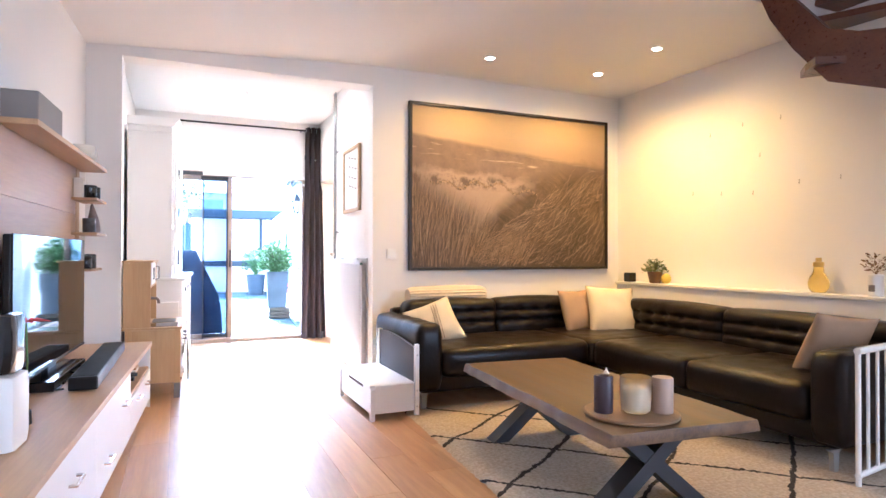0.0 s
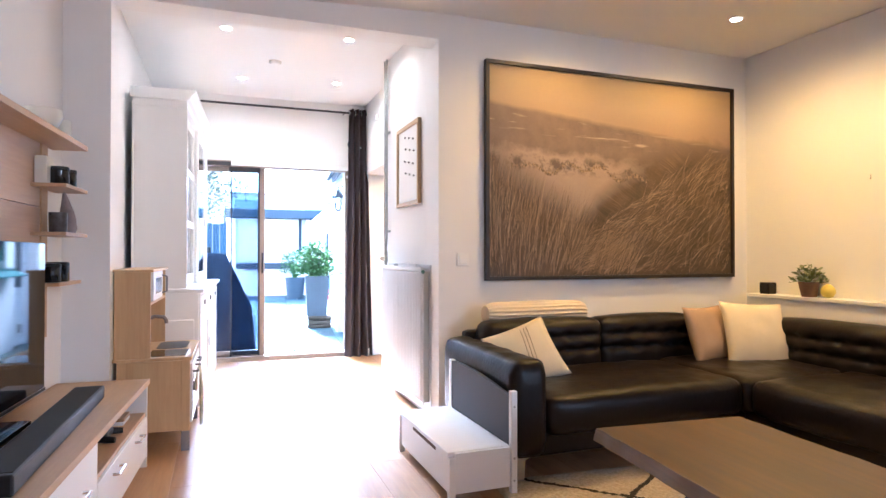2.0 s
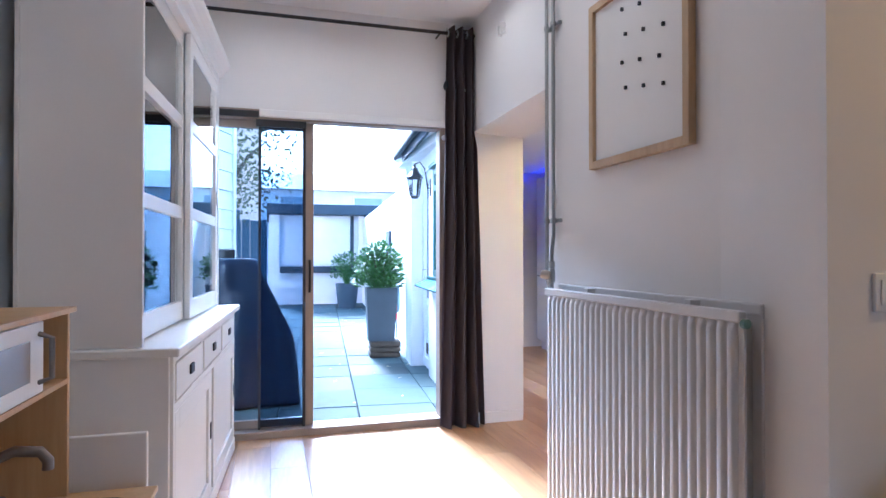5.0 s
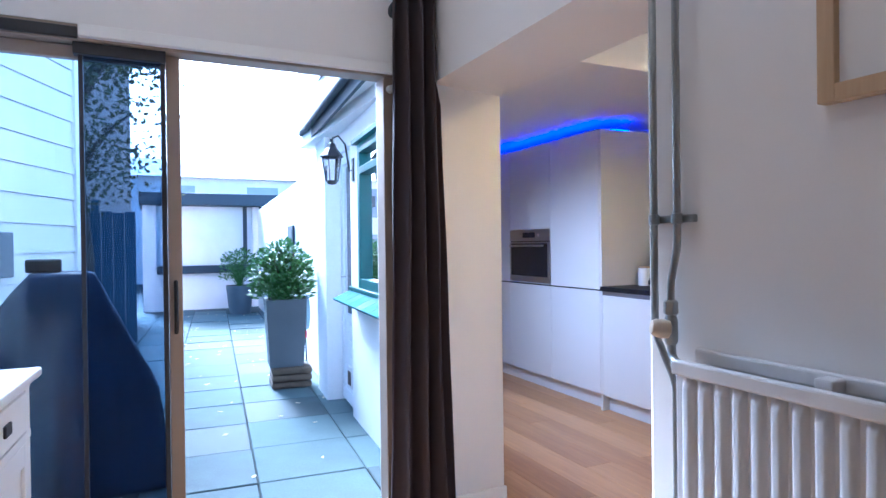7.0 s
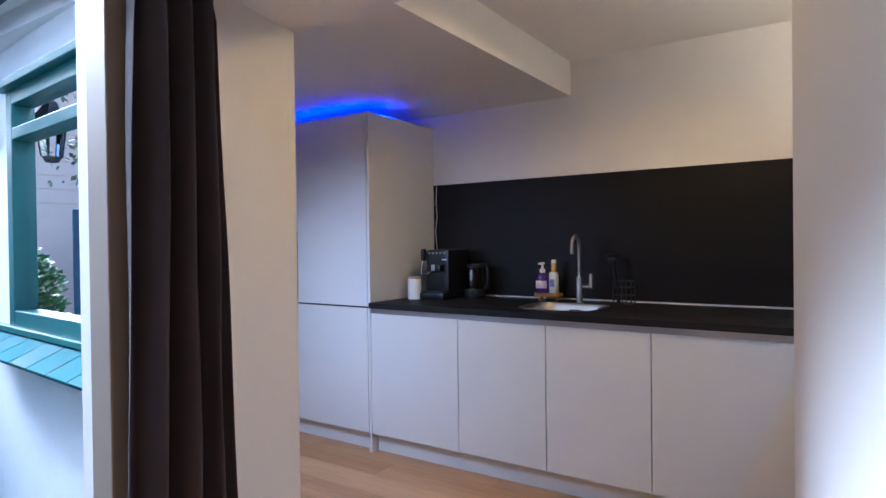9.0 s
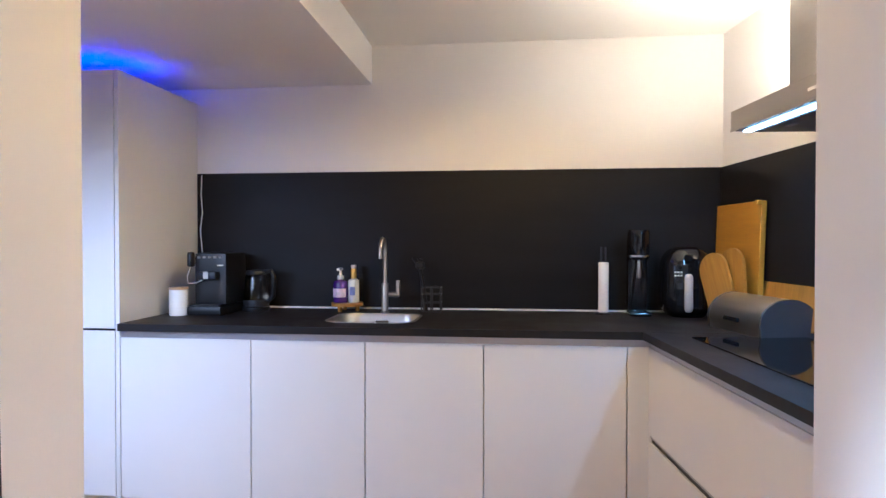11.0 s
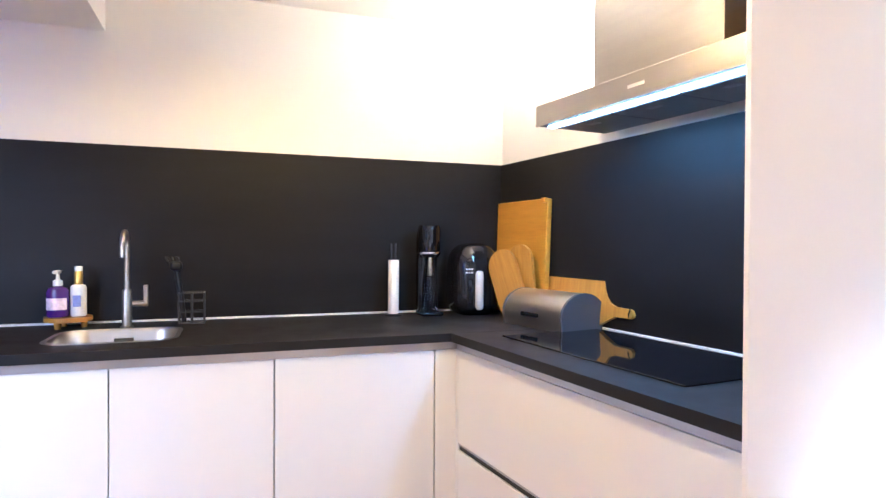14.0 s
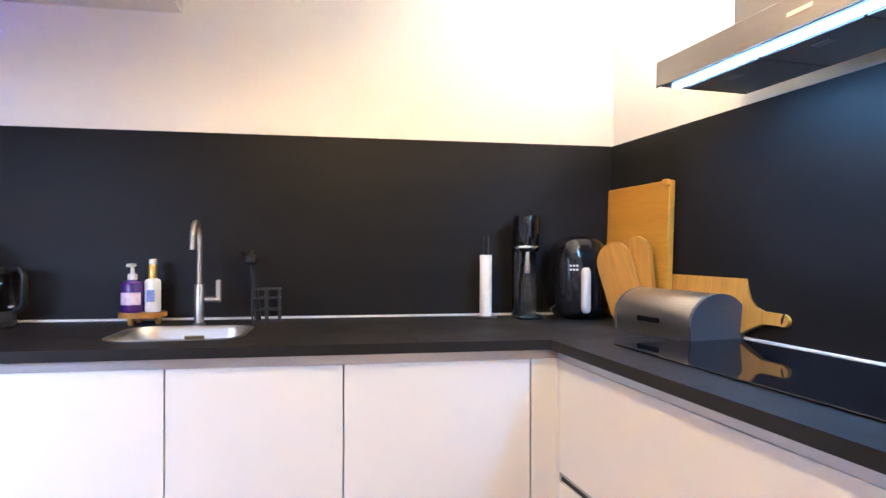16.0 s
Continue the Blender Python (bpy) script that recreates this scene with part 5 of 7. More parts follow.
sw = thing("light_switch", pose(1.478, PW, 1.056), "white square light switch on the wall", "switch")
box("plate", -0.042, 0.042, -0.009, 0, -0.042, 0.042, WHITE_PAINT, sw, 0.003)
box("rocker", -0.028, 0.028, -0.013, -0.0095, -0.028, 0.028, WHITE_PAINT, sw, 0.002)

# ---- rug ----
m_rug, tr_, br_ = shader("berber_rug")
rv = coords(tr_, (1, 1, 1))
rc = tr_.nodes.new("ShaderNodeTexCoord")
rs = tr_.nodes.new("ShaderNodeSeparateXYZ")
tr_.links.new(rc.outputs["Object"], rs.inputs[0])
rw1 = maths(tr_, "MULTIPLY", maths(tr_, "SUBTRACT", noise_tex(tr_, rv, 3.0, 2), 0.5), 0.16)
rw2 = maths(tr_, "MULTIPLY", maths(tr_, "SUBTRACT", noise_tex(tr_, rv, 45, 2), 0.5), 0.06)
u_ = maths(tr_, "DIVIDE", rs.outputs[0], 0.86)
v_ = maths(tr_, "DIVIDE", rs.outputs[1], 0.72)
lines = None
for op in ("ADD", "SUBTRACT"):
    k = maths(tr_, "ADD", maths(tr_, op, u_, v_), maths(tr_, "ADD", rw1, rw2))
    k = maths(tr_, "ABSOLUTE", maths(tr_, "SUBTRACT", maths(tr_, "FRACT", maths(tr_, "ADD", k, 20.37)), 0.5))
    k = maths(tr_, "LESS_THAN", k, 0.021)
    lines = k if lines is None else maths(tr_, "MAXIMUM", lines, k)
wool = ramp(tr_, noise_tex(tr_, rv, 60, 4), [(0.3, (0.38, 0.31, 0.22)), (0.7, (0.58, 0.49, 0.37))])
tr_.links.new(mixed(tr_, lines, wool, (0.022, 0.018, 0.018)), br_.inputs["Base Color"])
br_.inputs["Roughness"].default_value = 0.95
relief(tr_, br_, noise_tex(tr_, rv, 160, 3), 0.9, 0.006)
rug = thing("rug", pose(1.235, 4.02, 0.0, 0, 0, -4.3), "thick cream wool rug with dark diamond lines", "rug")
bm = bmesh.new()
NXr, NYr, WR, LR = 120, 150, 2.0, 3.0
rg = random.Random(9)
top = [[bm.verts.new((WR * i / NXr + (rg.uniform(-0.006, 0.006) if i in (0, NXr) else 0), -LR * j / NYr, 0.003 if i in (0, NXr) or j in (0, NYr) else 0.013 + 0.006 * noise.noise(Vector((i * 0.9, j * 0.9, 0))))) for j in range(NYr + 1)] for i in range(NXr + 1)]
for i in range(NXr):
    for j in range(NYr):
        bm.faces.new((top[i][j + 1], top[i + 1][j + 1], top[i + 1][j], top[i][j]))
bm_box(bm, 0.01, WR - 0.01, -LR + 0.01, -0.01, 0.0005, 0.003)
part("pile", bm, m_rug, rug, smooth="all")

# ---- coffee table with tray and candles ----
tab = thing("coffee_table", pose(1.665, 2.632, 0.018, 0, 0, -5.4), "grey-brown oak coffee table with live edge and crossed steel legs", "table")
TZ = 0.392


def live(p):
    k = 0.012 * noise.noise(Vector((p.x * 0.5, p.y * 3.0, 3))) + 0.006 * noise.noise(Vector((p.x, p.y * 11, 7)))
    s = 1 + k / 0.34 if abs(p.x) > 0.2 else 1
    lean = -0.012 * (p.z / 0.04) * (1 if p.x > 0 else -1) if abs(p.x) > 0.3 else 0
    return (p.x * s - lean * -1, p.y, p.z)


bm = bmesh.new()
bm_soft(bm, 0.68, 1.49, 0.05, 0.006, (10, 60, 3), 0, live, (0, 0, TZ - 0.025))
part("tabletop", bm, TABLEWOOD, tab, smooth=True)
for y in (-0.50, 0.50):
    for s in (-1, 1):
        bm = bmesh.new()
        a = Vector((s * 0.23, y, 0.0))
        b = Vector((-s * 0.17, y, TZ - 0.052))
        d = (b - a).normalized()
        n_ = Vector((d.z, 0, -d.x))
        w = 0.045
        off = Vector((0, 0.004 * s, 0))
        quad = [(a.x - w, 0.0), (a.x + w, 0.0), (b.x + w, b.z), (b.x - w, b.z)]
        bm_prism(bm, quad, y - 0.05 + 0.002 * s, y + 0.05 + 0.002 * s)
        bmesh.ops.transform(bm, matrix=Matrix(((1, 0, 0, 0), (0, 0, 1, 0), (0, 1, 0, 0), (0, 0, 0, 1))), verts=bm.verts)
        bmesh.ops.recalc_face_normals(bm, faces=bm.faces)
        part("leg", bm, BLACK_STEEL, tab)
    box("mounting_plate", -0.25, 0.25, y - 0.045, y + 0.045, TZ - 0.0565, TZ - 0.051, BLACK_STEEL, tab)
TOPZ = 0.018 + TZ
tray = thing("round_tray", pose(1.515, 2.11, TOPZ + 0.0005), "round light wooden tray on the coffee table", "tray")
lathe("disc", [(0.17, 0.0), (0.185, 0.004), (0.187, 0.012), (0.182, 0.016), (0.0, 0.016)], (0, 0, 0), ACACIA_DARK, tray, seg=48)
CZ = TOPZ + 0.0168
c1 = thing("pillar_candle", pose(1.40, 2.14, CZ), "dark aubergine pillar candle on the tray", "candle")
lathe("wax", [(0.036, 0), (0.037, 0.003), (0.037, 0.142), (0.034, 0.146), (0.022, 0.144), (0.018, 0.13), (0.0, 0.128)], (0, 0, 0), WAX_DARK, c1)
c2 = thing("candle_jar", pose(1.515, 2.085, CZ), "glass candle jar with cream wax on the tray", "candle")
lathe("jar", [(0.0, 0.002), (0.045, 0.002), (0.056, 0.012), (0.06, 0.05), (0.06, 0.135), (0.058, 0.142), (0.056, 0.135), (0.056, 0.05), (0.052, 0.014), (0.0, 0.008)], (0, 0, 0), JAR_GLASS, c2)
lathe("wax", [(0.0, 0.0095), (0.05, 0.015), (0.055, 0.05), (0.055, 0.098), (0.0, 0.096)], (0, 0, 0), WAX_WHITE, c2)
tube("wick", [(0, 0, 0.096), (0.002, 0, 0.112)], 0.0025, BLACK_PLASTIC, c2, seg=6)
c3 = thing("pillar_candle", pose(1.615, 2.045, CZ), "taupe pillar candle on the tray", "candle")
lathe("wax", [(0.041, 0), (0.042, 0.003), (0.042, 0.135), (0.039, 0.139), (0.026, 0.137), (0.0, 0.125)], (0, 0, 0), WAX_TAUPE, c3)
c4 = thing("pointed_candle", pose(1.455, 2.19, CZ), "slender white cone candle on the tray", "candle")
lathe("wax", [(0.02, 0), (0.02, 0.12), (0.012, 0.14), (0.0, 0.165)], (0, 0, 0), WAX_WHITE, c4)

# ---- child's bench beside the sofa ----
ben = thing("storage_bench", pose(0, 0, 0), "low white wooden storage bench with a grey back", "bench")
box("seat", 0.955, 1.255, 3.85, 4.60, 0.205, 0.225, WHITE_PAINT, ben, 0.003)
box("front_panel", 0.962, 0.978, 3.87, 4.58, 0.045, 0.204, WHITE_PAINT, ben, 0.002)
box("grip", 0.9585, 0.9615, 4.02, 4.36, 0.185, 0.2, GROUT, ben, 0.0005, "dark grip slot")
box("side_panel", 0.985, 1.25, 3.835, 3.85, 0.045, 0.222, WHITE_PAINT, ben, 0.002)
box("side_panel", 0.985, 1.25, 4.60, 4.615, 0.045, 0.222, WHITE_PAINT, ben, 0.002)
for x, y, z in ((0.957, 3.832, 0.204), (0.957, 4.59, 0.204), (1.256, 3.832, 0.47), (1.256, 4.59, 0.49)):
    box("post", x, x + 0.03, y, y + 0.03, 0, z, WHITE_PAINT, ben, 0.004)
bm = bmesh.new()
bm_prism(bm, [(3.862, 0.2)] + [(3.862 + 0.728 * i / 12, 0.425 + 0.062 * math.sin(math.pi * (0.12 + 0.88 * i / 12) * 0.62)) for i in range(13)] + [(4.59, 0.2)], 1.262, 1.28)
bmesh.ops.transform(bm, matrix=Matrix(((0, 0, 1, 0), (1, 0, 0, 0), (0, 1, 0, 0), (0, 0, 0, 1))), verts=bm.verts)
bmesh.ops.recalc_face_normals(bm, faces=bm.faces)
part("backrest", bm, GREYFELT, ben, "dark grey padded back")
for y, z in ((3.847, 0.17), (3.847, 0.07), (3.847, 0.40)):
    cyl("bolt", 0.005, 0.005, 0, 0.004, (1.27, y - 0.014, z), LEG_METAL, ben, seg=10, m=Matrix.Rotation(radians(90), 4, "X"))

# ---- white guard rail at the room's edge ----
gate = thing("guard_rail", pose(2.64, 1.92, 0, 0, 0, 12), "white metal safety gate beside the sofa", "gate")
tube("top_bar", [(0, 0, 0.62), (0.8, -0.05, 0.62)], 0.016, WHITE_PAINT, gate)
tube("bottom_bar", [(0, 0, 0.06), (0.8, -0.05, 0.06)], 0.014, WHITE_PAINT, gate)
for i in range(9):
    tube("bar", [(0.01 + 0.095 * i, -0.006 * i, 0.0 if i in (0, 8) else 0.06), (0.01 + 0.095 * i, -0.006 * i, 0.62)], 0.012 if i in (0, 8) else 0.008, WHITE_PAINT, gate)

# ---- dark wooden stair overhead ----
stair = thing("stair", pose(0, 0, 0), "dark stained open wooden winding stair", "stair")
bm = bmesh.new()
SP = [(3.9, 1.2, 1.72), (3.62, 1.75, 1.82), (3.36, 2.15, 1.94), (3.20, 2.40, 2.03), (3.14, 2.56, 2.25), (3.10, 2.68, 2.46), (3.06, 2.76, 2.70), (2.9, 2.77, 3.1)]
prev = None
for i, (x, y, z) in enumerate(SP):
    v = [bm.verts.new((x + dx, y, z + dz)) for dx, dz in ((-0.022, 0), (0.022, 0), (0.022, 0.30), (-0.022, 0.30))]
    if prev:
        for k in range(4):
            bm.faces.new((prev[k], prev[(k + 1) % 4], v[(k + 1) % 4], v[k]))
    else:
        bm.faces.new(v[::-1])
    prev = v
bm.faces.new(prev)
bmesh.ops.recalc_face_normals(bm, faces=bm.faces)
part("stringer", bm, DARKWOOD, stair, smooth=True)
for i in range(7):
    a0, a1 = radians(150 - 16 * i), radians(150 - 16 * (i + 1) - 4)
    z = 2.12 + 0.185 * i
    cx, cy = 3.8, 2.0
    o = [(cx - 0.02, cy - 0.02)] + [(cx + 0.82 * math.cos(q), cy + 0.82 * math.sin(q)) for q in (a0, (a0 + a1) / 2, a1)]
    bm = bmesh.new()
    bm_prism(bm, o[::-1], z, z + 0.04)
    bmesh.ops.recalc_face_normals(bm, faces=bm.faces)
    part("tread", bm, DARKWOOD, stair)

# ---- television wall ----
LW = pose(-0.735, PW, 0, 0, 0, -3.7)


def on_wall(x, y, z, rz=0.0):
    return LW @ pose(x, y, z, 0, 0, rz)


unit = thing("tv_unit", on_wall(0, 0, 0), "long low television unit with oak top and white fronts", "tv unit")
box("top", 0.006, 0.43, -2.95, -0.09, 0.419, 0.447, OAK, unit, 0.002)
box("side_panel", 0.01, 0.42, -0.115, -0.095, 0.0, 0.4185, WHITE_PAINT, unit, 0.001)
box("side_panel", 0.01, 0.42, -2.945, -2.925, 0.0, 0.4185, WHITE_PAINT, unit, 0.001)
box("back_panel", 0.01, 0.02, -2.925, -0.115, 0.05, 0.4185, WHITE_PAINT, unit)
box("bottom_panel", 0.02, 0.41, -2.925, -0.115, 0.05, 0.068, WHITE_PAINT, unit)
box("plinth", 0.05, 0.37, -2.9, -0.13, 0.0, 0.0495, WHITE_PAINT, unit)
box("shelf", 0.02, 0.412, -1.06, -0.116, 0.262, 0.28, OAK, unit, 0.001)
box("divider", 0.02, 0.414, -1.08, -1.062, 0.069, 0.418, WHITE_PAINT, unit)
f1 = box("drawer_front", 0.404, 0.422, -1.058, -0.118, 0.06, 0.258, WHITE_PAINT, unit, 0.002)
f2 = box("door", 0.404, 0.422, -2.0, -1.064, 0.06, 0.415, WHITE_PAINT, unit, 0.002)
f3 = box("door", 0.404, 0.422, -2.92, -2.004, 0.06, 0.415, WHITE_PAINT, unit, 0.002)
for f, y, z in ((f1, -0.36, 0.215), (f1, -0.78, 0.215), (f2, -1.30, 0.30), (f2, -1.78, 0.17), (f3, -2.4, 0.30)):
    tube("handle", [(0.4225, y - 0.055, z), (0.445, y - 0.055, z), (0.445, y + 0.055, z), (0.4225, y + 0.055, z)], 0.0055, CHROME, f, "short bar handle")

tv = thing("television", on_wall(0, 0, 0.447), "flat black television standing on the oak unit", "television")
box("back", 0.075, 0.105, -1.90, -0.60, 0.085, 0.685, BLACK_PLASTIC, tv, 0.006)
box("screen", 0.1055, 0.112, -1.90, -0.60, 0.083, 0.687, SCREEN, tv, 0.002)
box("bezel", 0.1125, 0.116, -1.90, -0.60, 0.072, 0.0835, BLACK_PLASTIC, tv, 0.001)
box("neck", 0.07, 0.10, -1.33, -1.17, 0.012, 0.12, BLACK_PLASTIC, tv, 0.004)
box("foot", 0.03, 0.20, -1.48, -1.02, 0.0, 0.0115, GLOSS_BLACK, tv, 0.003)
sbr = thing("soundbar", on_wall(0.285, -1.09, 0.447, 2.5), "long black soundbar on the oak unit", "soundbar")
box("body", -0.058, 0.058, -0.575, 0.575, 0.004, 0.062, BLACK_PLASTIC, sbr, 0.007)
box("end_cap", -0.054, 0.054, 0.5755, 0.579, 0.008, 0.058, GLOSS_BLACK, sbr, 0.001)
for y in (-0.5, 0.5):
    box("foot", -0.04, 0.04, y - 0.02, y + 0.02, 0, 0.0038, BLACK_PLASTIC, sbr)
box("top_grille", -0.05, 0.05, -0.55, 0.55, 0.0622, 0.0635, plain("speaker_cloth", (0.02, 0.02, 0.022), 0.9, var=0.3, fine=400, bump=0.4), sbr)
mp_ = thing("media_box", on_wall(0.165, -1.32, 0.447, 0), "flat black set-top box on the oak unit", "media box")
box("body", -0.075, 0.03, -0.32, 0.32, 0.004, 0.045, GLOSS_BLACK, mp_, 0.004)
box("base", -0.07, 0.025, -0.31, 0.31, 0, 0.0038, BLACK_PLASTIC, mp_)
cb = thing("cables", on_wall(0, 0, 0.447), "loose black cables on the oak unit", "cable")
for k, (y0, y1) in enumerate(((-0.98, -1.02), (-1.28, -1.2), (-1.5, -1.62))):
    tube("cable", [(0.12, y0, 0.005), (0.16 + 0.02 * k, (y0 + y1) / 2 + 0.03, 0.005), (0.20, y1, 0.005), (0.226, y1 + 0.01, 0.006)], 0.004, BLACK_PLASTIC, cb, seg=6)
rem = thing("game_controller", on_wall(0.30, -0.55, 0.2805), "black controller lying in the open shelf", "controller")
bm = bmesh.new()
bm_soft(bm, 0.10, 0.15, 0.045, 0.02, (6, 8, 4), at=(0, 0, 0.0225))
part("body", bm, BLACK_PLASTIC, rem, smooth=True)
for sy in (-1, 1):
    tube("grip", [(0.01, sy * 0.05, 0.02), (0.05, sy * 0.07, 0.015), (0.085, sy * 0.075, 0.013)], [0.018, 0.015, 0.012], BLACK_PLASTIC, rem)
bx = thing("small_black_box", on_wall(0.34, -0.93, 0.2805), "small black cube in the open shelf", "box")
box("body", -0.03, 0.03, -0.03, 0.03, 0, 0.06, BLACK_PLASTIC, bx, 0.004)
bkq = thing("game_cases", on_wall(0.28, -0.28, 0.2805), "low stack of pale game cases in the open shelf", "game case")
for i in range(2):
    box("case", -0.08, 0.08, -0.07 + 0.01 * i, 0.07 + 0.01 * i, 0.015 * i + 0.0005 * i, 0.0148 + 0.0155 * i, OAK if i else LABEL_WHITE, bkq, 0.002)

pan = thing("oak_wall_panel", on_wall(0, 0, 0), "oak veneered wall panel behind the television", "panel")
for z0, z1 in ((0.46, 1.0), (1.003, 1.30), (1.303, 1.592)):
    box("board", 0.001, 0.016, -2.6, -0.36, z0, z1, OAK_PANEL, pan, 0.0015)
sh = thing("wall_shelf", on_wall(0, 0, 1.595), "long oak wall shelf above the television", "shelf", "wall shelves")
box("board", 0.001, 0.155, -1.75, -0.15, 0, 0.025, OAK, sh, 0.0015)
for z, d in ((1.385, 0.155), (1.17, 0.155), (0.945, 0.13)):
    sh = thing("wall_shelf", on_wall(0, 0, z), "small oak wall shelf beside the television", "shelf", "wall shelves")
    box("board", 0.017, d, -0.48, -0.15, 0, 0.016, OAK, sh, 0.0015)
upr = thing("shelf_upright", on_wall(0, 0, 0), "upright oak board carrying the small shelves", "shelf")
box("board", 0.001, 0.0165, -0.34, -0.26, 0.70, 1.594, OAK, upr, 0.001)
gb = thing("grey_storage_box", on_wall(0.08, -1.52, 1.6205), "grey card storage box on the shelf", "box")
box("body", -0.07, 0.07, -0.2, 0.2, 0, 0.125, GREYCARD, gb, 0.004)
pf = thing("small_glass_frame", on_wall(0.085, -1.16, 1.6205, 8), "small clear glass photo frame on the shelf", "frame")
box("glass", -0.003, 0.003, -0.07, 0.07, 0.012, 0.16, PANE, pf, 0.001)
box("base", -0.02, 0.02, -0.075, 0.075, 0, 0.0115, LABEL_WHITE, pf, 0.002)
box("clip", -0.012, 0.012, -0.03, 0.03, 0.1605, 0.172, BLACK_PLASTIC, pf, 0.002)
bw = thing("glass_bowl", on_wall(0.085, -0.55, 1.6205), "milky round glass bowl on the shelf", "bowl")
lathe("bowl", [(0.0, 0.001), (0.03, 0.001), (0.06, 0.02), (0.075, 0.055), (0.072, 0.085), (0.068, 0.085), (0.07, 0.055), (0.055, 0.024), (0.0, 0.008)], (0, 0, 0), JAR_GLASS, bw)
tl = thing("glass_tealight_holder", on_wall(0.09, -0.30, 1.6205), "milky glass tea light holder on the shelf", "candle holder")
lathe("glass", [(0.0, 0.001), (0.032, 0.001), (0.034, 0.09), (0.031, 0.09), (0.029, 0.01), (0.0, 0.008)], (0, 0, 0), JAR_GLASS, tl)
for y in (-0.37, -0.26):
    cj = thing("black_candle_jar", on_wall(0.095, y, 1.4015), "black glass candle jar with lid", "candle")
    lathe("jar", [(0.038, 0), (0.041, 0.004), (0.041, 0.068), (0.039, 0.07)], (0, 0, 0), GLOSS_BLACK, cj)
    lathe("lid", [(0.0415, 0.0705), (0.042, 0.073), (0.04, 0.084), (0.0, 0.086)], (0, 0, 0), BLACK_PLASTIC, cj)
mug = thing("dark_mug", on_wall(0.095, -0.38, 1.1865), "dark patterned ceramic mug", "mug")
lathe("cup", [(0.034, 0), (0.036, 0.003), (0.038, 0.09), (0.035, 0.09), (0.033, 0.006), (0.0, 0.006)], (0, 0, 0), plain("dark_mug_glaze", (0.06, 0.055, 0.06), 0.3, var=0.5, scale=40, bump=0.05), mug)
gn = thing("gnome_ornament", on_wall(0.095, -0.25, 1.1865), "grey felt gnome ornament with white beard", "ornament")
bm = bmesh.new()
bm_lathe(bm, [(0.034, 0.0), (0.042, 0.02), (0.038, 0.06), (0.036, 0.075), (0.03, 0.10), (0.02, 0.14), (0.009, 0.18), (0.0, 0.195)], 20)
for v in bm.verts:
    if v.co.z > 0.08:
        v.co.y -= 1.6 * (v.co.z - 0.08) ** 1.6
part("figure", bm, plain("grey_felt", (0.24, 0.20, 0.20), 0.95, var=0.35, scale=14, bump=0.4), gn, smooth=True)
jb = thing("black_lidded_jar", on_wall(0.08, -0.33, 0.9615), "black lidded jar on the lowest shelf", "jar")
lathe("jar", [(0.044, 0), (0.047, 0.004), (0.047, 0.085), (0.043, 0.09), (0.0, 0.092)], (0, 0, 0), GLOSS_BLACK, jb)
jb2 = thing("black_lidded_jar", on_wall(0.085, -0.43, 0.9615), "small black lidded jar on the lowest shelf", "jar")
lathe("jar", [(0.034, 0), (0.037, 0.004), (0.037, 0.065), (0.034, 0.07)], (0, 0, 0), GLOSS_BLACK, jb2)
lathe("lid", [(0.0375, 0.0705), (0.038, 0.074), (0.036, 0.084), (0.0, 0.086)], (0, 0, 0), BLACK_PLASTIC, jb2)
cbk = thing("block_candle", on_wall(0.045, -0.40, 1.4015), "cream block candle behind the black jars", "candle")
bm = bmesh.new()
bm_soft(bm, 0.05, 0.10, 0.125, 0.006, (4, 6, 6), at=(0, 0, 0.0625))
part("wax", bm, WAX_WHITE, cbk, smooth=True)
tube("wick", [(0, 0, 0.125), (0.002, 0, 0.135)], 0.0015, BLACK_PLASTIC, cbk, seg=5)
wsp = thing("white_speaker", on_wall(0.215, -2.47, 0.447), "white box speaker with a gloss black top", "speaker")
bm = bmesh.new()
bm_soft(bm, 0.17, 0.17, 0.235, 0.02, (6, 6, 6), at=(0, 0, 0.1175))
part("body", bm, WHITE_PAINT, wsp, smooth=True)
bm = bmesh.new()
bm_soft(bm, 0.15, 0.15, 0.185, 0.015, (6, 6, 6), at=(0, 0, 0.328))
part("top", bm, GLOSS_BLACK, wsp, "gloss black upper part", smooth=True)
fl = thing("red_flower", on_wall(0.23, -2.18, 0.447), "red artificial flower in a small black holder", "flower")
cyl("holder", 0.02, 0.018, 0, 0.05, (0, 0, 0), BLACK_PLASTIC, fl)
tube("stem", [(0, 0, 0.05), (0.005, 0, 0.22), (0, 0, 0.36)], 0.003, LEAF, fl, seg=6)
for i in range(6):
    bm = bmesh.new()
    a = radians(60 * i)
    o = [(0, 0, 0.36), (0.035 * math.cos(a - 0.35), 0.035 * math.sin(a - 0.35), 0.372 ), (0.075 * math.cos(a), 0.075 * math.sin(a), 0.362), (0.035 * math.cos(a + 0.35), 0.035 * math.sin(a + 0.35), 0.372)]
    lo_ = [bm.verts.new((x, y, z)) for x, y, z in o]
    hi_ = [bm.verts.new((x, y, z + 0.003)) for x, y, z in o]
    bm.faces.new(lo_[::-1]), bm.faces.new(hi_)
    for k in range(4):
        bm.faces.new((lo_[k], lo_[(k + 1) % 4], hi_[(k + 1) % 4], hi_[k]))
    part("petal", bm, RED, fl)


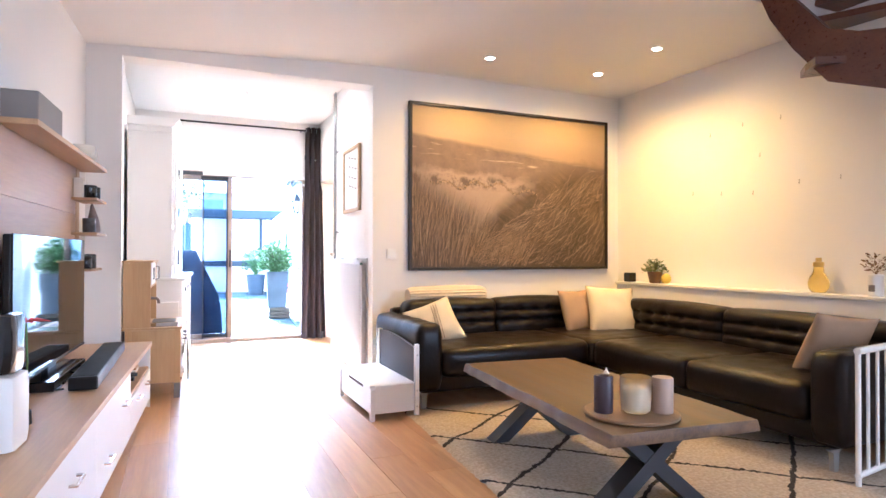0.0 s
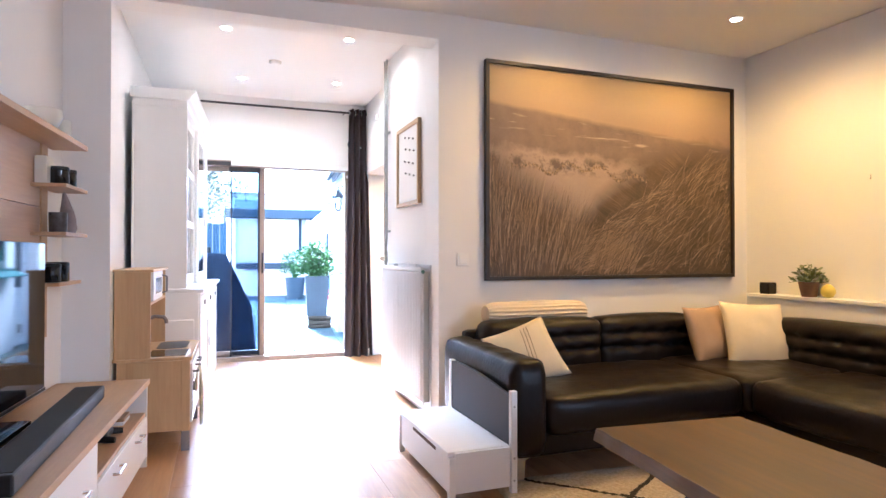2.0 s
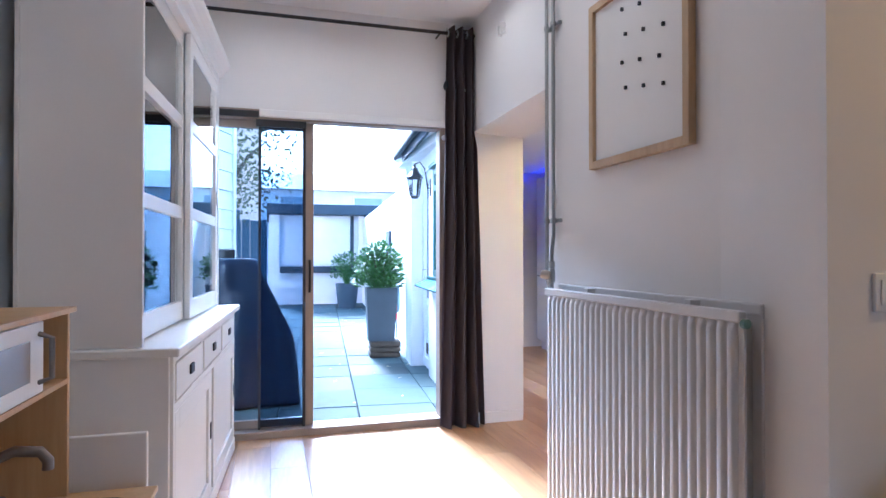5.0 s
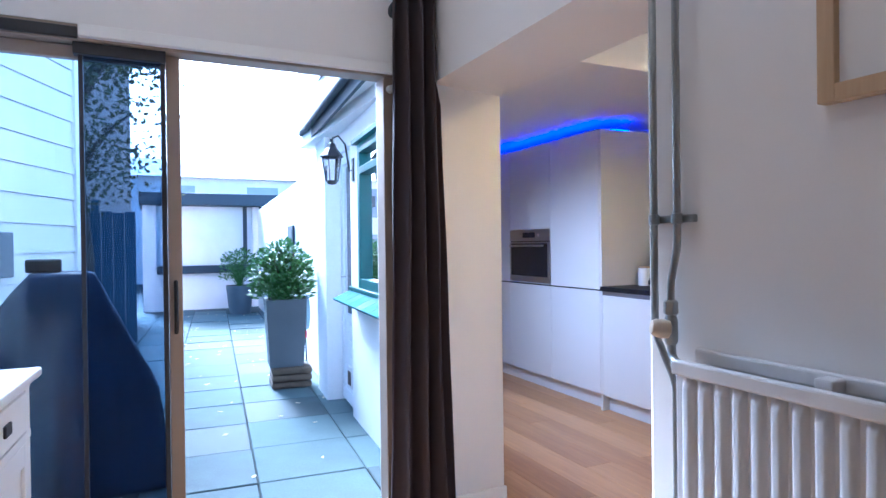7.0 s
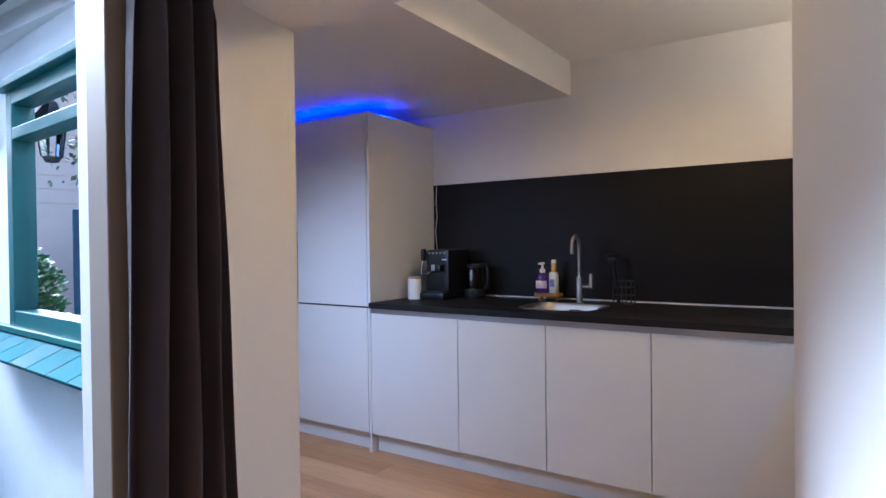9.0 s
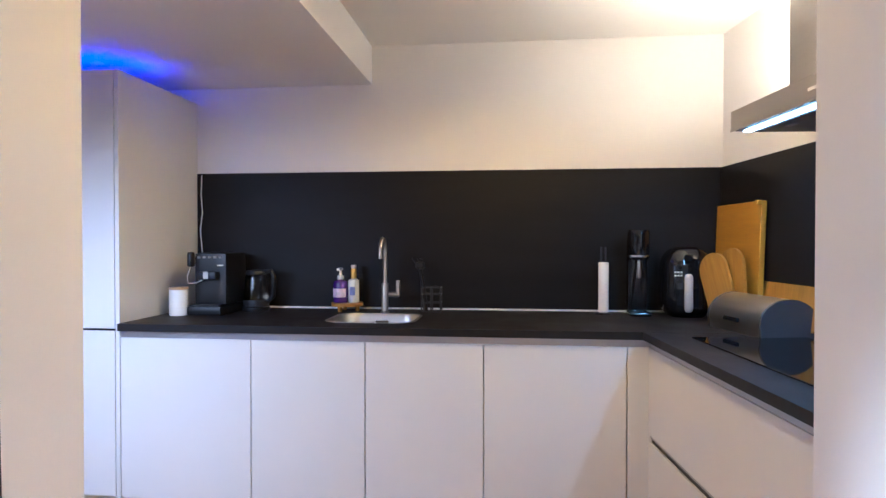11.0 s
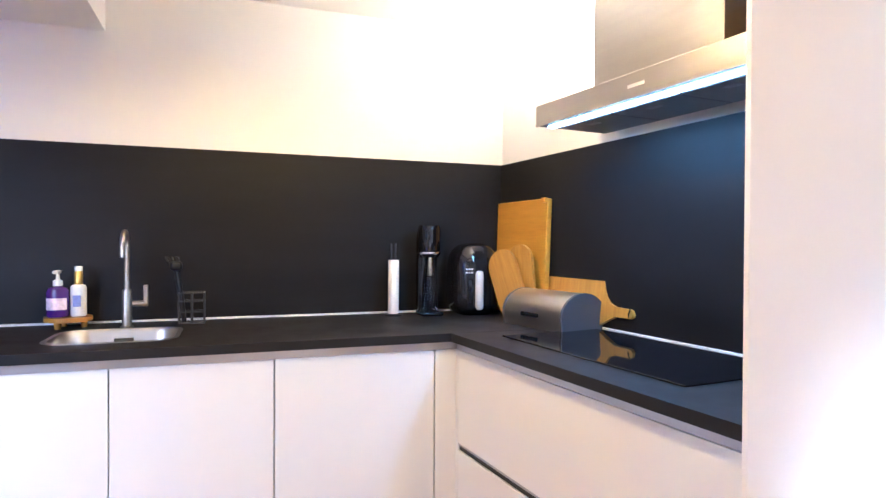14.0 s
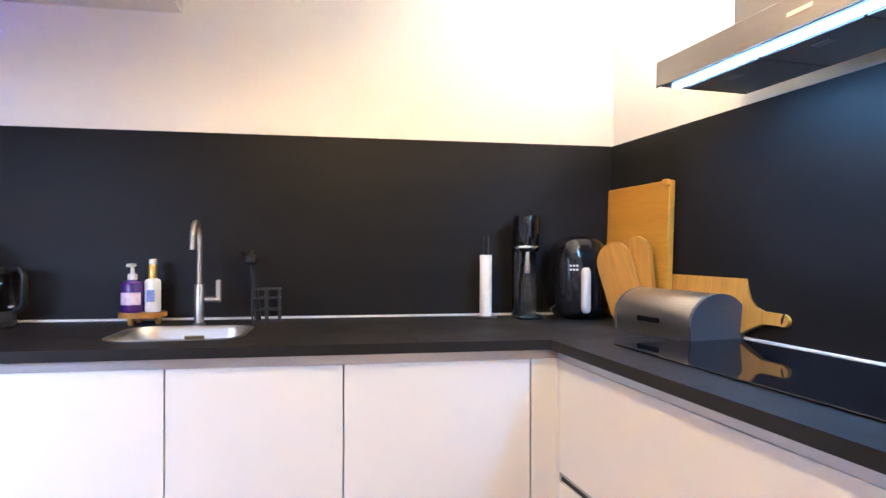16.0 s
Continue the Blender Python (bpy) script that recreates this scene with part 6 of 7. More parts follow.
# ---- recessed ceiling spots ----
def downlight(x, y, z, power, label, colour, angle=165, blend=0.5):
    s = thing("ceiling_spot", pose(x, y, z), label, "ceiling light", "recessed ceiling spots")
    bm = bmesh.new()
    bm_lathe(bm, [(0.046, 0.0), (0.046, -0.004), (0.034, -0.006), (0.032, 0.0)], 28)
    part("ring", bm, WHITE_PAINT, s, smooth=True)
    cyl("bulb", 0.031, 0.031, -0.0035, -0.001, (0, 0, 0), BULB, s, "glowing bulb")
    spot_lamp("spot_lamp", x, y, z - 0.012, power, colour, angle, blend)


for x, y in ((2.107, 4.39), (3.155, 4.375), (3.152, 3.68)):
    downlight(x, y, LIVING_CEIL, LIVING_SPOT, "glowing recessed warm spotlight in the living room ceiling", GOLDEN, 160, 1.0)
for x, y in ((0.06, 5.95), (0.93, 5.88), (0.20, 7.18), (1.05, 7.06)):
    downlight(x, y, NICHE_CEIL, NICHE_SPOT, "small recessed spotlight in the ceiling by the garden door", (1.0, 0.80, 0.58))
downlight(2.72, 7.05, KITCHEN_CEIL, KITCHEN_SPOT, "glowing recessed warm spotlight in the kitchen ceiling", WARM)
smoke = thing("smoke_detector", pose(0.45, 6.6, NICHE_CEIL), "flat round white smoke detector on the ceiling", "smoke detector")
lathe("body", [(0.0, -0.028), (0.04, -0.027), (0.05, -0.015), (0.052, -0.001)], (0, 0, 0), WHITE_PAINT, smoke)


# ---- niche: display cabinet ----
HU = pose(-0.10, 6.025, 0, 0, 0, -3.4)          # front left foot of the base; local x runs back to the wall as negative
LH = 1.66
hut = thing("display_cabinet", HU, "tall white painted display cabinet with sliding glass doors", "cabinet")
box("side_panel", -0.45, -0.02, 0.0, 0.02, 0.03, 0.815, WHITE_PAINT, hut, 0.002)
box("side_panel", -0.45, -0.02, LH - 0.02, LH, 0.03, 0.815, WHITE_PAINT, hut, 0.002)
box("back_panel", -0.455, -0.445, 0.0, LH, 0.03, 2.16, WHITE_PAINT, hut)
box("plinth", -0.44, -0.008, 0.004, LH - 0.004, 0.0, 0.075, WHITE_PAINT, hut, 0.004)
box("foot", -0.05, 0.008, -0.008, 0.03, 0.0, 0.08, WHITE_PAINT, hut, 0.004)
box("counter", -0.46, 0.015, -0.02, LH + 0.02, 0.816, 0.845, WHITE_PAINT, hut, 0.006)
for i in range(3):
    y0 = 0.05 + i * (LH - 0.07) / 3
    y1 = y0 + (LH - 0.07) / 3 - 0.05
    d = box("drawer", -0.03, -0.006, y0, y1, 0.665, 0.785, WHITE_PAINT, hut, 0.003)
    box("pull", -0.0055, 0.003, (y0 + y1) / 2 - 0.03, (y0 + y1) / 2 + 0.03, 0.71, 0.745, BLACK_STEEL, d, 0.003, "small dark recessed pull")
    box("rail", -0.03, -0.012, y1 + 0.002, y1 + 0.048, 0.65, 0.80, WHITE_PAINT, hut, 0.002)
box("rail", -0.03, -0.01, 0.02, LH - 0.02, 0.79, 0.8155, WHITE_PAINT, hut, 0.002)
box("rail", -0.03, -0.01, 0.02, LH - 0.02, 0.628, 0.655, WHITE_PAINT, hut, 0.002)
box("stile", -0.03, -0.01, 0.0205, 0.048, 0.076, 0.815, WHITE_PAINT, hut, 0.002)
for i, (y0, y1) in enumerate(((0.05, 0.80), (0.86, LH - 0.03))):
    d = box("sliding_door", -0.034, -0.022, y0, y1, 0.08, 0.627, WHITE_PAINT, hut, 0.002)
    for a0, a1, b0, b1 in ((y0, y0 + 0.07, 0.08, 0.627), (y1 - 0.07, y1, 0.08, 0.627), (y0 + 0.07, y1 - 0.07, 0.08, 0.15), (y0 + 0.07, y1 - 0.07, 0.557, 0.627)):
        box("moulding", -0.0215, -0.010, a0, a1, b0, b1, WHITE_PAINT, d, 0.003)
    box("pull", -0.0095, -0.006, y1 - 0.05, y1 - 0.02, 0.33, 0.40, BLACK_STEEL, d, 0.001)
# solid dark strip: the shade between the doors put in as colour
box("shadow_gap", -0.035, -0.03, 0.802, 0.858, 0.08, 0.627, GROUT, hut)
# upper part
UX = -0.10
box("side_panel", -0.45, UX, 0.01, 0.03, 0.846, 2.16, WHITE_PAINT, hut, 0.002)
box("side_panel", -0.45, UX, LH - 0.03, LH - 0.01, 0.846, 2.16, WHITE_PAINT, hut, 0.002)
for z in (1.22, 1.55, 1.86):
    box("shelf", -0.44, UX - 0.05, 0.03, LH - 0.03, z, z + 0.018, WHITE_PAINT, hut)
box("head_rail", -0.45, UX, 0.0, LH, 2.13, 2.18, WHITE_PAINT, hut, 0.003)
bm = bmesh.new()
prof = [(-0.0, 2.18), (0.02, 2.19), (0.028, 2.21), (0.055, 2.235), (0.06, 2.255), (-0.36, 2.255), (-0.36, 2.18)]
bm_prism(bm, [(UX + x, z) for x, z in prof], -0.03, LH + 0.02)
bmesh.ops.transform(bm, matrix=Matrix(((1, 0, 0, 0), (0, 0, 1, 0), (0, 1, 0, 0), (0, 0, 0, 1))), verts=bm.verts)
bmesh.ops.recalc_face_normals(bm, faces=bm.faces)
part("cornice", bm, WHITE_PAINT, hut)
for i, (y0, y1, xo) in enumerate(((0.035, 0.86, -0.03), (0.81, LH - 0.035, 0.0))):
    d = box("glass_door", UX + xo - 0.028, UX + xo - 0.004, y0, y0 + 0.065, 0.852, 2.128, WHITE_PAINT, hut, 0.003)
    box("stile", UX + xo - 0.028, UX + xo - 0.004, y1 - 0.065, y1, 0.852, 2.128, WHITE_PAINT, d, 0.003)
    zs = (0.852, 0.935, 1.30, 1.352, 1.70, 1.752, 2.06, 2.128)
    for b0, b1 in ((zs[0], zs[1]), (zs[2], zs[3]), (zs[4], zs[5]), (zs[6], zs[7])):
        box("rail", UX + xo - 0.026, UX + xo - 0.006, y0 + 0.065, y1 - 0.065, b0, b1, WHITE_PAINT, d, 0.002)
    for b0, b1 in ((zs[1], zs[2]), (zs[3], zs[4]), (zs[5], zs[6])):
        p = box("pane", UX + xo - 0.018, UX + xo - 0.014, y0 + 0.065, y1 - 0.065, b0, b1, PANE, d)
        p.visible_shadow = False
    box("pull", UX + xo - 0.0035, UX + xo + 0.002, (y0 + 0.02) if i == 0 else (y1 - 0.045), (y0 + 0.045) if i == 0 else (y1 - 0.02), 1.42, 1.50, LEG_METAL, d, 0.002)
bt = thing("dark_bag", HU @ pose(-0.28, 0.35, 2.256), "small dark bundle lying on top of the cabinet", "bag")
bm = bmesh.new()
bm_soft(bm, 0.14, 0.24, 0.05, 0.02, (6, 8, 4), 0.005, lambda p: p + Vector((0, 0, 0.006 * noise.noise(p * 14))), (0, 0, 0.025))
part("bundle", bm, GREYCARD, bt, smooth=True)

# ---- niche: toy kitchen ----
toy = thing("toy_kitchen", pose(-0.515, 5.035, 0, 0, 0, -1.5), "birch plywood toy kitchen with oven and sink", "toy kitchen")
TD, TL = 0.385, 0.70
box("side_panel", 0.02, TD, 0.0, 0.018, 0.115, 0.50, BIRCH, toy, 0.0015)
box("side_panel", 0.02, TD, TL - 0.018, TL, 0.115, 0.50, BIRCH, toy, 0.0015)
for x in (0.02, TD - 0.045):
    for y in (0.0005, TL - 0.0185):
        box("leg", x, x + 0.044, y - 0.002, y + 0.02, 0.11, 0.502, BIRCH, toy, 0.0015)
        box("leg_end", x + 0.001, x + 0.043, y - 0.0015, y + 0.0195, 0.0, 0.1095, GREYCARD, toy, 0.002, "grey painted leg end")
box("bottom_panel", 0.02, TD - 0.02, 0.018, TL - 0.018, 0.12, 0.135, BIRCH, toy)
box("back_panel", 0.021, 0.03, 0.018, TL - 0.018, 0.12, 0.98, BIRCH, toy)
cnt = box("worktop", 0.0, TD + 0.01, -0.008, TL + 0.008, 0.503, 0.519, BIRCH, toy, 0.002)
bm = bmesh.new()
bm_prism(bm, rounded(0.085, 0.15, 0.04, 4), 0.5195, 0.5225)
bmesh.ops.transform(bm, matrix=Matrix.Translation((0.255, 0.49, 0)), verts=bm.verts)
bmesh.ops.recalc_face_normals(bm, faces=bm.faces)
part("sink", bm, plain("sink_grey", (0.06, 0.055, 0.052), 0.5), toy, "dark grey toy sink")
box("hob", 0.16, 0.36, 0.05, 0.29, 0.5195, 0.5225, GLOSS_BLACK, toy, 0.001, "black toy hob")
box("side_panel", 0.006, 0.185, 0.0, 0.015, 0.5195, 0.99, BIRCH, toy, 0.0015)
box("side_panel", 0.006, 0.185, TL - 0.015, TL, 0.5195, 0.99, BIRCH, toy, 0.0015)
box("top_panel", 0.0, 0.20, -0.004, TL + 0.004, 0.9905, 1.004, BIRCH, toy, 0.0015)
box("shelf", 0.03, 0.185, 0.015, TL - 0.015, 0.808, 0.821, BIRCH, toy, 0.001)
mw = box("microwave_door", 0.17, 0.188, 0.10, 0.52, 0.824, 0.986, WHITE_PAINT, toy, 0.003, "white microwave door")
box("window", 0.1885, 0.1905, 0.18, 0.44, 0.86, 0.95, plain("toy_window", (0.30, 0.27, 0.25), 0.15), mw, 0.001)
tube("handle", [(0.188, 0.49, 0.85), (0.215, 0.49, 0.86), (0.215, 0.49, 0.95), (0.188, 0.49, 0.96)], 0.006, GREYCARD, mw)
tube("tap", [(0.10, 0.47, 0.5195), (0.10, 0.47, 0.66), (0.115, 0.47, 0.69), (0.15, 0.47, 0.705), (0.20, 0.47, 0.70), (0.215, 0.47, 0.68), (0.215, 0.47, 0.66)], 0.012, plain("toy_tap_grey", (0.22, 0.19, 0.17), 0.45, 0.4), toy, "grey toy tap")
box("tap_base", 0.08, 0.125, 0.44, 0.50, 0.5195, 0.60, plain("toy_tap_base", (0.20, 0.18, 0.17), 0.5, 0.3), toy, 0.006)
od = box("oven_door", TD - 0.008, TD + 0.008, 0.06, 0.36, 0.14, 0.47, WHITE_PAINT, toy, 0.002)
box("window", TD + 0.0082, TD + 0.0105, 0.09, 0.33, 0.18, 0.36, GLOSS_BLACK, od, 0.001)
tube("handle", [(TD + 0.008, 0.10, 0.42), (TD + 0.035, 0.10, 0.42), (TD + 0.035, 0.32, 0.42), (TD + 0.008, 0.32, 0.42)], 0.006, GREYCARD, od)
cd = box("cupboard_door", TD - 0.008, TD + 0.008, 0.38, 0.66, 0.14, 0.47, WHITE_PAINT, toy, 0.002)
tube("handle", [(TD + 0.008, 0.42, 0.43), (TD + 0.03, 0.42, 0.43), (TD + 0.03, 0.52, 0.43), (TD + 0.008, 0.52, 0.43)], 0.006, GREYCARD, cd)
tw = thing("tea_towel", pose(-0.515, 5.035, 0, 0, 0, -1.5), "small patterned tea towel hanging on the toy oven", "towel")
bm = bmesh.new()
rows = []
for i in range(13):
    y = 0.12 + 0.13 * i / 12
    fold = 0.010 * math.sin(i * 1.35)
    col = []
    for x, z in ((TD + 0.018, 0.30), (TD + 0.026, 0.42), (TD + 0.035, 0.4285), (TD + 0.044, 0.42), (TD + 0.048 , 0.30), (TD + 0.052, 0.15), (TD + 0.05, 0.10)):
        col.append(bm.verts.new((x + fold * (1 if z < 0.41 else 0.1), y + 0.02 * (0.42 - z) * math.sin(i), z)))
    rows.append(col)
for a, b in zip(rows, rows[1:]):
    for k in range(6):
        bm.faces.new((a[k], b[k], b[k + 1], a[k + 1]))
bmesh.ops.solidify(bm, geom=bm.faces[:], thickness=0.003)
part("cloth", bm, TOWEL, tw, smooth=True)
wb = thing("white_backboard", pose(-0.5, 5.80, 0.0), "low white board standing between toy kitchen and cabinet", "board")
box("board", 0.02, 0.36, 0.0, 0.018, 0.0, 0.645, WHITE_PAINT, wb, 0.004)

# ---- niche: radiator ----
rad = thing("radiator", pose(0, 0, 0), "white ribbed panel radiator on the wall", "radiator")
R0, R1, RZ0, RZ1, RX = 5.14, 6.19, 0.08, 1.003, 1.258
bm = bmesh.new()
ribs = 28
pts = []
for i in range(ribs):
    p = (R1 - R0 - 0.03) / ribs
    y = R0 + 0.015 + i * p
    pts += [(RX + 0.012, y + 0.10 * p), (RX + 0.001, y + 0.28 * p), (RX, y + 0.40 * p), (RX, y + 0.60 * p), (RX + 0.001, y + 0.72 * p), (RX + 0.012, y + 0.90 * p)]
ring = [[bm.verts.new((x + dx, y, z)) for x, y in pts] for z, dx in ((RZ0 + 0.03, 0.012), (RZ0 + 0.05, 0), (RZ1 - 0.05, 0), (RZ1 - 0.03, 0.012))]
for q0, q1 in zip(ring, ring[1:]):
    for i in range(len(pts) - 1):
        bm.faces.new((q0[i], q1[i], q1[i + 1], q0[i + 1]))
for v in ring[0] + ring[-1]:
    v.co.x = RX + 0.012
part("front_panel", bm, RAD_PAINT, rad, smooth=True)
box("core", RX + 0.0125, RX + 0.022, R0, R1, RZ0, RZ1 - 0.004, RAD_PAINT, rad, 0.003)
box("rear_panel", RX + 0.066, RX + 0.078, R0, R1, RZ0, RZ1 + 0.01, RAD_PAINT, rad, 0.003)
for i in range(60):
    y = R0 + 0.03 + i * (R1 - R0 - 0.06) / 59
    box("fin", RX + 0.023, RX + 0.065, y - 0.0012, y + 0.0012, RZ0 + 0.03, RZ1 - 0.03, LEG_METAL, rad)
box("top_rail", RX - 0.001, RX + 0.02, R0, R1, RZ1 - 0.028, RZ1, RAD_PAINT, rad, 0.004)
box("top_rail", RX + 0.062, RX + 0.080, R0, R1, RZ1 - 0.012, RZ1 + 0.016, RAD_PAINT, rad, 0.004)
cyl("bleed_plug", 0.012, 0.012, 0, 0.012, (RX + 0.012, R0, RZ1 - 0.03), plain("green_plug", (0.10, 0.20, 0.16), 0.4), rad, m=Matrix.Rotation(radians(90), 4, "X"))
for y in (5.35, 5.9):
    box("bracket", RX + 0.03, NX - 0.001, y, y + 0.03, RZ1 - 0.01, RZ1 + 0.012, RAD_PAINT, rad, 0.003)
    box("bracket", RX + 0.03, NX - 0.001, y, y + 0.03, RZ0 + 0.05, RZ0 + 0.1, RAD_PAINT, rad, 0.003)

# heating pipes with bracket and valve
pip = thing("heating_pipes", pose(0, 0, 0), "pair of bare galvanised heating pipes on the wall", "pipe")
YA, YB, XP = 6.29, 6.228, 1.318
tube("pipe", [(XP, YA, NICHE_CEIL - 0.001), (XP, YA, 1.045), (XP, YA - 0.008, 1.025), (XP, YA - 0.048, 0.955), (XP, YA - 0.056, 0.93), (XP, YA - 0.056, 0.001)], 0.0078, GALV, pip, seg=12)
tube("pipe", [(XP, YB, NICHE_CEIL - 0.001), (XP, YB, 1.225), (XP, YB + 0.004, 1.205), (XP, YB + 0.016, 1.155), (XP, YB + 0.018, 1.14), (XP, YB + 0.018, 1.11)], 0.0078, GALV, pip, seg=12)
lathe("union_nut", [(0.013, 1.082), (0.015, 1.085), (0.015, 1.108), (0.011, 1.112)], (XP, YB + 0.018, 0), GALV, pip, seg=6)
lathe("valve_body", [(0.011, 1.02), (0.014, 1.028), (0.014, 1.068), (0.011, 1.081)], (XP, YB + 0.018, 0), GALV, pip, seg=12)
tube("tail_pipe", [(XP, YB + 0.018, 1.022), (XP - 0.002, YB + 0.014, 0.998), (XP - 0.008, YB, 0.988), (XP - 0.022, YB - 0.037, 0.986)], 0.009, GALV, pip, seg=12)
bm = bmesh.new()
bm_lathe(bm, [(0.011, 0.0), (0.018, 0.004), (0.020, 0.017), (0.018, 0.032), (0.014, 0.039), (0.0, 0.040)], 20)
bmesh.ops.transform(bm, matrix=Matrix.Translation((XP - 0.012, YB + 0.008, 1.052)) @ Matrix.Rotation(radians(-80), 4, "Y") @ Matrix.Rotation(radians(-30), 4, "X"), verts=bm.verts)
part("thermostat_knob", bm, plain("aged_white_plastic", (0.55, 0.48, 0.38), 0.4), pip, "aged white valve knob", smooth=True)
for z in (1.28, 2.10):
    box("bracket", XP + 0.011, NX - 0.0005, YB - 0.03, YA + 0.015, z - 0.008, z + 0.008, GALV, pip, 0.003)
    for y in (YA, YB):
        lathe("clamp", [(0.009, -0.011), (0.0112, -0.010), (0.0112, 0.010), (0.009, 0.011)], (XP, y, z), GALV, pip, seg=14)

frm = thing("framed_hook_board", pose(NX - 0.002, 5.39, 1.45), "pine framed white board with tiny hooks", "picture")
FW, FH = 0.55, 0.60
for y0, y1, z0, z1 in ((0, 0.028, 0, FH), (FW - 0.028, FW, 0, FH), (0.028, FW - 0.028, 0, 0.028), (0.028, FW - 0.028, FH - 0.028, FH)):
    box("frame_bar", -0.026, 0, y0, y1, z0, z1, FRAMEWOOD, frm, 0.002)
box("board", -0.012, -0.002, 0.028, FW - 0.028, 0.028, FH - 0.028, PAPER, frm)
for i in range(3):
    for j in range(4):
        box("peg", -0.022, -0.0125, 0.12 + 0.10 * i + 0.02 * (j % 2), 0.128 + 0.10 * i + 0.02 * (j % 2), 0.20 + 0.09 * j + 0.02 * i, 0.212 + 0.09 * j + 0.02 * i, BLACK_STEEL, frm, 0.001)
hk2 = thing("curtain_bracket", pose(LX, 7.2, 2.46), "small white wall bracket", "bracket")
for dy in (0, 0.05):
    box("prong", -0.03, 0, dy, dy + 0.018, -0.03, 0.03, WHITE_PAINT, hk2, 0.002)

# ---- curtain and rod ----
rod = thing("curtain_rod", pose(0, 7.74, 2.60), "thin black curtain rod above the garden door", "curtain rod")
tube("rod", [(-0.52, 0, 0), (1.485, 0, 0)], 0.011, BLACK_STEEL, rod, seg=12)
for x in (-0.4, 1.26):
    tube("bracket", [(x, 0, 0), (x, 0.11, 0.0)], 0.006, BLACK_STEEL, rod)
bm = bmesh.new()
bm_soft(bm, 0.03, 0.03, 0.03, 0.014, (6, 6, 6), at=(1.484, 0, 0))
part("finial", bm, BLACK_STEEL, rod, smooth=True)
cur = thing("curtain", pose(0, 7.74, -0.003), "drawn-back dark brown eyelet curtain reaching the floor", "curtain")
bm = bmesh.new()
cols = []
NC = 110
for i in range(NC + 1):
    u = i / NC
    x = 1.298 + 0.217 * u
    col = []
    for k in range(21):
        z = 2.645 - 2.639 * k / 20
        fl_ = 1 + 0.42 * (k / 20) ** 2
        amp = 0.058 * (0.85 + 0.25 * noise.noise(Vector((u * 5, z * 0.6, 0)))) * (1 if k > 1 else 0.9)
        s = math.sin(u * 2 * math.pi * 3.5 + 0.35 * math.sin(z * 1.7 + u * 7))
        xx = 1.40 + (x - 1.40) * fl_ + 0.008 * noise.noise(Vector((u * 8, z * 1.2, 4)))
        col.append(bm.verts.new((xx if z < 1.9 else min(xx, 1.494), amp * s + 0.012 * noise.noise(Vector((u * 6, z * 2, 9))), z)))
    cols.append(col)
for a, b in zip(cols, cols[1:]):
    for k in range(20):
        bm.faces.new((a[k], b[k], b[k + 1], a[k + 1]))
bmesh.ops.solidify(bm, geom=bm.faces[:], thickness=0.003)
part("cloth", bm, CURTAIN, cur, smooth="all")
for i in range(6):
    u = (i + 0.5) / 6
    bm = bmesh.new()
    bm_lathe(bm, [(0.018, -0.003), (0.025, -0.003), (0.025, 0.003), (0.018, 0.003)], 18)
    bmesh.ops.transform(bm, matrix=Matrix.Translation((1.295 + 0.195 * u, 0, 2.603)) @ Matrix.Rotation(radians(90), 4, "Y"), verts=bm.verts)
    part("eyelet", bm, LEG_METAL, cur, smooth=True)


# ---- patio ----
PZ = -0.06
ground = structure(box("ground", -60, 60, 8.08, 130, PZ - 0.25, PZ - 0.03, SOIL), "earth and paving ground outside the garden door", "ground")
patio = structure(new("patio_paving"), "worn grey concrete paving slabs with fallen leaves", "pavement")
SLAB = 0.60
bm = bmesh.new()
bm_box(bm, 0.004, SLAB - 0.004, 0.004, SLAB - 0.004, -0.045, 0.0, 0.005, 1)
slab_mesh = bpy.data.meshes.new("slab")
bm.to_mesh(slab_mesh)
bm.free()
slab_mesh.materials.append(PAVER)
rp = random.Random(11)
PM = pose(0.80, 8.115, PZ, 0, 0, -4.9)
patio.matrix_basis = PM
for i in range(-3, 3):
    for j in range(0, 19):
        k = new("slab", slab_mesh)
        k.parent = patio
        k.matrix_basis = pose(i * SLAB, j * SLAB, rp.uniform(-0.004, 0.003), rp.uniform(-0.25, 0.25), rp.uniform(-0.25, 0.25), 0)
bm = bmesh.new()
for _ in range(150):
    x, y = rp.uniform(-1.4, 0.9), 0.4 + 9.5 * rp.random() ** 0.8
    a, s = rp.uniform(0, 6.28), rp.uniform(0.015, 0.032)
    z = 0.004
    v = [bm.verts.new((x + s * (math.cos(a) * u - math.sin(a) * w), y + s * (math.sin(a) * u + math.cos(a) * w), z + q * s)) for u, w, q in ((-1, 0, 0.05), (-0.2, 0.5, 0.15), (0.5, 0.35, 0.05), (1, 0, 0.25), (0.4, -0.4, 0.1), (-0.3, -0.5, 0.02))]
    bm.faces.new(v)
lv = part("fallen_leaves", bm, plain("pale_dead_leaf", (0.52, 0.44, 0.30), 0.7, var=0.4, scale=5, bump=0.1), None, m=PM)
tagged(lv, "pale fallen leaves scattered over the paving", "leaves", kind="stuff")

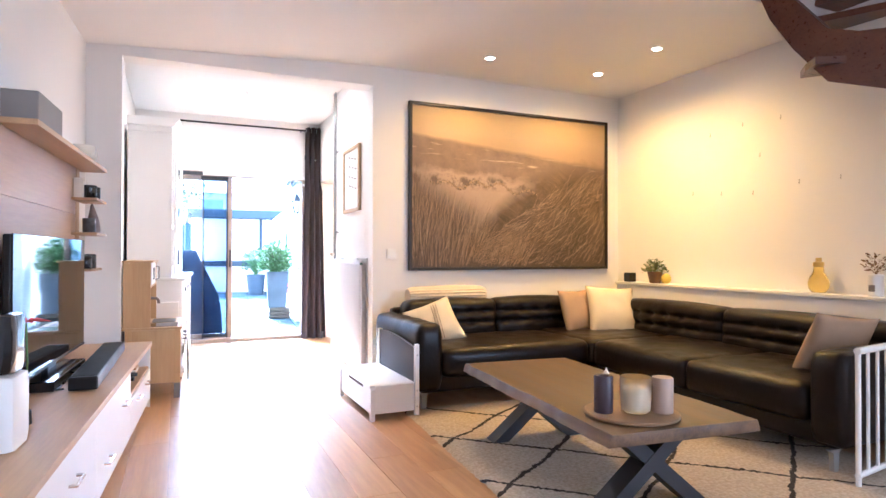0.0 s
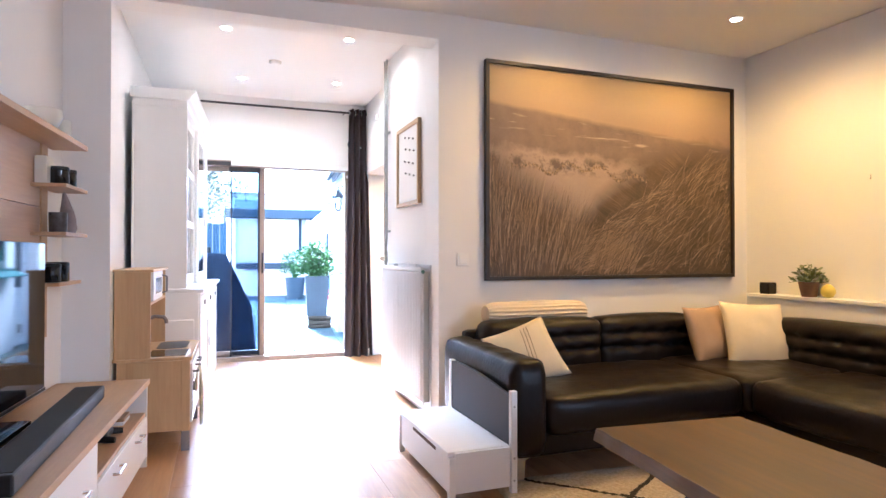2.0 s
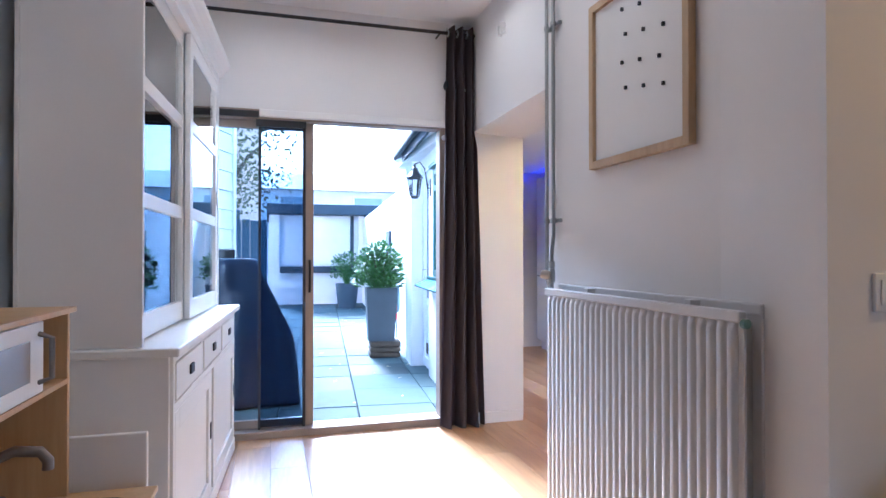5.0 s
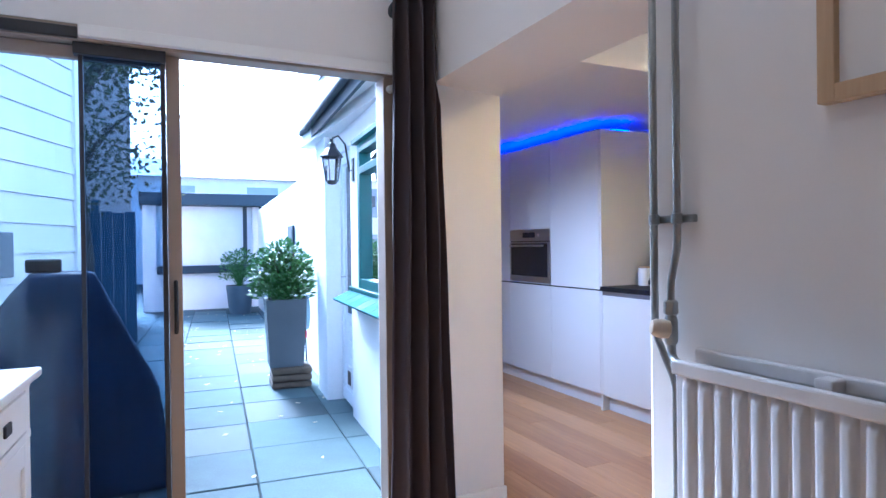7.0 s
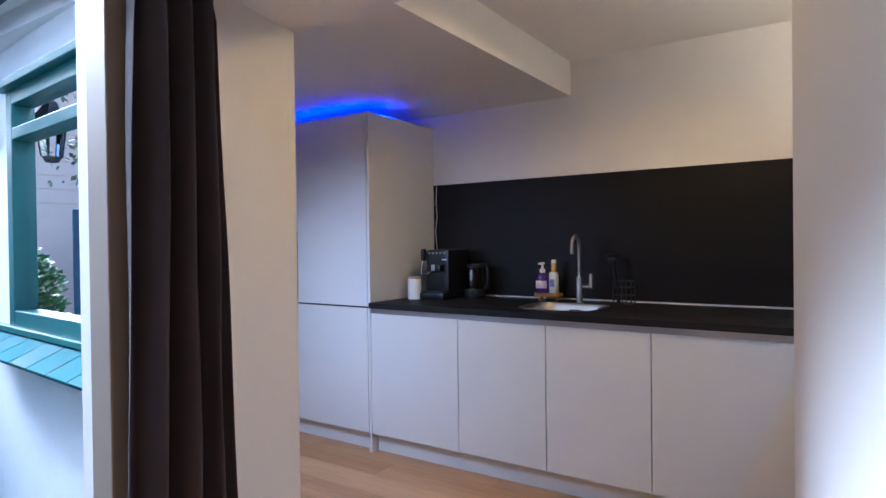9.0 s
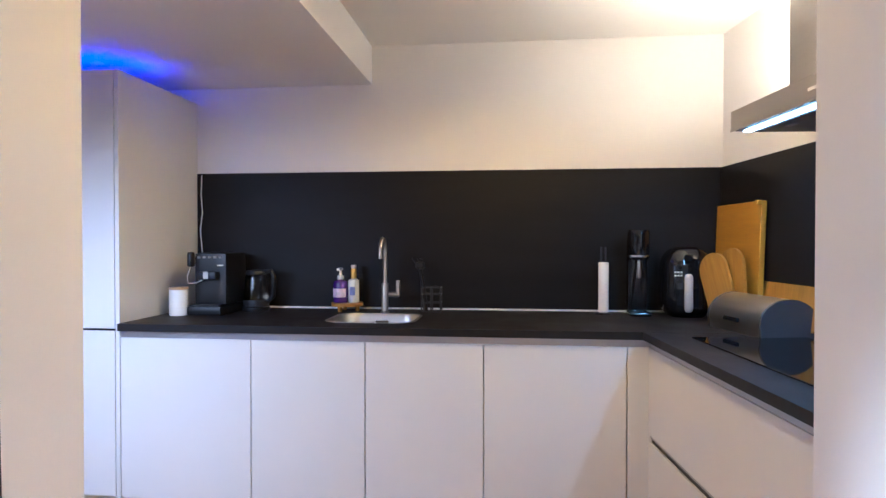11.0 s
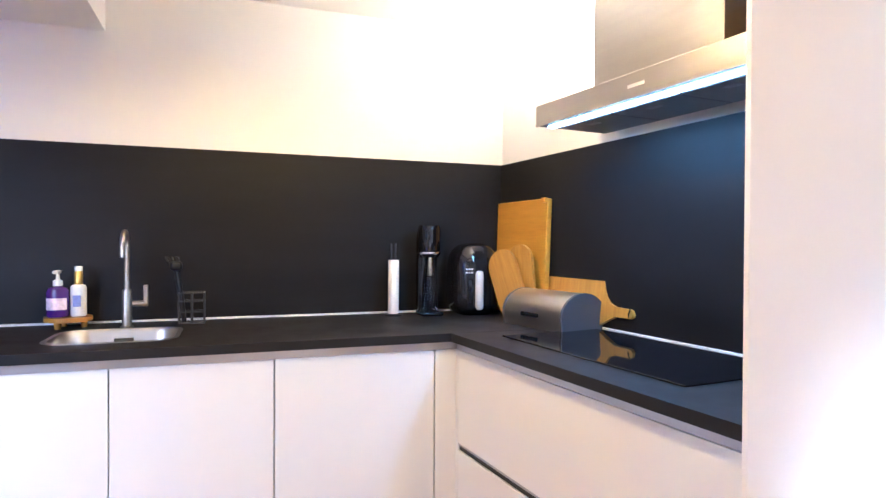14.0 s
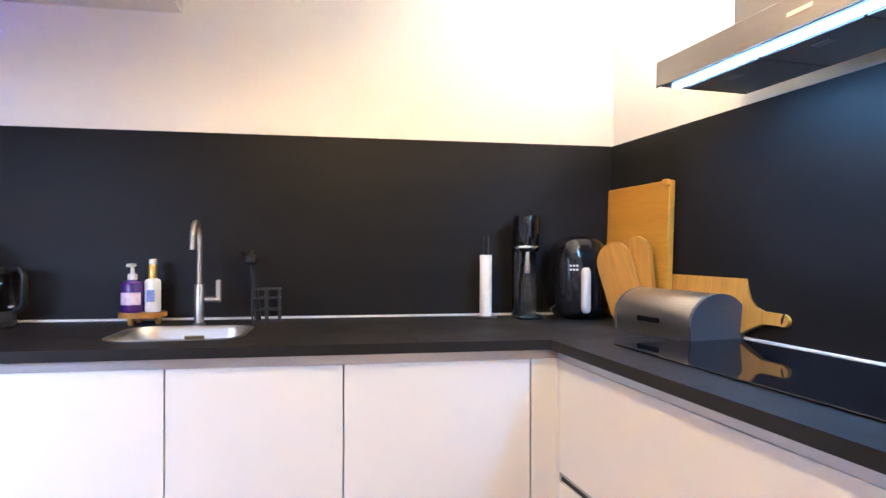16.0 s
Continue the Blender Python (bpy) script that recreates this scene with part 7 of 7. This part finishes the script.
# outer window of the kitchen
win = structure(new("window_kitchen"), "dark green painted kitchen window with slate sill", "window")
win.matrix_basis = E_M
for y0, y1, z0, z1 in ((0.22, 0.29, 0.92, 1.95), (1.25, 1.32, 0.92, 1.95), (0.29, 1.25, 0.92, 1.0), (0.29, 1.25, 1.885, 1.95), (0.29, 1.25, 1.735, 1.785)):
    box("window_frame", -0.015, 0.07, y0, y1, z0, z1, GREENWOOD, win, 0.004)
for z0, z1 in ((1.0, 1.735), (1.785, 1.885)):
    box("pane", 0.03, 0.036, 0.29, 1.25, z0, z1, PANE_GREEN, win)
box("drip_board", -0.05, -0.002, 0.18, 1.36, 1.95, 1.985, GREENWOOD, win, 0.004)
for i in range(8):
    y0 = 0.12 + i * 0.185
    bm = bmesh.new()
    bm_box(bm, -0.16, 0.0, y0, y0 + 0.18, -0.008, 0.008, 0.002, 1)
    part("slate", bm, SLATE, win, m=pose(0, 0, 0.90) @ pose(0, 0, 0, 0, -24, 0))
box("sill_rail", -0.03, -0.001, 0.14, 1.58, 0.905, 0.93, GREENWOOD, win, 0.003)

# back door with cat flap
bd_ = structure(new("door_back"), "white painted back door with dark glass and a cat flap", "door")
bd_.matrix_basis = E_M
for y0, y1, z0, z1 in ((1.622, 1.70, PZ + 0.02, 1.995), (2.08, 2.158, PZ + 0.02, 1.995), (1.70, 2.08, 1.90, 1.995), (1.70, 2.08, PZ + 0.02, 0.06)):
    box("door_frame", 0.03, 0.09, y0, y1, z0, z1, RENDERWHITE, bd_, 0.004)
box("glass", 0.055, 0.06, 1.76, 2.02, 0.68, 1.88, plain("dark_door_glass", (0.06, 0.07, 0.09), 0.12), bd_)
for y0, y1, z0, z1 in ((1.70, 1.76, 0.06, 1.90), (2.02, 2.08, 0.06, 1.90), (1.76, 2.02, 0.60, 0.68)):
    box("stile", 0.045, 0.075, y0, y1, z0, z1, RENDERWHITE, bd_, 0.003)
for i in range(4):
    box("board", 0.05, 0.07, 1.76, 2.02, 0.062 + 0.134 * i, 0.192 + 0.134 * i, RENDERWHITE, bd_, 0.004)
box("cat_flap", 0.035, 0.0495, 1.83, 1.97, 0.09, 0.26, WHITE_PAINT, bd_, 0.006)
box("cat_flap_opening", 0.031, 0.0345, 1.85, 1.95, 0.11, 0.22, GROUT, bd_, 0.004)
tube("handle", [(0.045, 2.05, 0.98), (0.01, 2.05, 0.98), (0.01, 1.98, 0.98)], 0.007, LEG_METAL, bd_)

# pilaster, roof edge, lantern
structure(part("wall_pilaster", (lambda b: (bm_box(b, -0.10, 0.2, 2.16, 2.62, -0.1, 2.16, 0.01, 2), b)[1])(bmesh.new()), RENDERWHITE, m=E_M), "white rendered pilaster beside the back door", "wall")
roof = thing("roof_edge", E_M, "dark boarded roof overhang over the kitchen wall", "roof edge")
box("fascia", -0.17, -0.145, -0.35, 2.78, 2.175, 2.30, DARKBEAM, roof, 0.004)
box("soffit_board", -0.145, 0.0, -0.35, 2.78, 2.235, 2.25, WHITE_PAINT, roof)
box("end_board", -0.145, 0.24, 2.755, 2.78, 2.175, 2.30, DARKBEAM, roof, 0.004)
box("gutter", -0.23, -0.172, -0.35, 2.78, 2.25, 2.31, DARKBEAM, roof, 0.02)
box("roof_deck", -0.15, 2.3, -0.35, 2.80, 2.602, 2.65, ROOFTILE, roof)
lan = thing("wall_lantern", E_M @ pose(-0.16, 1.50, 1.68), "black metal and glass wall lantern", "lantern")
bm = bmesh.new()
bm_lathe(bm, [(0.0, 0.0), (0.03, 0.005), (0.045, 0.03)], 6)
part("base", bm, BLACK_STEEL, lan)
bm = bmesh.new()
bm_lathe(bm, [(0.044, 0.031), (0.066, 0.20)], 6)
part("glass", bm, GLASS, lan)
for i in range(6):
    a = radians(60 * i)
    tube("bar", [(0.046 * math.cos(a), 0.046 * math.sin(a), 0.03), (0.068 * math.cos(a), 0.068 * math.sin(a), 0.20)], 0.004, BLACK_STEEL, lan, seg=6)
bm = bmesh.new()
bm_lathe(bm, [(0.085, 0.20), (0.085, 0.21), (0.04, 0.27), (0.03, 0.30), (0.012, 0.31), (0.012, 0.335), (0.0, 0.35)], 6)
part("roof", bm, BLACK_STEEL, lan)
tube("arm", [(0.16, 0, 0.12), (0.13, 0, 0.10), (0.10, 0, 0.30), (0.05, 0, 0.36), (0, 0, 0.34)], 0.007, BLACK_STEEL, lan)
box("backplate", 0.15, 0.159, -0.03, 0.03, 0.03, 0.2, BLACK_STEEL, lan, 0.003)

# garden wall running on to the rear
GW_M = pose(1.79, 10.85, 0, 0, 0, -4.3)
structure(part("wall_garden", (lambda b: (bm_box(b, 0, 0.2, 0, 8.2, -0.1, 2.02, 0.01, 2), b)[1])(bmesh.new()), RENDERWHITE, m=GW_M), "long white rendered garden wall", "wall")
mir = thing("wall_panel", GW_M @ pose(-0.03, 2.0, 0.75), "dark framed panel hanging on the garden wall", "panel")
box("frame", 0, 0.025, 0, 0.5, 0, 0.75, DARKBEAM, mir, 0.004)
box("board", -0.004, -0.0005, 0.05, 0.45, 0.05, 0.70, FENCE, mir)


def planter(m, w0, w1, h, label, square=True, pot_material=FIRED):
    p = thing("planter", m, label, "planter")
    bm = bmesh.new()
    if square:
        ringz = [(w0 / 2, 0), (w1 / 2, h), (w1 / 2 - 0.03, h), (w1 / 2 - 0.04, h - 0.05)]
        rr = [[bm.verts.new((sx * r, sy * r, z)) for sx, sy in ((-1, -1), (1, -1), (1, 1), (-1, 1))] for r, z in ringz]
        for a, b in zip(rr, rr[1:]):
            for k in range(4):
                bm.faces.new((a[k], a[(k + 1) % 4], b[(k + 1) % 4], b[k]))
        bm.faces.new(rr[0][::-1]), bm.faces.new(rr[-1])
    else:
        bm_lathe(bm, [(w0 / 2, 0), (w1 / 2, h), (w1 / 2 - 0.03, h), (w1 / 2 - 0.04, h - 0.05), (0, h - 0.05)], 28)
    part("pot", bm, pot_material, p, smooth=not square)
    return p


blk = thing("paver_stack", pose(1.487, 11.00, PZ, 0, 0, -4.9), "stack of worn wooden sleepers under the planter", "paver stack")
for i in range(3):
    bm = bmesh.new()
    bm_soft(bm, 0.36, 0.34, 0.062, 0.02, (6, 6, 4), 0, None, (0.004 * i, 0, 0.032 + 0.063 * i))
    part("sleeper", bm, BARK, blk, smooth=True)
p1 = planter(pose(1.452, 11.03, PZ + 0.19, 0, 0, -5), 0.30, 0.36, 0.62, "tall square anthracite planter with a green shrub")
leafy("shrub", p1, LEAF, 1900, 0.27, 0.66, 0.058, 21, (-0.02, 0, 0.50), 0.35)
for a in range(5):
    tube("stem", [(0, 0, 0.57), (0.06 * math.cos(a * 1.3), 0.06 * math.sin(a * 1.3), 0.8), (0.16 * math.cos(a * 1.3), 0.16 * math.sin(a * 1.3), 1.05)], [0.012, 0.009, 0.005], BARK, p1, seg=6)
p2 = planter(pose(1.86, 17.6, PZ), 0.40, 0.52, 0.55, "round grey planter with an airy shrub", False)
leafy("shrub", p2, LEAF, 700, 0.34, 0.75, 0.07, 22, (0, 0, 0.5), 0.2)
hose = thing("garden_hose", pose(1.70, 11.03, 0.35), "pale blue garden hose with red couplings on the wall", "hose")
for k in range(3):
    tube("coil", [(-0.04 - 0.01 * k, 0.10 * math.cos(q * 0.4), 0.26 + 0.16 * math.sin(q * 0.4)) for q in range(17)], 0.009, plain("hose_blue", (0.30, 0.40, 0.48), 0.4), hose, seg=7)
tube("coupling", [(-0.07, -0.06, 0.02), (-0.07, -0.06, 0.09)], 0.013, RED, hose)
tube("coupling", [(-0.07, -0.06, 0.13), (-0.07, -0.06, 0.19)], 0.013, RED, hose)
tube("tail", [(-0.06, -0.08, 0.30), (-0.07, -0.06, 0.2), (-0.07, -0.06, 0.02), (-0.06, -0.05, -0.2)], 0.008, FIRED, hose, seg=7)

# rear outbuilding with dark fascia, pale window and slatted blind
rear = thing("garden_room", pose(0, 18.8, 0), "white garden room with a dark roof edge and large window", "outbuilding")
box("wall", 0.15, 3.0, 0.0, 0.25, -0.1, 0.70, RENDERWHITE, rear)
box("wall", 0.15, 0.4, 0.0, 0.25, 0.701, 2.099, RENDERWHITE, rear)
box("roof_edge", 0.1, 3.1, -0.4, 0.3, 2.10, 2.34, DARKBEAM, rear, 0.01)
box("roof", 0.1, 3.1, 0.3, 4.0, 2.12, 2.33, ROOFTILE, rear)
box("window_sill", 0.4, 3.0, -0.12, 0.1, 0.70, 0.86, DARKBEAM, rear, 0.01)
box("post", 2.28, 2.42, -0.05, 0.12, 0.86, 2.10, WHITE_PAINT, rear, 0.01)
w_ = box("window", 0.4, 2.28, 0.1, 0.13, 0.86, 2.10, plain("net_curtain", (0.74, 0.75, 0.76), 0.5, var=0.06, scale=3), rear, 0, "pale net-curtained window")
box("mullion", 2.1, 2.18, 0.05, 0.099, 0.86, 2.10, DARKBEAM, rear, 0.004)
box("dark_window", 2.42, 3.0, 0.15, 0.17, 0.86, 2.10, plain("dark_glass", (0.03, 0.04, 0.06), 0.15), rear)
for i in range(24):
    box("blind_slat", 2.43, 2.99, 0.10, 0.13, 0.90 + 0.05 * i, 0.918 + 0.05 * i, LEG_METAL, rear)

# neighbour's boarded wall on the television side
CM = pose(-0.22, 11.0, 0, 0, 0, -22)
cl = thing("boarded_house", CM, "neighbouring house clad in white horizontal boards", "house")
box("wall", -0.25, -0.03, -3.4, 0.0, -0.1, 3.1, CLAD, cl)
bm = bmesh.new()
bm_prism(bm, [(-0.035, 0.0), (0.004, 0.0), (-0.012, 0.205), (-0.035, 0.205)], -3.4, 0.0)
bmesh.ops.transform(bm, matrix=Matrix(((1, 0, 0, 0), (0, 0, 1, 0), (0, 1, 0, 0), (0, 0, 0, 1))), verts=bm.verts)
bmesh.ops.recalc_face_normals(bm, faces=bm.faces)
board_mesh = bpy.data.meshes.new("board")
bm.to_mesh(board_mesh)
bm.free()
board_mesh.materials.append(CLAD)
for i in range(15):
    k = new("board", board_mesh)
    k.parent = cl
    k.location = (0, 0, -0.05 + 0.21 * i)
box("corner_board", -0.26, 0.02, 0.001, 0.06, -0.1, 3.1, CLAD, cl, 0.004)
box("roof_edge", -0.4, 0.12, -3.5, 0.12, 3.1, 3.22, DARKBEAM, cl, 0.01)
box("meter_box", 0.005, 0.06, -1.12, -0.86, 1.05, 1.35, FIRED, cl, 0.006, "small grey box on the boards")

# opposite house, seen in the kitchen window
oh = thing("opposite_house", pose(-6.0, 17.2, 0, 0, 0, -90), "tall house with salmon boarded front and white windows", "house")
SALMON = plain("salmon_boards", (0.72, 0.52, 0.40), 0.7, var=0.08, scale=3, stretch=(1, 1, 8), bump=0.2, fine=40)
box("wall", -0.4, 0.0, -5.0, 6.0, -0.1, 5.2, SALMON, oh)
for i in range(23):
    box("board", 0.0, 0.02, -5.0, 6.0, 0.22 * i, 0.22 * i + 0.20, SALMON, oh, 0)
for y in (-3.6, -1.2, 1.4, 3.8):
    for z in (0.9, 3.3):
        w = box("window", 0.015, 0.06, y, y + 1.1, z, z + 1.4, WHITE_PAINT, oh, 0.01)
        for dy in (0.09, 0.6):
            box("pane", 0.0605, 0.066, y + dy, y + dy + 0.41, z + 0.1, z + 1.3, plain("house_glass", (0.08, 0.12, 0.16), 0.1), w)
box("roof", -3.0, 0.3, -5.2, 6.2, 5.2, 5.4, ROOFTILE, oh)

# covered barbecue behind the glass
bq = thing("covered_barbecue", pose(-0.09, 9.10, PZ, 0, 0, 6), "wide barbecue under a dark navy weather cover", "barbecue")


def draped(p):
    u, k = p.x / 0.48, (p.z + 0.5)
    hood_z = 1.17 if abs(u) < 0.32 else 1.17 - 0.42 * (abs(u) - 0.32) / 0.68 if u < 0 else 1.17 - 0.62 * (u - 0.32) / 0.68
    fold = 0.016 * noise.noise(Vector((p.x * 9, p.y * 9, p.z * 1.5)))
    flare = 1.04 - 0.12 * k
    return (p.x * flare + fold, p.y * flare + fold * 1.3, k * hood_z)


bm = bmesh.new()
bm_soft(bm, 0.96, 0.56, 1.0, 0.05, (36, 20, 24), 0.0, draped)
part("cover", bm, COVER, bq, smooth="all")
bx2 = thing("grill_lid", pose(-0.17, 9.10, PZ + 1.172, 0, 0, 6), "small black box resting on the covered barbecue", "box")
box("body", -0.08, 0.08, -0.08, 0.08, 0, 0.07, BLACK_PLASTIC, bx2, 0.01)

# blue-grey fence and a tree beyond
fen = thing("fence", pose(-3.5, 14.6, 0), "blue-grey upright board fence", "fence")
for i in range(26):
    box("board", i * 0.14, i * 0.14 + 0.132, 0, 0.02, PZ - 0.05, 1.72 + 0.02 * (i % 2), FENCE, fen, 0.002, seg=1)
for i in range(3):
    box("post", i * 1.55, i * 1.55 + 0.09, 0.021, 0.11, PZ - 0.05, 1.9, FENCE, fen, 0.004)


def tree(x, y, h, spread, n, seed, label):
    r = random.Random(seed)
    t = thing("tree", pose(x, y, PZ - 0.05), label, "tree", "garden trees")
    bm = bmesh.new()
    bm_tube(bm, [(0, 0, 0), (0.05, 0.02, h * 0.25), (-0.03, 0.05, h * 0.5), (0.04, 0, h * 0.8)], [0.14, 0.11, 0.08, 0.03], 9)
    for i in range(9):
        a, z0 = r.uniform(0, 6.28), h * r.uniform(0.3, 0.7)
        e = Vector((spread * 0.7 * math.cos(a), spread * 0.7 * math.sin(a), z0 + h * r.uniform(0.1, 0.3)))
        bm_tube(bm, [(0, 0, z0), (e.x * 0.5, e.y * 0.5, (z0 + e.z) / 2 + 0.1), e], [0.05, 0.03, 0.012], 6)
    part("trunk", bm, BARK, t, smooth=True)
    bm = bmesh.new()
    clumps = [(r.uniform(-1, 1) * spread * 0.8, r.uniform(-1, 1) * spread * 0.8, h * r.uniform(0.42, 1.0)) for _ in range(46)]
    for cx, cy, cz in clumps:
        for _ in range(n // 46):
            p = Vector((cx + r.gauss(0, 0.24), cy + r.gauss(0, 0.24), cz + r.gauss(0, 0.2)))
            d = Vector((r.gauss(0, 1), r.gauss(0, 1), r.gauss(-0.2, 0.7))).normalized()
            s_ = d.cross(Vector((r.gauss(0, 1), r.gauss(0, 1), r.gauss(0, 1)))).normalized()
            q = r.uniform(0.05, 0.10)
            v = [bm.verts.new(p + q * (u * d + w * s_)) for u, w in ((0, 0), (0.5, 0.3), (1, 0), (0.5, -0.3))]
            bm.faces.new(v)
    part("crown", bm, LEAF if seed % 2 else plain("autumn_leaf", (0.13, 0.12, 0.045), 0.6, var=0.4, scale=3, bump=0.1), t)
    return t


tree(-0.45, 13.7, 4.7, 0.85, 5200, 2, "leafy garden tree behind the fence, turning brown")
tree(-5.2, 15.6, 5.5, 1.6, 5200, 3, "leafy green garden tree behind the fence")
# far houses closing the view
fh = thing("rear_houses", pose(-3, 30, 0), "row of pale houses with tiled roofs behind the gardens", "house")
box("wall", -14, 16, 0, 6, -0.1, 3.9, plain("far_render", (0.80, 0.79, 0.77), 0.8, var=0.06), fh)
bm = bmesh.new()
bm_prism(bm, [(-0.3, 3.9), (6.3, 3.9), (3.0, 5.0)], -14.2, 16.2)
bmesh.ops.transform(bm, matrix=Matrix(((0, 0, 1, 0), (1, 0, 0, 0), (0, 1, 0, 0), (0, 0, 0, 1))), verts=bm.verts)
bmesh.ops.recalc_face_normals(bm, faces=bm.faces)
part("roof", bm, plain("far_roof", (0.74, 0.73, 0.72), 0.8), fh)
for i in range(9):
    for z in (0.4, 2.3):
        w = box("window", -12 + 3.1 * i, -10.6 + 3.1 * i, -0.03, 0.05, z, z + 1.4, WHITE_PAINT, fh, 0.01)
        box("pane", -11.9 + 3.1 * i, -10.7 + 3.1 * i, -0.04, -0.0305, z + 0.1, z + 1.3, plain("far_glass", (0.30, 0.34, 0.38), 0.15), w)


# ---- floor planks ----
PLANK_W, PLANK_L = 0.19, 1.29
bm = bmesh.new()
bm_box(bm, 0.0006, PLANK_W - 0.0006, 0.0006, PLANK_L - 0.0006, -0.012, 0.0, 0.0009, 1)
plank_mesh = bpy.data.meshes.new("plank")
bm.to_mesh(plank_mesh)
bm.free()
plank_mesh.materials.append(FLOORWOOD)
rng = random.Random(5)
for i in range(-8, 29):
    x = i * PLANK_W
    off = rng.random() * PLANK_L
    for j in range(-3, 9):
        y = j * PLANK_L + off
        y1 = y + PLANK_L
        in_living = y < PW + 0.3 and y1 > -3.1 and -1.45 < x < RW
        in_niche = y1 > PW and y < GY and -0.8 < x < NX + 0.6
        in_kitchen = y1 > KH and y < (10.8 if x > 1.85 else 7.85) and 1.25 < x < KX + 0.1
        if in_living or in_niche or in_kitchen:
            k = new("plank", plank_mesh)
            k.parent = floor
            k.location = (x, y, 0)
            end = 7.9 if 1.3 < x < 1.85 else GY if x <= 1.3 else 20.0
            if y1 > end:
                k.scale.y = (end - y) / PLANK_L
            elif y < -3.2:
                k.location.y = -3.2
                k.scale.y = (y1 + 3.2) / PLANK_L
